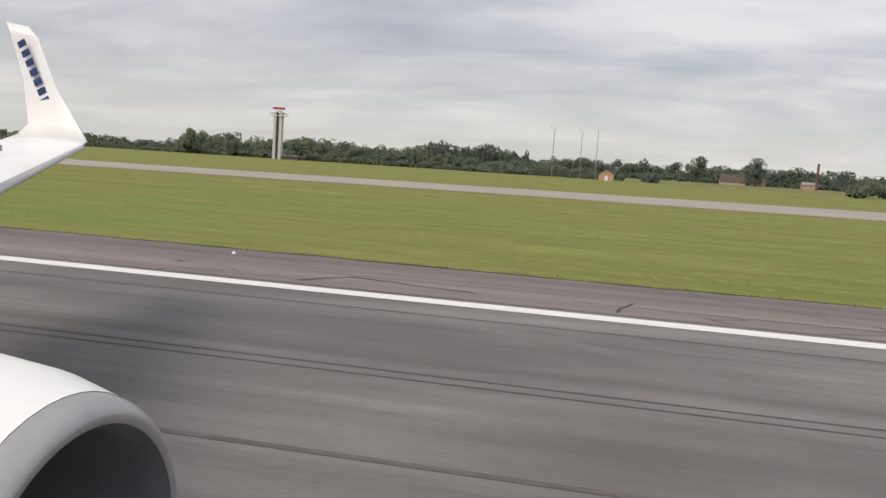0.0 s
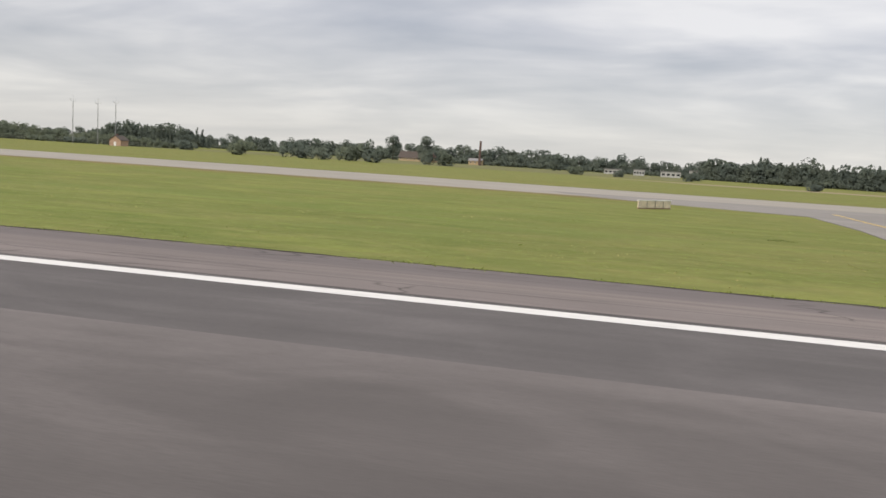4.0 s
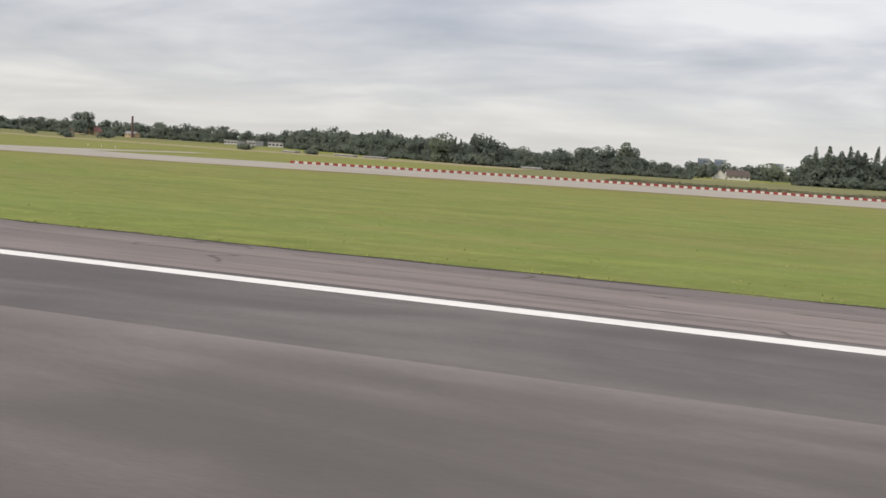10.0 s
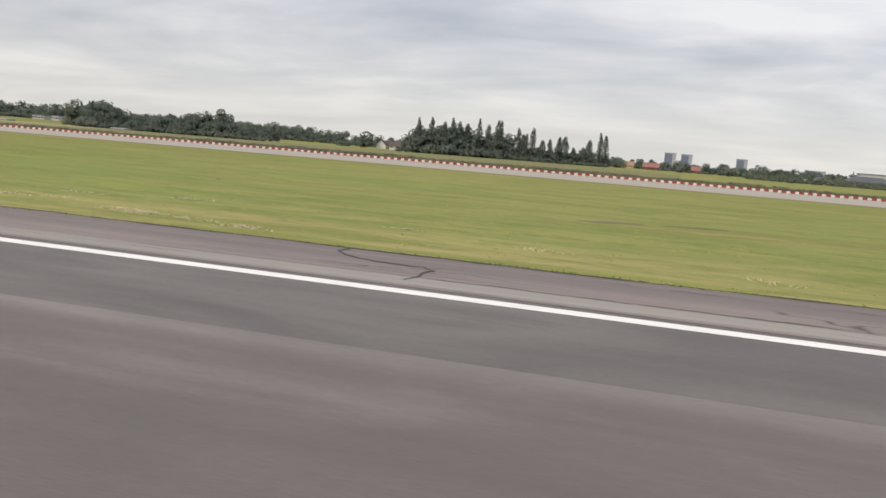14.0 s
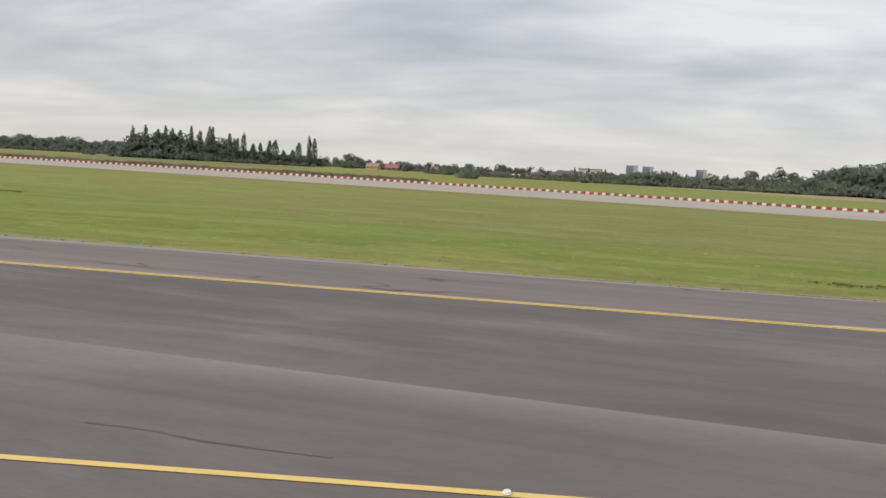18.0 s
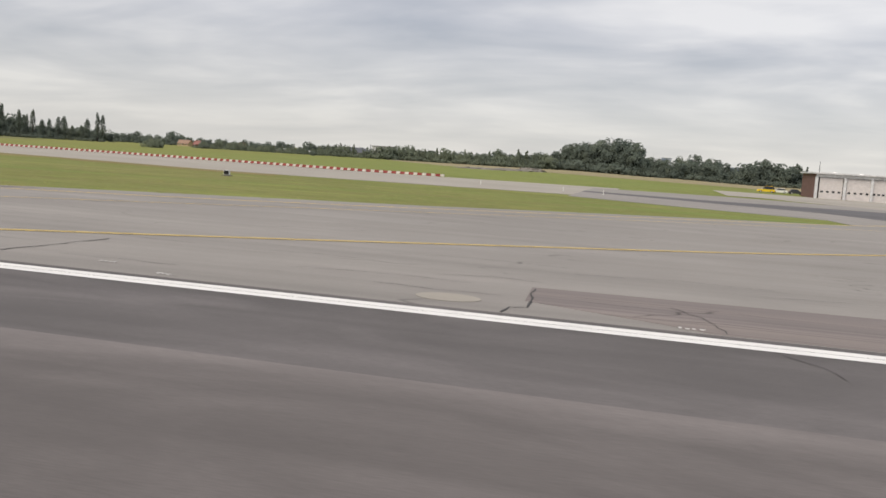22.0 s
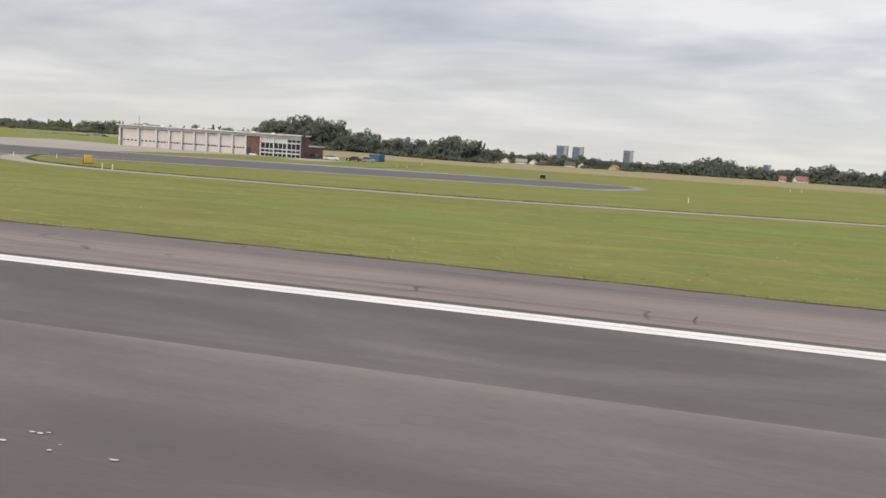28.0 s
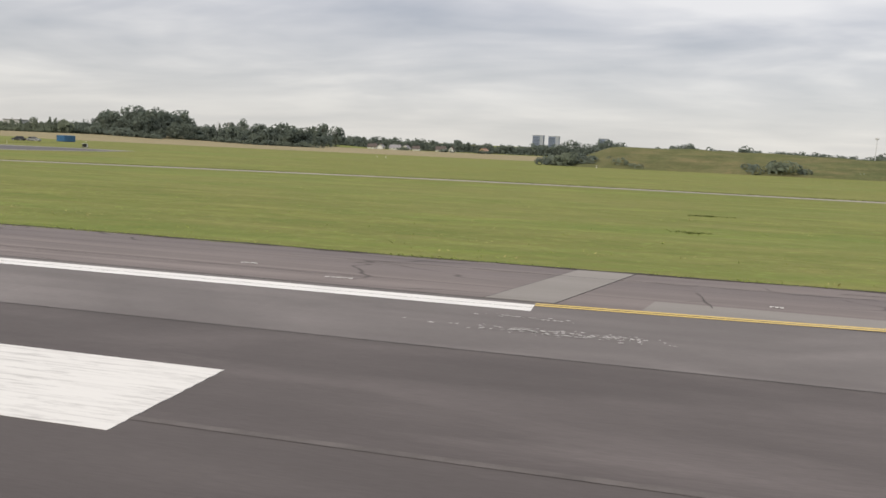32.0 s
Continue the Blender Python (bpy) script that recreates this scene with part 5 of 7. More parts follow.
# ---- ground beyond ----
for out, lab in (([(150, 176), (230, 166), (300, 166), (345, 174), (420, 184), (430, 230), (345, 230), (250, 196), (180, 198), (120, 200)], "dry straw-coloured rough meadow"),
                 ([(575, 190), (640, 182), (700, 180), (790, 190), (900, 205), (1200, 230), (1200, 390), (560, 390), (540, 250)], "dry straw-coloured field"),
                 ([(-20, 226), (150, 220), (150, 385), (-20, 385)], "dry grey-green rough meadow")):
    structure(sheet("meadow", out, -0.012, ROUGH if "grey-green" in lab else MEADOW, 0.01), lab, "meadow")

PLASTER = plain("white_plaster", (0.72, 0.70, 0.66), 0.8)
BRICK = plain("dark_red_brick", (0.16, 0.092, 0.08), 0.9, vary=0.3)
PINK_BRICK = plain("pale_red_brick", (0.44, 0.30, 0.22), 0.9)
OCHRE = plain("ochre_plaster", (0.46, 0.35, 0.21), 0.85)
TILE_RED = plain("orange_roof_tiles", (0.255, 0.120, 0.100), 0.8, vary=0.3)
TILE_PALE = plain("faded_red_roof", (0.29, 0.19, 0.135), 0.85, vary=0.25)
TILE_BROWN = plain("brown_roof", (0.10, 0.082, 0.072), 0.9, vary=0.3)
TILE_GREY = plain("grey_roof", (0.26, 0.25, 0.25), 0.8)
METAL_LIGHT = plain("pale_grey_metal", (0.62, 0.62, 0.62), 0.5, 0.1)
METAL_MID = plain("weathered_grey_steel", (0.30, 0.30, 0.30), 0.6, 0.2)
METAL_DARK = plain("dark_metal", (0.06, 0.06, 0.065), 0.5, 0.3)
DOOR_PAINT = plain("pale_grey_door", (0.62, 0.58, 0.56), 0.6, vary=0.08)
GLASS = plain("dark_window_glass", (0.03, 0.035, 0.04), 0.08, vary=0.1)
BLUE = plain("blue_painted_steel", (0.055, 0.15, 0.29), 0.5)
YELLOW = plain("yellow_painted_metal", (0.72, 0.50, 0.02), 0.5)
ORANGE = plain("orange_painted_metal", (0.62, 0.16, 0.05), 0.6)
CREAM = plain("cream_painted_panel", (0.72, 0.62, 0.47), 0.6)
BLACK = plain("black_paint", (0.02, 0.02, 0.02), 0.6)
RED = plain("red_painted_metal", (0.48, 0.06, 0.07), 0.5)
WHITE = plain("white_painted_metal", (0.78, 0.77, 0.75), 0.5, vary=0.06)


def thing(name, label, category, x, y, turn=0.0, z=None, group=""):
    ob = tagged(new(name), label=label, category=category, group=group)
    ob.matrix_basis = pose(x, y, ground_z(x, y) if z is None else z, 0, 0, turn)
    return ob


def house(x, y, length, depth, wall_h, roof_h, wall, roof, label, turn=0.0, gable_x=True, door=False, name="house"):
    """A house with a pitched roof; its ridge runs along its length."""
    h = thing(name, label, "house", x, y, turn)
    bm = bmesh.new()
    a, b = length / 2, depth / 2
    v = [bm.verts.new(q) for q in ((-a, -b, -0.4), (a, -b, -0.4), (a, b, -0.4), (-a, b, -0.4), (-a, -b, wall_h), (a, -b, wall_h), (a, b, wall_h), (-a, b, wall_h), (-a, 0, wall_h + roof_h), (a, 0, wall_h + roof_h))]
    for f in ((0, 1, 5, 4), (2, 3, 7, 6), (1, 2, 6, 9, 5), (3, 0, 4, 8, 7), (3, 2, 1, 0)):
        bm.faces.new([v[i] for i in f])
    part("wall", bm, wall, h)
    bm = bmesh.new()
    o, t = 0.25, 0.10
    for s in (-1, 1):
        p = [(-a - o, s * (b + o), wall_h - roof_h * o / b), (a + o, s * (b + o), wall_h - roof_h * o / b), (a + o, 0, wall_h + roof_h), (-a - o, 0, wall_h + roof_h)]
        lo = [bm.verts.new((q[0], q[1], q[2] + 0.01)) for q in p]
        hi = [bm.verts.new((q[0], q[1], q[2] + t)) for q in p]
        bm.faces.new(lo)
        bm.faces.new(hi[::-1])
        for i in range(4):
            bm.faces.new((lo[i], hi[i], hi[(i + 1) % 4], lo[(i + 1) % 4]))
    bmesh.ops.recalc_face_normals(bm, faces=bm.faces)
    rf = part("roof", bm, roof, h)
    part("chimney", boxed(a * 0.4, a * 0.4 + 0.35, -0.18, 0.18, wall_h + roof_h * 0.6, wall_h + roof_h + 0.5), BRICK, rf)
    n = max(2, int(length / 1.6))
    for i in range(n):
        cx = -a + length * (i + 0.5) / n
        w = part("window", boxed(cx - 0.28, cx + 0.28, -b - 0.03, -b + 0.05, wall_h * 0.4, wall_h * 0.85), WHITE, h)
        part("pane", boxed(cx - 0.23, cx + 0.23, -b - 0.04, -b + 0.02, wall_h * 0.45, wall_h * 0.8), GLASS, w)
    if door:
        part("door", boxed(a - 0.01, a + 0.04, -0.35, 0.35, -0.1, 1.2), WHITE, h)
    return h


# approach radar tower with its antenna
rt = thing("radar_tower", "tall pale concrete radar tower with red antenna", "radar tower", -108.6, 220)
for s in (-1, 1):
    part("column", boxed(s * 0.85 - 0.42, s * 0.85 + 0.42, -0.7, 0.7, -0.3, 13.3, 0.03), plain("pale_concrete", (0.52, 0.51, 0.49), 0.85), rt, "pale vertical concrete slab")
part("stair_shaft", boxed(-0.42, 0.42, -0.5, 0.6, -0.3, 12.9), METAL_DARK, rt, "dark recessed stair shaft")
pf = part("platform", boxed(-2.4, 2.4, -0.9, 0.9, 12.2, 12.4), METAL_LIGHT, rt, "grey metal working platform")
bm = bmesh.new()
for s in (-2.35, 2.35):
    cyl(bm, (s, -0.85, 12.4), (s, -0.85, 13.0), 0.05)
    cyl(bm, (s, 0.85, 12.4), (s, 0.85, 13.0), 0.05)
for yy in (-0.85, 0.85):
    cyl(bm, (-2.35, yy, 12.98), (2.35, yy, 12.98), 0.04)
part("railing", bm, METAL_DARK, pf)
part("equipment_box", boxed(-0.6, 0.6, -0.6, 0.6, 13.3, 13.9, 0.05), METAL_LIGHT, rt)
bm = boxed(-1.8, 1.8, -0.25, 0.25, 14.1, 14.7, 0.1)
for i in range(7):
    box(bm, -1.7 + 0.53 * i, -1.62 + 0.53 * i, -0.34, -0.2, 14.05, 14.75)
part("antenna", bm, RED, rt, "red rotating radar antenna bar")
sh = thing("shed", "low brown equipment shed beside the radar tower", "shed", -104.2, 220.5)
part("wall", boxed(-2.2, 2.2, -1.2, 1.2, -0.2, 1.0), TILE_BROWN, sh)
part("roof", boxed(-2.6, 2.6, -1.5, 1.5, 1.0, 1.25, 0.03), TILE_GREY, sh)

for x, y, top in ((-29.5, 214, 13.5), (-22.5, 216, 13.2), (-18.6, 219, 13.8)):
    mast = thing("radio_mast", "slender grey lattice radio mast with crossarms", "mast", x, y, group="three radio masts")
    bm = bmesh.new()
    for k in range(3):
        a = 2.09 * k
        cyl(bm, (0.16 * math.cos(a), 0.16 * math.sin(a), 0), (0.08 * math.cos(a), 0.08 * math.sin(a), top - 1.2), 0.03, 0.025, 6)
    for i in range(16):
        z0, z1 = i * (top - 1.4) / 16, (i + 1) * (top - 1.4) / 16
        r = 0.16 - 0.08 * i / 16
        for k in range(3):
            a, b = 2.09 * k, 2.09 * (k + 1)
            cyl(bm, (r * math.cos(a), r * math.sin(a), z0), (r * math.cos(b), r * math.sin(b), z1), 0.02, 0.02, 5)
    part("lattice", bm, METAL_MID, mast)
    bm = bmesh.new()
    cyl(bm, (-0.95, 0, top - 1.1), (0.95, 0, top - 1.1), 0.06)
    cyl(bm, (0, -0.8, top - 1.1), (0, 0.8, top - 1.1), 0.06)
    part("crossarm", bm, METAL_LIGHT, mast)
    bm = bmesh.new()
    for s in (-0.9, 0.9, 0):
        cyl(bm, (s, 0, top - 1.1), (s, 0, top + (0.6 if s == 0 else -0.3)), 0.04)
    part("aerial", bm, METAL_LIGHT, mast)

house(-15.6, 216.5, 4.0, 3.7, 1.75, 1.25, PINK_BRICK, TILE_BROWN, "small pink brick hut with a brown gabled roof", -88, door=True)
house(32.5, 366, 10, 6, 1.6, 2.8, OCHRE, TILE_BROWN, "long farmhouse with ochre walls and brown roof")
house(42.5, 364, 4.0, 5, 2.2, 2.0, OCHRE, TILE_RED, "small ochre farm cottage with red roof", 70)
house(63.0, 366, 6.0, 4, 2.0, 1.0, OCHRE, TILE_GREY, "low ochre barn beside the chimney")
CHIMNEY_BRICK = plain("sooty_brown_brick", (0.135, 0.092, 0.078), 0.9, vary=0.25)
SLATE = plain("dark_slate_roof", (0.085, 0.09, 0.10), 0.7, vary=0.3)
HALL_WALL = plain("grey_white_cladding", (0.46, 0.46, 0.45), 0.7, vary=0.3)
chm = thing("factory_chimney", "tall square dark red brick chimney", "chimney", 65.2, 363)
bm = bmesh.new()
cyl(bm, (0, 0, -0.2), (0, 0, 10.4), 0.62, 0.46, 14)
part("shaft", bm, CHIMNEY_BRICK, chm)
bm = bmesh.new()
cyl(bm, (0, 0, 10.4), (0, 0, 10.8), 0.56, 0.56, 14)
part("rim", bm, CHIMNEY_BRICK, chm)
for x, w, h in ((124, 7.0, 1.9), (135, 4.6, 2.3), (148, 8.0, 2.2), (160, 8.6, 3.2), (171, 9.0, 3.0)):
    fb = thing("industrial_hall", "low white industrial hall with a flat roof", "hall", x, 362)
    part("wall", boxed(-w / 2, w / 2, -4, 4, -0.3, h), HALL_WALL, fb)
    part("roof", boxed(-w / 2 - 0.2, w / 2 + 0.2, -4.2, 4.2, h, h + 0.3), TILE_GREY, fb)
    for i in range(4):
        part("window", boxed(-w / 2 + w * (i + 0.2) / 4, -w / 2 + w * (i + 0.8) / 4, -4.05, -3.9, h * 0.35, h * 0.7), GLASS, fb)
for x, w in ((237, 3.6), (252, 5), (260, 5.5), (299, 4.6)):
    fb = thing("greenhouse", "long low pale greenhouse before the wood", "greenhouse", x, 193)
    part("wall", boxed(-w / 2, w / 2, -1.5, 1.5, -0.2, 0.28), TILE_GREY, fb)
    part("roof", boxed(-w / 2 - 0.1, w / 2 + 0.1, -1.6, 1.6, 0.28, 0.48, 0.05), HALL_WALL, fb)
house(350.5, 276, 7, 4.4, 1.3, 1.7, PLASTER, TILE_BROWN, "white gabled farmhouse with brown roof", 14)
house(345.0, 273, 3.0, 3.6, 1.3, 1.7, PLASTER, TILE_BROWN, "white gable wing of the farmhouse", -86)
for x, y, ln, c, r, lab in ((426.6, 318, 6.4, OCHRE, TILE_PALE, "cottage with a faded orange roof among trees"), (435.6, 316, 7.0, BRICK, TILE_RED, "cottage with broad orange tiled roof"), (451.6, 322, 3.6, BRICK, TILE_RED, "small cottage with steep orange roof")):
    house(x, y, ln * 0.8, 4.0, 1.1, 1.4, c, r, lab)
for x, y, ln, wide, wall_h, ridge, wl_, rf_, lab in ((481.0, 300, 4.4, 4.0, 1.0, 0.5, TILE_GREY, HALL_WALL, "low dark shed with a pale roof"), (488.6, 303, 5.0, 4.0, 0.9, 0.5, TILE_GREY, HALL_WALL, "low dark shed with a pale roof"),
                                                    (507.5, 308, 15.0, 9.0, 1.7, 1.9, TILE_GREY, SLATE, "dark grey hall with a hipped slate roof"), (494.4, 316, 5.0, 4.0, 1.5, 1.0, TILE_GREY, SLATE, "dark grey barn beside the hall")):
    hall = thing("hall", lab, "hall", x, y)
    part("wall", boxed(-ln / 2, ln / 2, -wide / 2, wide / 2, -0.3, wall_h), wl_, hall)
    bm = bmesh.new()
    lo = [bm.verts.new((sx * (ln / 2 + 0.3), sy * (wide / 2 + 0.3), wall_h)) for sx, sy in ((-1, -1), (1, -1), (1, 1), (-1, 1))]
    hi = [bm.verts.new((sx * ln * 0.28, 0, wall_h + ridge)) for sx in (-1, 1)]
    for q in ((lo[0], lo[1], hi[1], hi[0]), (lo[2], lo[3], hi[0], hi[1]), (lo[1], lo[2], hi[1]), (lo[3], lo[0], hi[0]), lo[::-1]):
        bm.faces.new(q)
    part("roof", bm, rf_, hall)
    for i in range(max(2, int(ln / 2))):
        cx = -ln / 2 + (i + 0.5) * ln / max(2, int(ln / 2))
        part("window", boxed(cx - 0.35, cx + 0.35, -wide / 2 - 0.03, -wide / 2 + 0.05, wall_h * 0.35, wall_h * 0.75), GLASS, hall)
tk = thing("storage_block", "pale flat-topped block rising behind the hall", "industrial block", 513, 330)
part("wall", boxed(-4.4, 4.4, -3, 3, -0.3, 4.6), HALL_WALL, tk)
part("parapet", boxed(-4.6, 4.6, -3.2, 3.2, 4.6, 4.9), TILE_GREY, tk)
bm = bmesh.new()
cyl(bm, (-6.2, 0, -0.3), (-6.2, 0, 5.2), 0.22, 0.2, 10)
part("stack", bm, METAL_MID, tk)
for x, y, ln, wide, roof_h, turn, wl_, rf_, lab in (
        (654.6, 433, 6.0, 6.0, 2.0, 0, PLASTER, TILE_BROWN, "white bungalow with brown roof"), (659.8, 431, 5.0, 4.4, 1.9, 90, PLASTER, TILE_GREY, "white house with its gable to the field"),
        (668.2, 431, 7.0, 6.0, 1.9, 0, PLASTER, TILE_GREY, "long white bungalow with grey roof"), (674.6, 430, 5.5, 4.4, 2.0, 86, PLASTER, TILE_GREY, "white gabled house beside the bungalow"), (679.6, 432, 4.6, 5.0, 1.6, 5, PLASTER, TILE_BROWN, "small white house with brown roof"),
        (693.4, 433, 6.4, 6.0, 2.1, 0, PLASTER, TILE_BROWN, "white house with dark gabled roof"), (699.4, 432, 5.0, 4.2, 2.0, 92, PLASTER, TILE_BROWN, "white gable end under a dark roof"),
        (716.0, 437, 6.0, 5.6, 2.0, 70, OCHRE, TILE_PALE, "pale house with steep red gabled roof"), (798.2, 441, 3.6, 4.5, 2.0, 0, PLASTER, TILE_RED, "small house with orange roof"), (806.6, 441, 7.0, 6.5, 2.6, 12, PLASTER, TILE_RED, "house with large orange tiled roof")):
    house(x, y, ln * 0.82, wide * 0.82, 1.05, roof_h * 0.78, wl_, rf_, lab, turn)

# towers of flats on the far skyline
FACADE = plain("grey_blue_facade", (0.20, 0.24, 0.325), 0.6)
FACADE_2 = plain("pale_facade_band", (0.34, 0.36, 0.40), 0.6)
for x, y, w, h, lab in ((427, 2870, 37, 41, "tall blue-grey tower of flats far away"), (480, 2880, 36, 40, "tall blue-grey tower of flats beside its twin"), (652, 2830, 32, 40, "single tall grey tower of flats"),
                        (1150, 3300, 24, 26, "distant pale tower of flats"), (900, 3000, 60, 22, "distant low block of flats")):
    tb = thing("tower_block", lab, "tower block", x, y)
    part("wall", boxed(-w / 2, w / 2, -18, 18, -30, h), FACADE, tb)
    part("roof", boxed(-w / 2 - 1, w / 2 + 1, -19, 19, h, h + 2.5), FACADE_2, tb)
    part("stair_wing", boxed(w * 0.18, w / 2 + 0.3, -18.8, -17.0, -28, h - 0.5), FACADE_2, tb, "paler stair wing")
    for i in range(12):
        z = -20 + (h + 18) * i / 12
        part("window_row", boxed(-w / 2 + 1, w * 0.16, -18.3, -17.9, z, z + 1.2), GLASS, tb)

# low heaps of rubble at the edge of the field
RUBBLE = plain("grey_rubble", (0.185, 0.17, 0.145), 0.95, vary=0.35, scale=0.8)
for x, y, ln, wd, ht, sd in ((588.0, 172, 5.5, 2.5, 0.35, 1), (593.5, 178, 4.5, 2.2, 0.45, 2), (597.0, 184, 3.0, 2.0, 0.8, 3)):
    rg = np.random.default_rng(sd)
    bm = bmesh.new()
    bmesh.ops.create_icosphere(bm, subdivisions=3, radius=1.0)
    for v in bm.verts:
        k = 1 + 0.12 * rg.normal()
        v.co = Vector((v.co.x * ln * k, v.co.y * wd * k, max(v.co.z, -0.15) * ht * k))
    heap = tagged(new("rubble_heap"), label="low heap of pale grey rubble in the field", category="rubble", group="rubble heaps")
    heap.location = (x, y, ground_z(x, y))
    part("stones", bm, RUBBLE, heap)
# ---- fire station ----
FY = 126.0
FZ = ground_z(660, FY)
st = thing("fire_station", "long flat-roofed fire station with nine grey doors", "fire station", 0, 0, z=0)
F0, F1, TOP = 645.7, 679.3, FZ + 3.55
DOORS = [(646.1, 649.1), (649.6, 652.7), (652.9, 655.2), (655.4, 657.6), (657.8, 659.9), (660.15, 662.2), (662.5, 664.6), (664.8, 667.0), (667.2, 669.4)]
part("side_wall", boxed(F0 - 0.15, F0 + 0.15, FY + 0.2, FY + 11, FZ - 0.5, TOP), BRICK, st, "dark red brick side wall")
part("rear_wall", boxed(F0, 672.3, FY + 10.6, FY + 11, FZ - 0.5, TOP), BRICK, st)
part("fascia", boxed(F0 - 0.1, F1 + 0.1, FY - 0.15, FY + 0.3, TOP - 0.42, TOP - 0.02), METAL_LIGHT, st, "pale grey fascia above the doors")
part("roof", boxed(F0 - 0.5, 672.4, FY - 0.55, FY + 11.4, TOP, TOP + 0.2), METAL_LIGHT, st)
part("roof", boxed(672.42, F1 + 0.4, FY - 0.55, FY + 3.3, TOP, TOP + 0.2), METAL_LIGHT, st)
part("plinth", boxed(F0, F1, FY + 0.1, FY + 0.5, FZ - 0.5, FZ + 0.05), METAL_LIGHT, st)
edges = [F0] + [(a[1] + b[0]) / 2 for a, b in zip(DOORS, DOORS[1:])] + [669.6]
for x in edges:
    part("pillar", boxed(x - 0.16, x + 0.16, FY - 0.22, FY + 0.4, FZ - 0.4, TOP - 0.42), METAL_LIGHT, st)
for x0, x1 in DOORS:
    d = part("door", boxed(x0, x1, FY + 0.08, FY + 0.2, FZ - 0.1, TOP - 0.52), DOOR_PAINT, st, "pale grey folding vehicle door")
    part("transom", boxed(x0, x1, FY + 0.1, FY + 0.2, TOP - 0.52, TOP - 0.44), METAL_MID, d)
    n = 4
    for i in range(n):
        cx = x0 + (x1 - x0) * (i + 0.5) / n
        part("pane", boxed(cx - 0.17, cx + 0.17, FY + 0.05, FY + 0.12, FZ + 0.98, FZ + 1.22), GLASS, d)
    for i in range(1, 6):
        z = FZ + i * 0.45
        part("panel_joint", boxed(x0, x1, FY + 0.066, FY + 0.09, z, z + 0.02), METAL_LIGHT, d)
part("brick_bay", boxed(669.7, 672.1, FY - 0.05, FY + 0.4, FZ - 0.4, TOP - 0.43), BRICK, st, "dark red brick bay with an entrance")
part("entrance_door", boxed(670.0, 670.5, FY - 0.12, FY, FZ - 0.1, FZ + 1.3), METAL_DARK, st)
part("bench_box", boxed(670.6, 671.8, FY - 0.8, FY - 0.3, FZ - 0.2, FZ + 0.25), WHITE, st, "white low box at the entrance")
gl = part("glazed_front", boxed(672.2, 679.3, FY + 0.05, FY + 0.4, FZ - 0.4, TOP - 0.43), METAL_LIGHT, st, "pale framed glazed office front")
for b in range(3):
    for c in range(3):
        x0 = 672.3 + b * 2.36 + c * 0.76
        for z0, z1 in ((0.05, 0.5), (0.75, 1.12), (1.35, 2.2), (2.45, 2.85)):
            # no top panes in two bays: the pale front stands in for their reflection
            if z0 > 2.4 and b < 2:
                continue
            part("pane", boxed(x0 + 0.06, x0 + 0.68, FY - 0.0, FY + 0.1, FZ + z0, FZ + z1), GLASS, gl)
    part("mullion", boxed(672.2 + b * 2.36 - 0.05, 672.2 + b * 2.36 + 0.08, FY - 0.1, FY + 0.1, FZ - 0.3, TOP - 0.43), WHITE, gl)
part("end_wall", boxed(679.1, 679.4, FY + 0.4, FY + 3, FZ - 0.5, TOP - 0.01), BRICK, st, "dark red brick end wall")
part("annex", boxed(672.5, 679.35, FY + 3, FY + 9.5, FZ - 0.5, FZ + 1.9), BRICK, st, "low brick annex behind the offices")
part("annex_roof", boxed(672.4, 679.5, FY + 3.3, FY + 9.7, FZ + 1.9, FZ + 2.05), METAL_LIGHT, st)
part("inner_wall", boxed(672.0, 672.3, FY + 0.4, FY + 11, FZ - 0.5, TOP - 0.01), BRICK, st)
bm = bmesh.new()
cyl(bm, (679.9, FY + 0.1, FZ - 0.3), (679.9, FY + 0.1, FZ + 4.75), 0.16, 0.16, 12)
part("flue", bm, METAL_DARK, st, "black vertical flue pipe")
for x in (648.5, 652, 655.5, 659, 662.5, 666, 669.5, 673):
    bm = bmesh.new()
    bmesh.ops.create_cone(bm, cap_ends=True, segments=12, radius1=0.34, radius2=0.2, depth=0.16, matrix=Matrix.Translation((x, FY + 3, TOP + 0.28)))
    part("roof_dome", bm, WHITE, st, "white roof light dome")
for x, z in ((646.6, 1.2), (671.2, 1.6)):
    bm = bmesh.new()
    cyl(bm, (x, FY + 4, TOP + 0.1), (x, FY + 4, TOP + z + 0.6), 0.05, 0.03)
    part("aerial", bm, METAL_DARK, st)


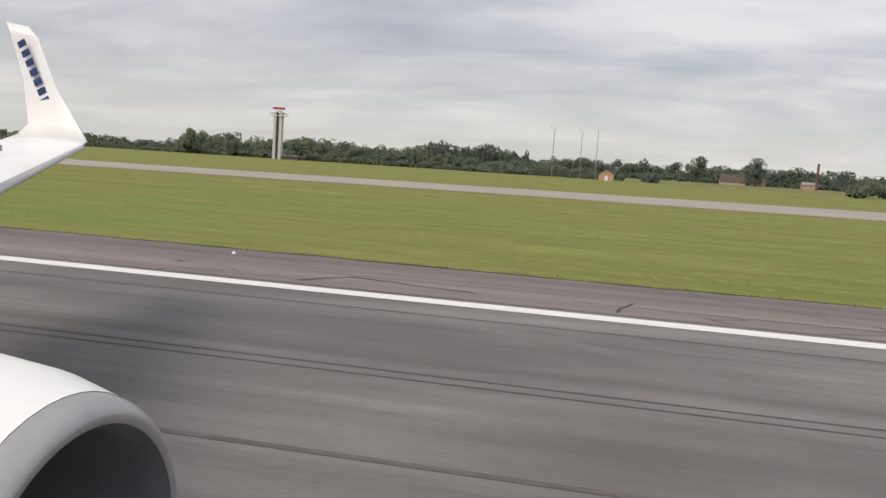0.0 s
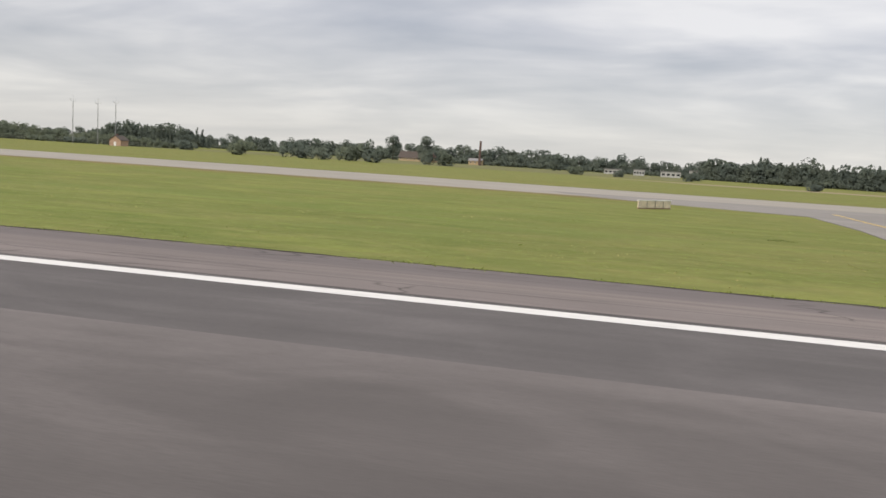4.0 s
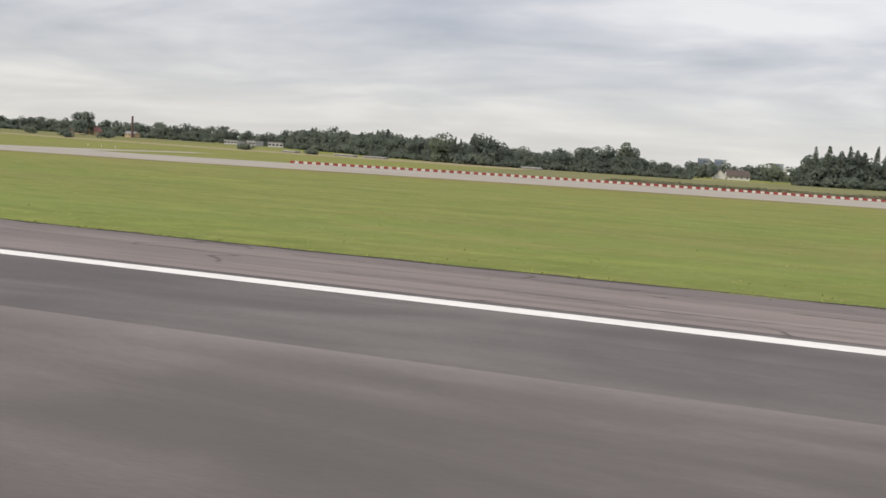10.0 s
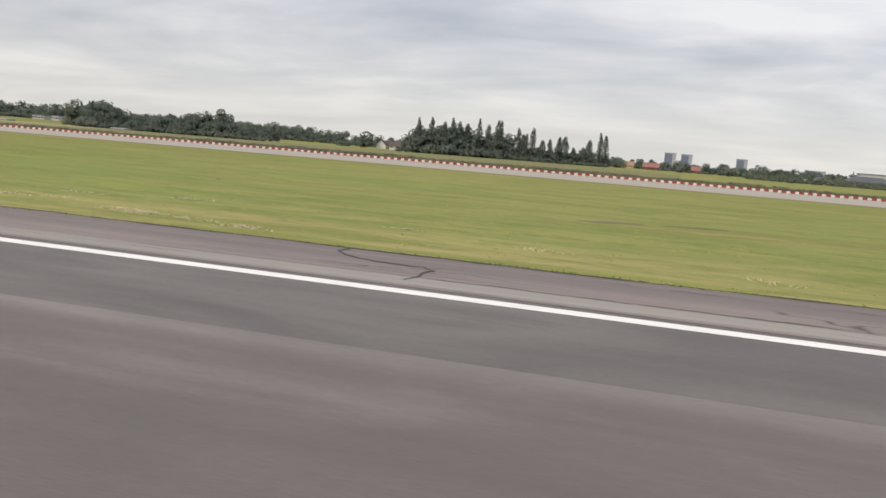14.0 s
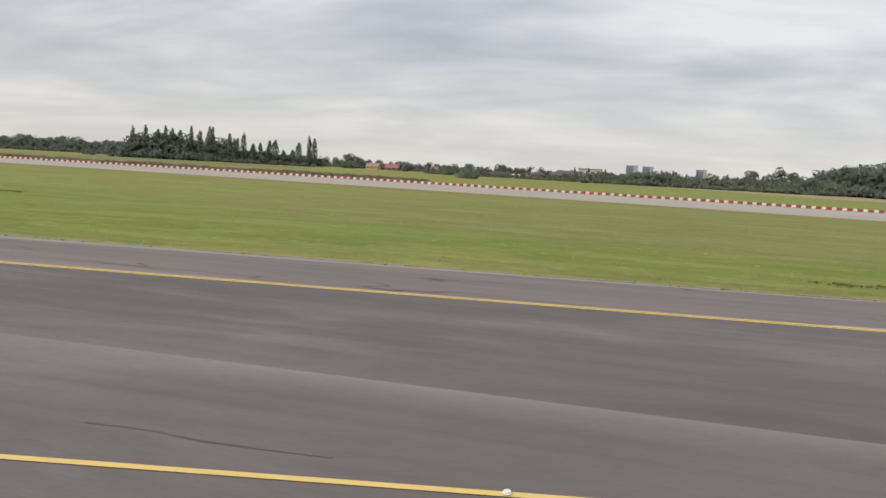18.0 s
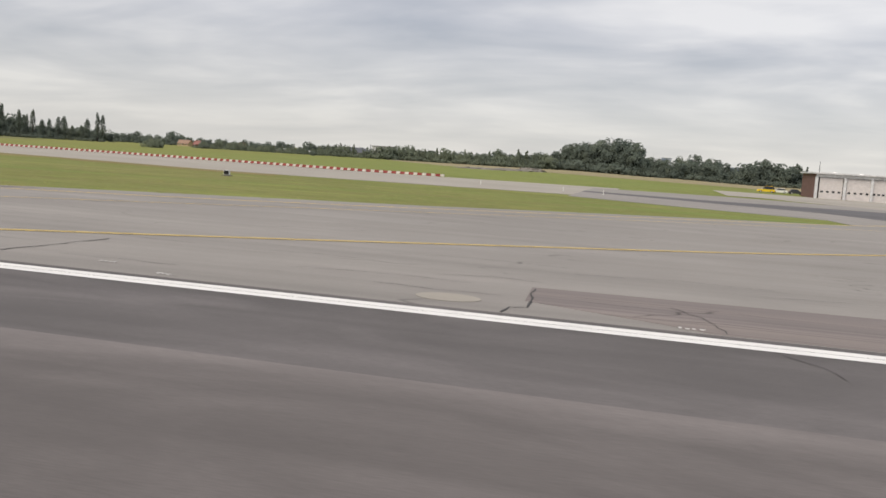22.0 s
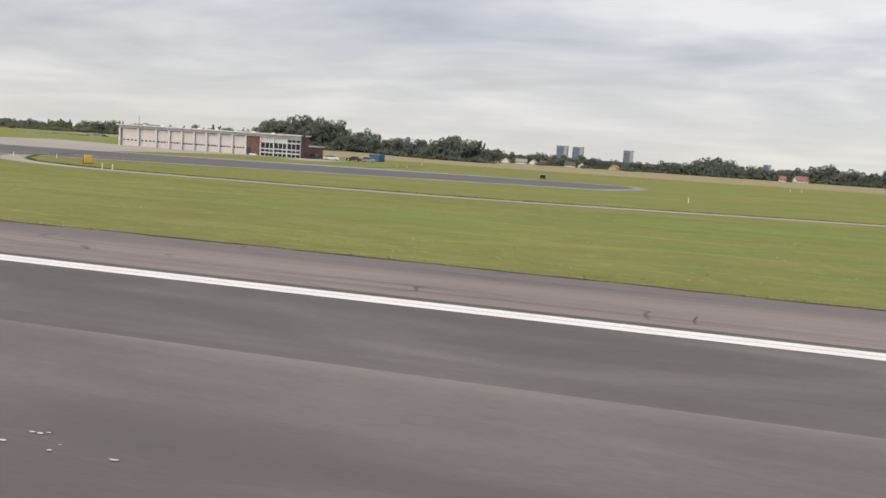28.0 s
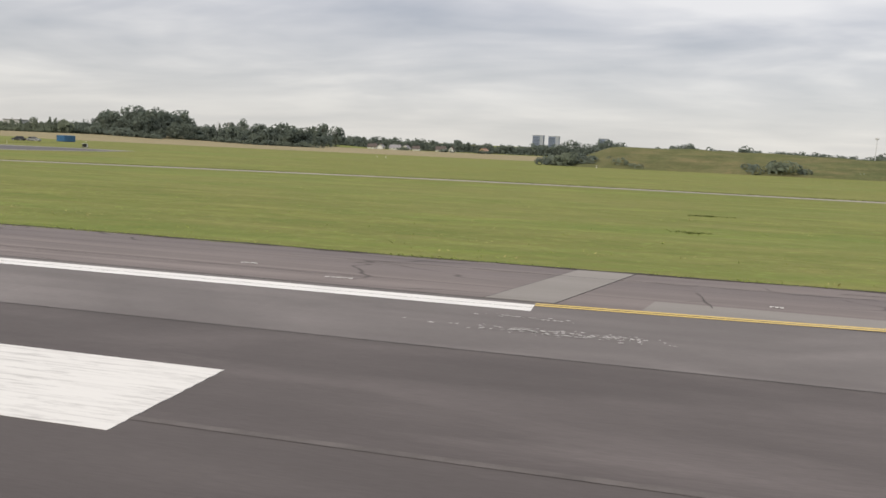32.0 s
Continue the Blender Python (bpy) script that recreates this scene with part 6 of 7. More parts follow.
def car(x, y, paint_mat, label, turn=0.0, van=False, z=None):
    c = thing("car", label, "car", x, y, turn, z=z)
    bm = bmesh.new()
    L, W = (1.4, 0.52) if van else (1.25, 0.5)
    prof = [(-L, 0.16), (-L, 0.46), (-L * 0.92, 0.52), (-L * 0.5, 0.54), (L * 0.45, 0.54), (L * 0.92, 0.46), (L, 0.36), (L, 0.16)]
    rings = [[bm.verts.new((px, s * W, pz)) for px, pz in prof] for s in (-1, 1)]
    n = len(prof)
    for i in range(n):
        bm.faces.new((rings[0][i], rings[1][i], rings[1][(i + 1) % n], rings[0][(i + 1) % n]))
    bm.faces.new(rings[0])
    bm.faces.new(rings[1][::-1])
    bmesh.ops.recalc_face_normals(bm, faces=bm.faces)
    part("body", bm, paint_mat, c)
    top = 1.05 if van else 0.84
    back = -L * 0.95 if van else -L * 0.72
    bm = bmesh.new()
    vs = [bm.verts.new(q) for q in ((back, -W + 0.03, 0.53), (L * 0.45, -W + 0.03, 0.53), (L * 0.15, -W * 0.78, top - 0.04), (back * 0.82, -W * 0.78, top - 0.04),
                                    (back, W - 0.03, 0.53), (L * 0.45, W - 0.03, 0.53), (L * 0.15, W * 0.78, top - 0.04), (back * 0.82, W * 0.78, top - 0.04))]
    for f in ((0, 1, 2, 3), (5, 4, 7, 6), (1, 5, 6, 2), (4, 0, 3, 7)):
        bm.faces.new([vs[i] for i in f])
    part("windows", bm, GLASS, c)
    part("cabin_roof", boxed(back * 0.86, L * 0.19, -W * 0.8, W * 0.8, top - 0.05, top, 0.02), paint_mat, c)
    for sx in (-0.62, 0.62):
        for sy in (-1, 1):
            bm = bmesh.new()
            cyl(bm, (sx * L, sy * (W - 0.12), 0.18), (sx * L, sy * (W + 0.02), 0.18), 0.18, 0.18, 14)
            wh = part("wheel", bm, BLACK, c)
            bm = bmesh.new()
            cyl(bm, (sx * L, sy * (W + 0.0), 0.18), (sx * L, sy * (W + 0.03), 0.18), 0.10, 0.10, 10)
            part("rim", bm, METAL_LIGHT, wh)
    for sy in (-0.36, 0.36):
        part("headlight", boxed(L - 0.03, L + 0.012, sy - 0.09, sy + 0.09, 0.36, 0.44), WHITE, c)
        part("tail_light", boxed(-L - 0.012, -L + 0.03, sy - 0.07, sy + 0.07, 0.38, 0.48), RED, c)
    return c


car(641.7, 146.6, YELLOW, "yellow airport service van parked by the station", 176, van=True)
car(643.9, 147.6, WHITE, "white car parked beside the fire station", 178)
car(646.6, 148.4, METAL_DARK, "dark car parked beside the fire station", 4)
car(683.4, 129.6, WHITE, "white estate car parked at the annex", 2)
car(685.4, 134.6, METAL_DARK, "dark green car parked beside the annex", 180)
car(687.6, 136.0, METAL_MID, "grey car parked beside the annex", 3)
car(680.7, 128.9, METAL_DARK, "black car parked at the station's end", 90)
box_c = thing("skip_container", "blue steel container on the grass", "container", 684.9, 147.6)
bm = boxed(-1.0, 1.0, -0.8, 2.4, 0.05, 1.3, 0.03)
part("body", bm, BLUE, box_c)
for i in range(5):
    part("rib", boxed(-0.95 + 0.45 * i, -0.87 + 0.45 * i, -0.86, -0.79, 0.1, 1.25), BLUE, box_c)
for s in (-0.75, 0.75):
    part("skid", boxed(s - 0.15, s + 0.15, -0.7, 2.3, -0.05, 0.06), METAL_DARK, box_c)
for i in range(7):
    part("rib", boxed(0.99, 1.05, -0.7 + 0.45 * i, -0.62 + 0.45 * i, 0.1, 1.25), BLUE, box_c)


# ---- airfield signs and posts ----
def ground_sign(x, y, w, h, turn, face, label, bars=True):
    s = thing("airfield_sign", label, "sign", x, y, turn)
    part("box", boxed(-w / 2, w / 2, -0.09, 0.09, 0.08, h, 0.015), METAL_LIGHT, s)
    fc = part("face", boxed(-w / 2 + 0.03, w / 2 - 0.03, -0.105, -0.088, 0.11, h - 0.03), face, s)
    if bars:
        for i, bx in enumerate((-0.22, -0.08, 0.06, 0.2)):
            part("marking", boxed(bx * w - 0.03, bx * w + 0.02, -0.112, -0.103, h * 0.35, h * (0.62 + 0.06 * (i % 2))), BLACK, fc)
    for sx in (-w * 0.35, w * 0.35):
        bm = bmesh.new()
        cyl(bm, (sx, 0, -0.05), (sx, 0, 0.12), 0.025)
        part("leg", bm, METAL_DARK, s)
    part("base_plate", boxed(-w * 0.7, w * 0.7, -0.28, 0.28, 0.0, 0.045), plain("weathered_base", (0.12, 0.11, 0.10)), s)
    return s


def marker(x, y, h, mat, label, r=0.05, disc=False, kind="marker_post"):
    p = thing(kind, label, "post", x, y)
    bm = bmesh.new()
    cyl(bm, (0, 0, -0.05), (0, 0, h * 0.86), r, r * 0.85, 10)
    part("post", bm, mat, p)
    bm = bmesh.new()
    bmesh.ops.create_uvsphere(bm, u_segments=10, v_segments=6, radius=r * 1.05, matrix=Matrix.Translation((0, 0, h * 0.88)) @ Matrix.Diagonal((1, 1, 1.2, 1)))
    part("cap", bm, WHITE if disc else mat, p)
    if disc:
        bm = bmesh.new()
        bmesh.ops.create_cone(bm, cap_ends=True, segments=20, radius1=0.36, radius2=0.33, depth=0.04, matrix=Matrix.Translation((0, 0, 0.02)))
        part("foot_ring", bm, DIRT, p, "ring of bare earth round the foot")
    return p


def back_board(x, y, w, h, turn, label):
    """The cream back of a row of airfield sign panels."""
    b = thing("sign_board", label, "sign", x, y, turn)
    n = 4
    for i in range(n):
        x0 = -w / 2 + w * i / n
        part("panel", boxed(x0 + 0.02, x0 + w / n - 0.02, -0.05, 0.05, 0.10, h), CREAM, b)
        bm = bmesh.new()
        cyl(bm, (x0 + 0.02, -0.055, -0.05), (x0 + 0.02, -0.055, h), 0.014)
        part("post", bm, TILE_BROWN, b)
    part("top_rail", boxed(-w / 2 - 0.02, w / 2 + 0.02, -0.09, 0.09, h, h + 0.05), PLASTER, b)
    part("foot_rail", boxed(-w / 2, w / 2, -0.06, 0.06, 0.03, 0.09), TILE_PALE, b)
    return b


ground_sign(192.3, 23.0, 0.55, 0.50, 62, YELLOW, "yellow airfield sign box with black marks")
marker(191.6, 23.1, 0.16, ORANGE, "low orange marker beside the sign", 0.05)
ground_sign(747.2, 23.1, 0.32, 0.54, 78, YELLOW, "slim yellow airfield sign box with pale sides", bars=False)
marker(747.6, 22.9, 0.2, ORANGE, "short orange marker beside the sign", 0.035)
ground_sign(693.5, 55.6, 0.55, 0.66, 40, YELLOW, "cream and yellow airfield cabinet sign", bars=False)
marker(692.9, 55.8, 0.4, ORANGE, "short orange marker beside the cabinet", 0.07)
ground_sign(594.5, 54.0, 0.42, 0.4, 0, BLACK, "small black airfield distance sign")
ground_sign(721.7, 106.2, 0.8, 0.6, 0, BLACK, "small black and white airfield sign")
back_board(180.8, 49.4, 3.1, 0.5, 15, "row of cream sign panels on brown posts")
back_board(136.5, 51.6, 3.2, 0.5, 53, "row of pale sign panels with an orange foot")
marker(176.1, 44.0, 0.35, ORANGE, "orange post in the grass by the exit", 0.06)
back_board(661.5, 36.6, 2.8, 0.60, -43, "row of cream sign panels on brown posts")
marker(659.9, 37.1, 0.42, ORANGE, "orange post beside the sign panels", 0.08)
marker(451.7, 24.6, 0.52, PLASTER, "white rounded post in a ring of bare earth", 0.085, True)
for x, y in ((608.4, 75.3), (616.1, 74.2), (619.7, 72.3), (683.8, 58.9), (686.1, 61.2), (700.5, 47.9), (700.9, 48.4), (699.9, 113.5), (701.2, 114), (696.1, 140), (829.9, 154), (832.2, 158), (756.1, 138), (757.7, 138), (793.8, 138), (738.1, 68.5),
             (250.4, 103.5), (252.4, 104), (248.5, 103)):
    marker(x, y, 0.40, PLASTER, "thin white marker post in the grass", 0.035)
for x in (-17.8, 77.0, 252.6, 291.9, 363.0, 641.8):
    yy = 16.3 if int(x) % 2 else 15.2
    lamp = thing("edge_light", "small flush white runway edge light", "airfield light", x, yy, z=0.0, group="runway edge lights")
    bm = bmesh.new()
    bmesh.ops.create_cone(bm, cap_ends=True, segments=14, radius1=0.055, radius2=0.045, depth=0.016, matrix=Matrix.Translation((0, 0, 0.008)))
    part("base", bm, WHITE, lamp)
    bm = bmesh.new()
    bmesh.ops.create_uvsphere(bm, u_segments=10, v_segments=5, radius=0.03, matrix=Matrix.Translation((0, 0, 0.02)))
    part("lens", bm, WHITE, lamp)
flood = thing("lighting_mast", "tall slender lighting mast on the horizon", "mast", 838.3, 151)
bm = bmesh.new()
cyl(bm, (0, 0, -0.3), (0, 0, 6.7), 0.09, 0.05, 8)
part("pole", bm, METAL_LIGHT, flood)
part("lamp_head", boxed(-0.3, 0.3, -0.15, 0.15, 6.6, 6.9, 0.03), METAL_LIGHT, flood)
for x, y in ((618, 330), (622, 332)):
    pyl = thing("pylon", "distant grey lattice power pylon", "pylon", x, y)
    bm = bmesh.new()
    for sx in (-1, 1):
        for sy in (-1, 1):
            cyl(bm, (sx * 0.8, sy * 0.8, -1), (sx * 0.1, sy * 0.1, 8.2), 0.05, 0.04, 5)
    part("frame", bm, METAL_LIGHT, pyl)
    bm = bmesh.new()
    for z in (6.2, 7.4):
        cyl(bm, (-1.3, 0, z), (1.3, 0, z), 0.05, 0.05, 5)
    part("crossarm", bm, METAL_LIGHT, pyl)

# grass-covered bunker mound
xs = np.linspace(783, 880, 70)
ys = np.linspace(140, 185, 26)
vs, fs = [], []
for j, y in enumerate(ys):
    for i, x in enumerate(xs):
        rise = min(max((x - 787) / 9.0, 0), 1) * min(max((y - 142) / 7.0, 0), 1) * min(max((185 - y) / 8, 0), 1) * min(max((880 - x) / 25, 0), 1)
        h = 3.3 * rise ** 0.8 * (1 - 0.006 * max(x - 815, 0)) + 0.35 * noise.noise((x * 0.16, y * 0.2, 3)) * rise
        vs.append((x, y, ground_z(x, y) - 0.06 + h * 1.12))
        if i and j:
            n = len(xs)
            fs.append(((j - 1) * n + i - 1, (j - 1) * n + i, j * n + i, j * n + i - 1))
structure(raw("bunker_mound", vs, fs, grass_mat("rough_mound_grass", (0.100, 0.108, 0.050), (0.22, 0.175, 0.095), 0.95)), "long grass-covered earth mound with scrub", "mound")
rng = np.random.default_rng(31)
for k, (x, y, h, w, lab) in enumerate(((785.5, 144.5, 2.3, 4.6, "dark bush at the mound's foot"), (788.5, 143.5, 2.7, 4.4, "dark bush at the mound's foot"), (792.0, 145.0, 2.6, 4.4, "green bush climbing the mound's end"), (796.5, 146.0, 2.2, 4.0, "green bush climbing the mound's end"), (818.8, 143.6, 2.2, 4.2, "broad dark green bush on the mound"), (822.5, 143.5, 2.6, 4.6, "broad dark green bush on the mound"), (826.5, 144, 1.5, 3.2, "dark green bush on the mound"),
                                       (835, 145, 1.4, 3.0, "small bush on the mound"), (812, 152, 1.3, 2.6, "small bush on the mound's crest"), (800, 143.5, 1.2, 3.0, "low green bush on the mound"))):
    b = tagged(new("bush"), label=lab, category="bush")
    b.location = (x, y, ground_z(x, y) - 0.05 + (2.6 if y > 150 else 0))
    leaf_mesh("foliage", crown(rng, "bush", h, w, 900, 0.2), LEAF if k % 2 else LEAF_DARK, b)
for k, (x, y, h, w) in enumerate(((38.9, 187, 4.0, 6.2), (45.6, 204, 4.7, 6.6), (53.2, 203, 3.9, 7.5), (61, 207, 5.3, 6.0), (67, 208, 4.8, 6.0), (73.8, 238, 5.1, 4.9), (78.2, 241, 5.0, 5.4), (107.8, 272, 6.8, 5.8), (-4, 233, 3.0, 5), (118, 236, 2.8, 3.6), (130, 238, 2.2, 3), (-40, 229, 2.2, 6), (-52, 229, 2.0, 6), (150, 235, 2.6, 4), (172, 190, 1.7, 2.6), (228, 186, 1.6, 2.8), (246, 186, 1.5, 2.4),
                                  (339.5, 268, 5.8, 6.8), (361.5, 271, 6.4, 7.5), (336, 262, 2.4, 4), (446, 300, 3.4, 5), (462, 300, 3.2, 5), (470, 302, 3.6, 6), (425, 296, 3.2, 5), (497, 190, 2.4, 4.4), (476, 250, 1.6, 3), (519, 242, 1.4, 2.6), (684, 395, 1.7, 5), (706, 395, 1.6, 6), (725, 395, 1.8, 6))):
    b = tagged(new("bush"), label="dark green bush standing in rough grass", category="bush")
    b.location = (x, y, ground_z(x, y) - 0.05)
    leaf_mesh("foliage", crown(rng, "bush", h, w, 700, 0.3), LEAF_DARK if k % 3 else LEAF, b)

# perimeter fence before the first wood
fence = tagged(new("perimeter_fence"), label="dark wire perimeter fence before the wood", category="fence")
WIRE = plain("fence_wire", (0.07, 0.075, 0.07), 0.8)
for i in range(80):
    x = -190 + 2.2 * i
    bm = bmesh.new()
    cyl(bm, (x, 231, -0.1), (x, 231, 1.25), 0.05, 0.05, 6)
    part("post", bm, WIRE, fence)
for z in (0.2, 0.45, 0.7, 0.95, 1.2):
    part("rail", boxed(-190, -16, 230.97, 231.03, z, z + 0.07), WIRE, fence)

# ---- blades and tufts of grass ----
TUFT = leaf_mat("grass_blades", (0.27, 0.32, 0.09), 0.15)
TUFT_DRY = leaf_mat("dry_grass_blades", (0.40, 0.36, 0.16), 0.15)
STRAW = leaf_mat("bleached_straw", (0.56, 0.52, 0.36), 0.2)
DARK_TUFT = leaf_mat("dark_weed", (0.12, 0.145, 0.04), 0.2)


def tufts(name, x, y, h, material, label, seed, spread=0.10, blades=5):
    rng = np.random.default_rng(seed)
    n = len(x) * blades
    cx, cy, hh = np.repeat(x, blades), np.repeat(y, blades), np.repeat(h, blades) * rng.uniform(0.6, 1.2, n)
    bx, by = cx + rng.normal(0, spread, n), cy + rng.normal(0, spread, n)
    a = rng.uniform(0, 6.283, n)
    w = 0.012 + 0.02 * rng.random(n)
    lx, ly = rng.normal(0, 1.5, n) * hh, rng.normal(0, 1.5, n) * hh
    z = np.array([ground_z(p, r) for p, r in zip(bx, by)]) - 0.005
    v = np.stack([np.stack([bx - w * np.cos(a), by - w * np.sin(a), z], 1), np.stack([bx + w * np.cos(a), by + w * np.sin(a), z], 1), np.stack([bx + lx, by + ly, z + hh], 1)], 1).reshape(-1, 3)
    me = bpy.data.meshes.new(name)
    me.vertices.add(len(v))
    me.vertices.foreach_set("co", v.astype(np.float32).ravel())
    me.loops.add(len(v))
    me.loops.foreach_set("vertex_index", np.arange(len(v), dtype=np.int32))
    me.polygons.add(n)
    me.polygons.foreach_set("loop_start", np.arange(0, len(v), 3, dtype=np.int32))
    me.update(calc_edges=True)
    me.materials.append(material)
    return tagged(new(name, me), label=label, category="grass", kind="stuff")


rng = np.random.default_rng(5)


def edge_of(x):
    return np.interp(x, [-60, 140, 143.5, 145.6, 170.5, 172, 512, 520, 532, 545, 556, 569.7, 582.6, 597.2, 613.7, 630, 634, 637, 900], [17.1, 17.1, 17.3, 22, 20, 17.1, 17.1, 17.4, 18.5, 19.7, 21.3, 23.9, 25.7, 29.6, 37, 46, 19, 17.1, 17.1])


def clear(x):
    return ~((x > 144) & (x < 172)) & ~((x > 612) & (x < 640))


ex = rng.uniform(-30, 830, 8000)
ex = ex[clear(ex)]
tufts("grass_edge", ex, edge_of(ex) + np.abs(rng.normal(0, 0.12, len(ex))) - 0.05, rng.uniform(0.025, 0.075, len(ex)), TUFT, "fringe of long grass along the paving", 6)
TIP = [(637.6, 17.05), (635.6, 17.4), (634.15, 18.05), (633.6, 18.85), (633.65, 20.2), (634.6, 24), (639.3, 29.9), (651.9, 42.9), (677.3, 60), (692.9, 67.5)]
run = np.concatenate([[0], np.cumsum([math.hypot(b[0] - a[0], b[1] - a[1]) for a, b in zip(TIP, TIP[1:])])])
ts = rng.uniform(0, 1, 1500) ** 1.5 * run[-1]
tx, ty = np.interp(ts, run, [q[0] for q in TIP]), np.interp(ts, run, [q[1] for q in TIP])
tufts("grass_edge", tx + rng.normal(0.04, 0.07, len(tx)), ty + rng.normal(0.03, 0.07, len(tx)), rng.uniform(0.025, 0.065, len(tx)), TUFT, "fringe of long grass round the tip of the lawn", 16)
gx = rng.uniform(-30, 830, 7000)
gx = gx[clear(gx)]
gy = edge_of(gx) + 0.1 + 22 * rng.random(len(gx)) ** 1.6
tufts("grass_tufts", gx, gy, rng.uniform(0.015, 0.04, len(gx)), TUFT, "short tufts in the mown grass", 7, 0.16)
gx = rng.uniform(-30, 830, 2200)
gx = gx[clear(gx)]
gy = edge_of(gx) + 0.1 + 26 * rng.random(len(gx)) ** 1.3
tufts("dry_tufts", gx, gy, rng.uniform(0.02, 0.05, len(gx)), TUFT_DRY, "dry straw-coloured tufts in the mown grass", 8, 0.2)
sx_, sy_ = [], []
for x, y, m in ((425.6, 20.3, 14), (427.0, 20.6, 10), (429.9, 19.5, 34), (431.0, 19.2, 30), (432.4, 19.0, 12), (434.0, 18.6, 34), (426.0, 22.6, 10), (429.0, 24.0, 12), (437.0, 22.0, 8), (441.0, 20.5, 10), (446.0, 19.2, 10)):
    sx_.append(x + rng.normal(0, 0.3, m))
    sy_.append(np.maximum(y + rng.normal(0, 0.09, m), 17.25))
sx_, sy_ = np.concatenate(sx_), np.concatenate(sy_)
tufts("straw_clumps", sx_, sy_, rng.uniform(0.03, 0.07, len(sx_)), STRAW, "pale bleached straw clumps beside the shoulder", 17, 0.12, 7)
wx, wy = [], []
for k in range(18):
    x, d = rng.uniform(-30, 830), 1 + 20 * rng.random()
    m = int(rng.integers(6, 26))
    wx.append(x + rng.normal(0, 0.5, m))
    wy.append(float(edge_of(x)) + d + rng.normal(0, 0.16, m))
for x, y, m in ((507.6, 17.9, 40), (508.6, 19.0, 60), (509.6, 18.6, 50), (548.7, 21.6, 60), (556.0, 23.4, 60), (651.6, 19.5, 50), (785.1, 17.3, 40), (297.9, 21.96, 30), (299.1, 22.73, 30), (258.2, 22.43, 30), (263.9, 22.22, 30), (265.2, 22.11, 30), (244.1, 27.1, 30), (251.2, 20.21, 30)):
    wx.append(x + rng.normal(0, 0.22, m // 2))
    wy.append(y + rng.normal(0, 0.12, m // 2))
wx, wy = np.concatenate(wx), np.concatenate(wy)
ok = clear(wx)
tufts("weed_clumps", wx[ok], wy[ok], rng.uniform(0.03, 0.08, ok.sum()), DARK_TUFT, "dark green weed clumps in the grass", 9, 0.1, 7)

px_ = rng.uniform(676, 960, 5200)
py_ = np.interp(px_, [q[0] for q in PATH_LINE], [q[1] for q in PATH_LINE]) + 1.25 + np.abs(rng.normal(0, 0.15, len(px_)))
tufts("path_verge", px_, py_, rng.uniform(0.05, 0.12, len(px_)), DARK_TUFT, "row of dark grass blades along the service path", 31, 0.12)

# dandelions in the grass
vs, fs = [], []
for x0, y0, n in ((762, 17.4, 40), (768.6, 20.4, 50), (765.8, 21.5, 40), (757.1, 18.9, 30), (770.2, 23.4, 40), (654, 18.3, 60), (700, 18.0, 40), (678, 18.5, 30), (292, 18.4, 30), (440, 18.8, 40), (786, 18.6, 30), (731, 19, 30), (480, 18.6, 30)):
    for k in range(n // 2):
        x, y, r, o = x0 + rng.normal(0, 1.6), max(y0 + rng.normal(0, 0.9), 17.3), rng.uniform(0.008, 0.016), len(vs)
        vs += [(x + r * math.cos(a * 1.047), y + r * math.sin(a * 1.047), ground_z(x, y) + 0.05) for a in range(6)]
        fs.append(tuple(range(o, o + 6)))
tagged(raw("dandelions", vs, fs, plain("yellow_petals", (0.75, 0.58, 0.04), 0.8)), label="yellow dandelion heads scattered in the grass", category="flowers", kind="stuff")
# dry fringe of grass along the entry
rj = random.Random(23)
fx = [505 + 0.8 * i for i in range(118)]
lo = [(x, float(edge_of(x)) - 0.02) for x in fx]
hi = [(x, float(edge_of(x)) + rj.uniform(0.25, 1.1)) for x in fx]
vs = [(x, y, ground_z(x, y) + 0.006) for p in zip(lo, hi) for x, y in p]
structure(raw("dry_fringe", vs, [(2 * i, 2 * i + 2, 2 * i + 3, 2 * i + 1) for i in range(len(fx) - 1)], DRY_GRASS), "dry yellow fringe of grass along the paving", "dry grass")

# ---- the airliner's wing and engine, beside the starting point ----
AIR_WHITE = Mat("glossy_white_aircraft_paint", 0.32)
AIR_WHITE.color(AIR_WHITE.ramp(AIR_WHITE.noise(2.0, 5), [(0.3, (0.74, 0.73, 0.72)), (0.7, (0.82, 0.81, 0.80))]))
AIR_WHITE = AIR_WHITE.m
AIR_GREY = plain("brushed_inlet_metal", (0.42, 0.41, 0.41), 0.32, 0.55, vary=0.08)
AIR_DARK = plain("dark_fan_duct", (0.16, 0.165, 0.18), 0.5)
AIR_BLUE = plain("dark_blue_marking", (0.03, 0.05, 0.16), 0.5)
plane = tagged(new("aircraft_wing"), label="white airliner wing with upturned winglet and engine", category="aircraft wing")


def loft(sections, close=True):
    bm = bmesh.new()
    rings = [[bm.verts.new(p) for p in s] for s in sections]
    n = len(rings[0])
    for a, b in zip(rings, rings[1:]):
        for i in range(n):
            bm.faces.new((a[i], a[(i + 1) % n], b[(i + 1) % n], b[i]))
    if close:
        bm.faces.new(rings[0])
        bm.faces.new(rings[-1][::-1])
    bmesh.ops.recalc_face_normals(bm, faces=bm.faces)
    for f in bm.faces:
        f.smooth = len(f.verts) == 4
    return bm


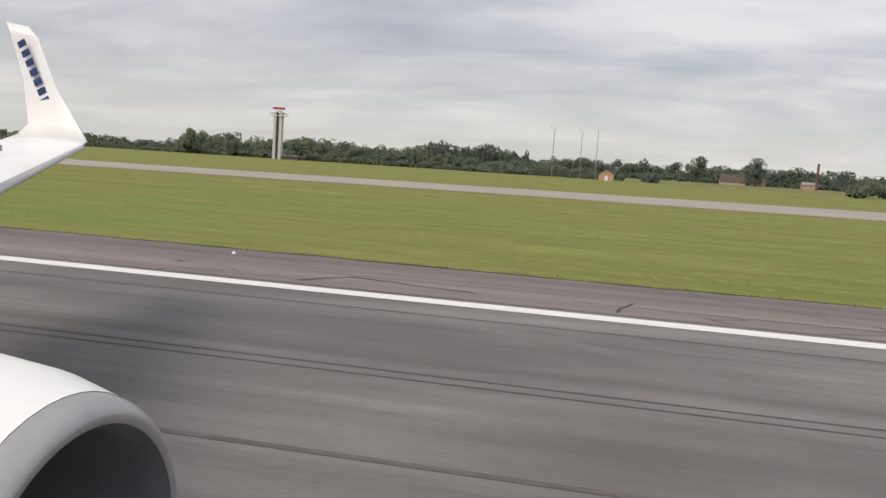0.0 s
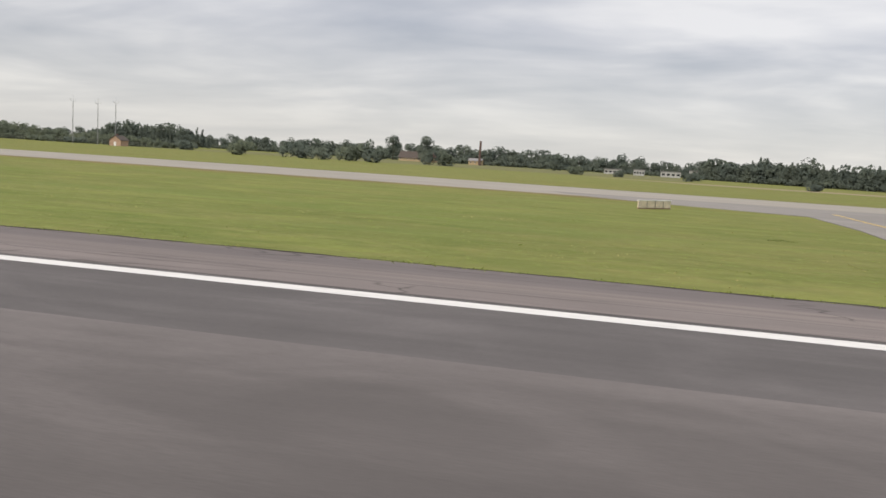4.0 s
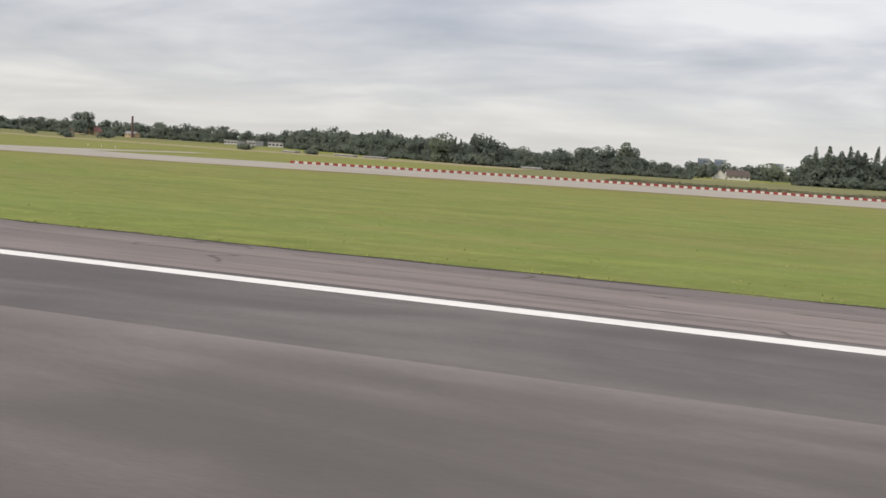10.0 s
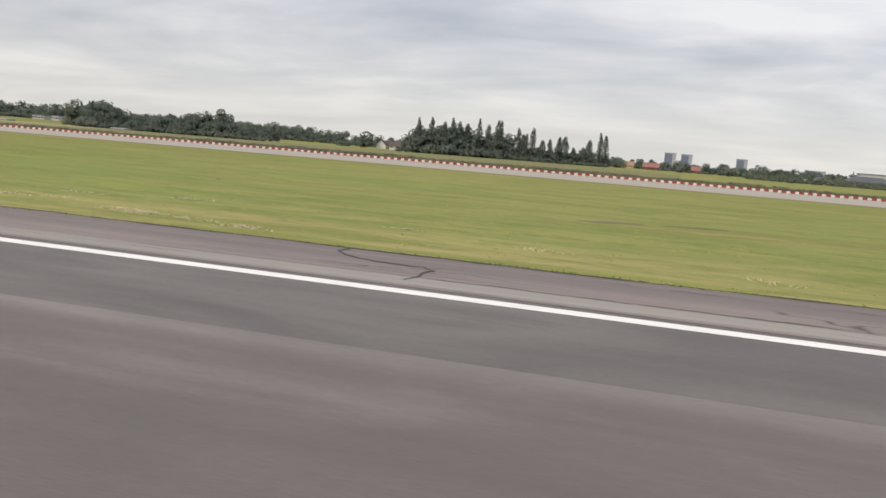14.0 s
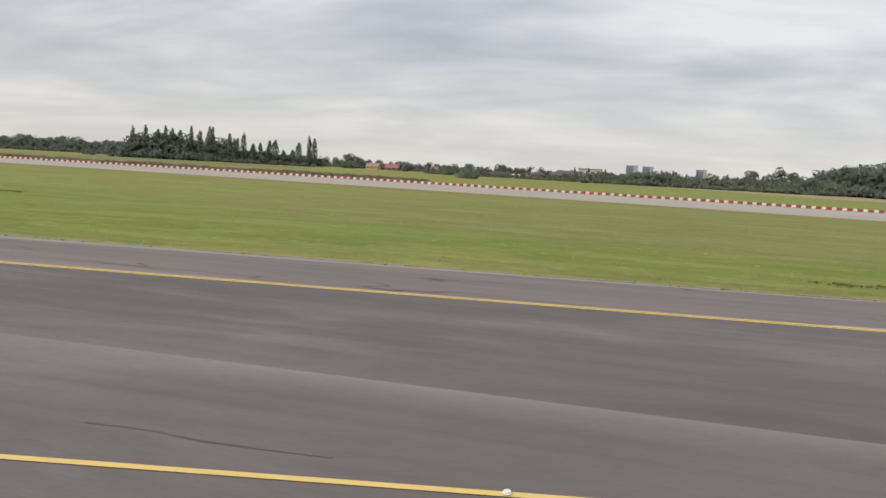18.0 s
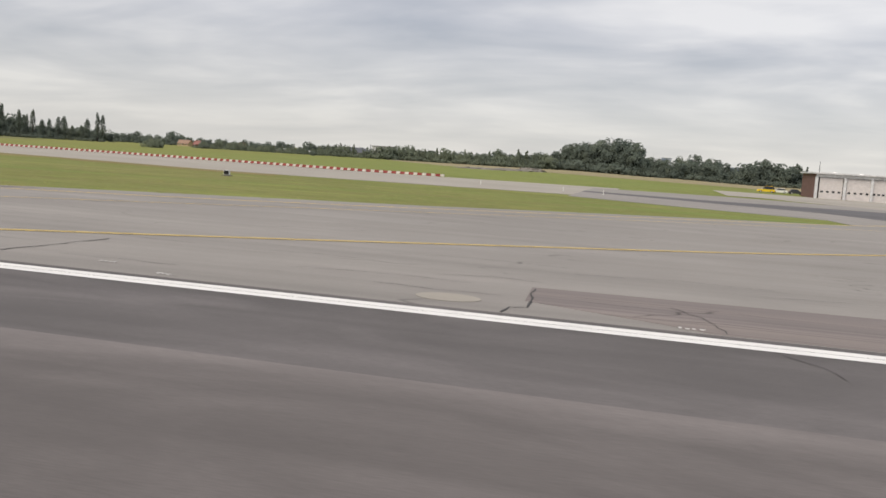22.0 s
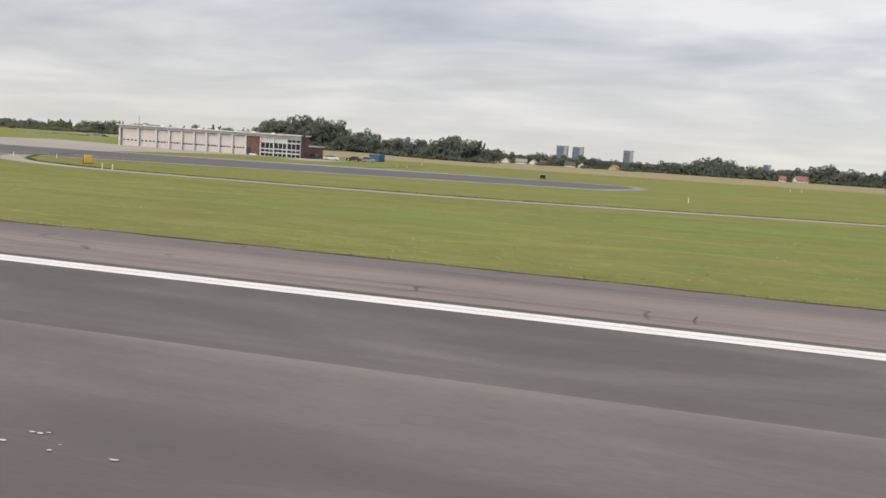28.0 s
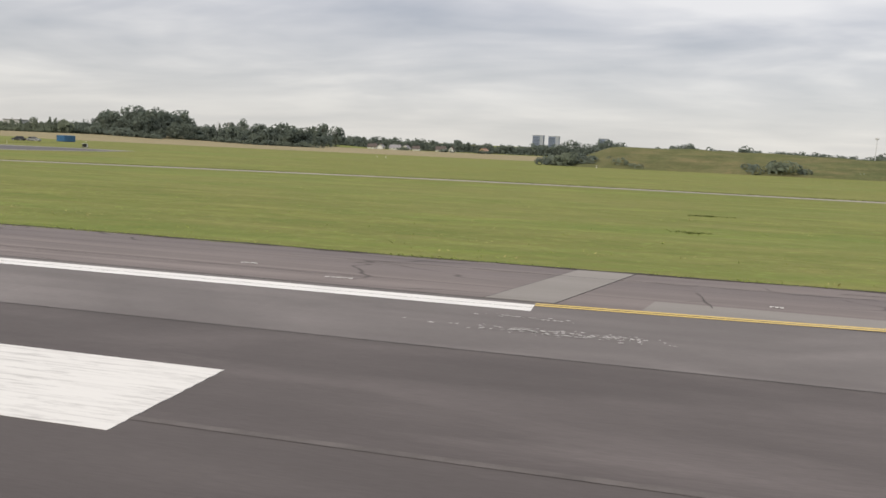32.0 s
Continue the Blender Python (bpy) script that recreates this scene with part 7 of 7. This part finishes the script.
def foil(lead, trail, thick, axis):
    """A wing section between leading and trailing edge; axis: the way of its thickness."""
    lead, trail, axis = Vector(lead), Vector(trail), Vector(axis)
    top, bot = [], []
    for i in range(13):
        s = (1 - math.cos(math.pi * i / 12)) / 2
        t = thick * 2.6 * (0.2969 * math.sqrt(s) - 0.126 * s - 0.3516 * s * s + 0.2843 * s ** 3 - 0.1015 * s ** 4)
        p = lead.lerp(trail, s)
        top.append(p + axis * t)
        bot.append(p - axis * t * 0.7)
    return [tuple(q) for q in top + bot[-2:0:-1]]


up_axis = (0, 0, 1)
part("wing_panel", loft([foil((-12.6, 1.9, 1.38), (-16.6, 1.9, 1.30), 0.5, up_axis), foil((-14.3, 5.2, 1.74), (-16.9, 5.2, 1.70), 0.33, up_axis), foil((-16.02, 8.75, 2.17), (-17.15, 8.75, 2.20), 0.17, up_axis),
                         foil((-16.10, 8.97, 2.24), (-17.12, 8.97, 2.28), 0.13, (0, -0.5, 0.86))]), AIR_WHITE, plane)
part("leading_edge", loft([foil((-12.55, 1.9, 1.37), (-12.95, 1.9, 1.37), 0.23, up_axis), foil((-14.25, 5.2, 1.735), (-14.52, 5.2, 1.735), 0.16, up_axis), foil((-15.97, 8.75, 2.168), (-16.10, 8.75, 2.17), 0.085, up_axis)]), AIR_GREY, plane, "bright metal leading edge")
wlet = part("winglet", loft([foil((-16.10, 8.97, 2.24), (-17.12, 8.97, 2.28), 0.13, (0, -0.5, 0.86)), foil((-16.3, 9.08, 2.42), (-17.05, 9.08, 2.42), 0.075, (0, -1, 0.2)), foil((-16.7, 9.14, 2.92), (-17.18, 9.14, 2.98), 0.05, (0, -1, 0.1)),
                             foil((-17.0, 9.2, 3.50), (-17.42, 9.2, 3.56), 0.032, (0, -1, 0.1)), foil((-17.16, 9.22, 3.65), (-17.5, 9.22, 3.70), 0.012, (0, -1, 0.1))]), AIR_WHITE, plane, "white upturned winglet")
for i in range(7):
    s = i / 6
    cx_, cz_ = -17.17 + 0.36 * s, 3.42 - 0.70 * s
    bm = boxed(-0.042, 0.042, -0.004, 0.004, -0.058, 0.058)
    mk = part("marking", bm, AIR_BLUE, wlet, "dark blue painted bar")
    mk.matrix_basis = Matrix.Translation((cx_, 9.105 - 0.03 * (1 - s) + 0.035 * (1 - s), cz_)) @ pose(0, 0, 0, 0, 62.8, 0)
for y, x in ((6.6, -15.4), (7.6, -15.95), (5.2, -14.8)):
    part("panel_seam", boxed(x - 0.55, x - 0.2, y - 0.006, y + 0.006, 1.70 + (y - 5.2) * 0.121, 1.86 + (y - 5.2) * 0.121), AIR_DARK, plane)


def ring(x, r, cy, cz, n=48, squash=1.0):
    return [(x, cy + r * math.cos(6.28319 * i / n), cz + r * squash * math.sin(6.28319 * i / n)) for i in range(n)]


EX, EY, EZ, ER = -11.12, 2.2, 0.86, 0.60
lip = [(-0.10, 0.598), (-0.07, 0.592), (-0.045, 0.581), (-0.018, 0.562), (-0.003, 0.54), (0.0, 0.522), (-0.008, 0.505)]
part("inlet_lip", loft([ring(EX + dx, r, EY, EZ) for dx, r in lip], False), AIR_GREY, plane, "bare metal engine inlet lip")
cowl = [(-0.10, 0.60), (-0.3, 0.655), (-0.7, 0.70), (-1.2, 0.72), (-1.8, 0.69), (-2.4, 0.62), (-2.7, 0.55)]
part("engine_cowl", loft([ring(EX + dx, r, EY, EZ) for dx, r in cowl], False), AIR_WHITE, plane, "white engine cowling")
part("inlet_duct", loft([ring(EX + dx, r, EY, EZ) for dx, r in ((-0.009, 0.504), (-0.05, 0.482), (-0.12, 0.47), (-0.45, 0.47), (-0.75, 0.48))], False), AIR_DARK, plane, "dark inlet duct")
fan = bmesh.new()
for i in range(24):
    a = 6.28319 * i / 24
    p = [(EX - 0.74, r, a + da) for r, da in ((0.12, 0.0), (0.12, 0.14), (ER - 0.13, 0.28), (ER - 0.13, 0.06))]
    fan.faces.new([fan.verts.new((q[0] - 0.08 * (k in (1, 2)), EY + q[1] * math.cos(q[2]), EZ + q[1] * math.sin(q[2]))) for k, q in enumerate(p)])
part("fan", fan, AIR_GREY, plane, "grey fan blades at rest")
bm = bmesh.new()
cyl(bm, (EX - 0.85, EY, EZ), (EX - 0.5, EY, EZ), 0.15, 0.02, 20)
part("spinner", bm, AIR_DARK, plane)
bm = bmesh.new()
cyl(bm, (EX - 2.7, EY, EZ), (EX - 0.86, EY, EZ), ER - 0.1, ER - 0.125, 32)
part("engine_core", bm, AIR_DARK, plane)
part("pylon", boxed(EX - 2.9, EX - 1.0, EY - 0.09, EY + 0.09, EZ + ER, 1.52, 0.02), AIR_WHITE, plane)
bm = bmesh.new()
cyl(bm, (-15.6, 1.9, 0.3), (-15.6, 1.9, 1.35), 0.07, 0.08, 12)
gear = part("gear_leg", bm, AIR_GREY, plane)
for s in (-0.18, 0.18):
    bm = bmesh.new()
    cyl(bm, (-15.6, 1.9 + s - 0.1, 0.31), (-15.6, 1.9 + s + 0.1, 0.31), 0.31, 0.31, 24)
    part("wheel", bm, BLACK, gear)
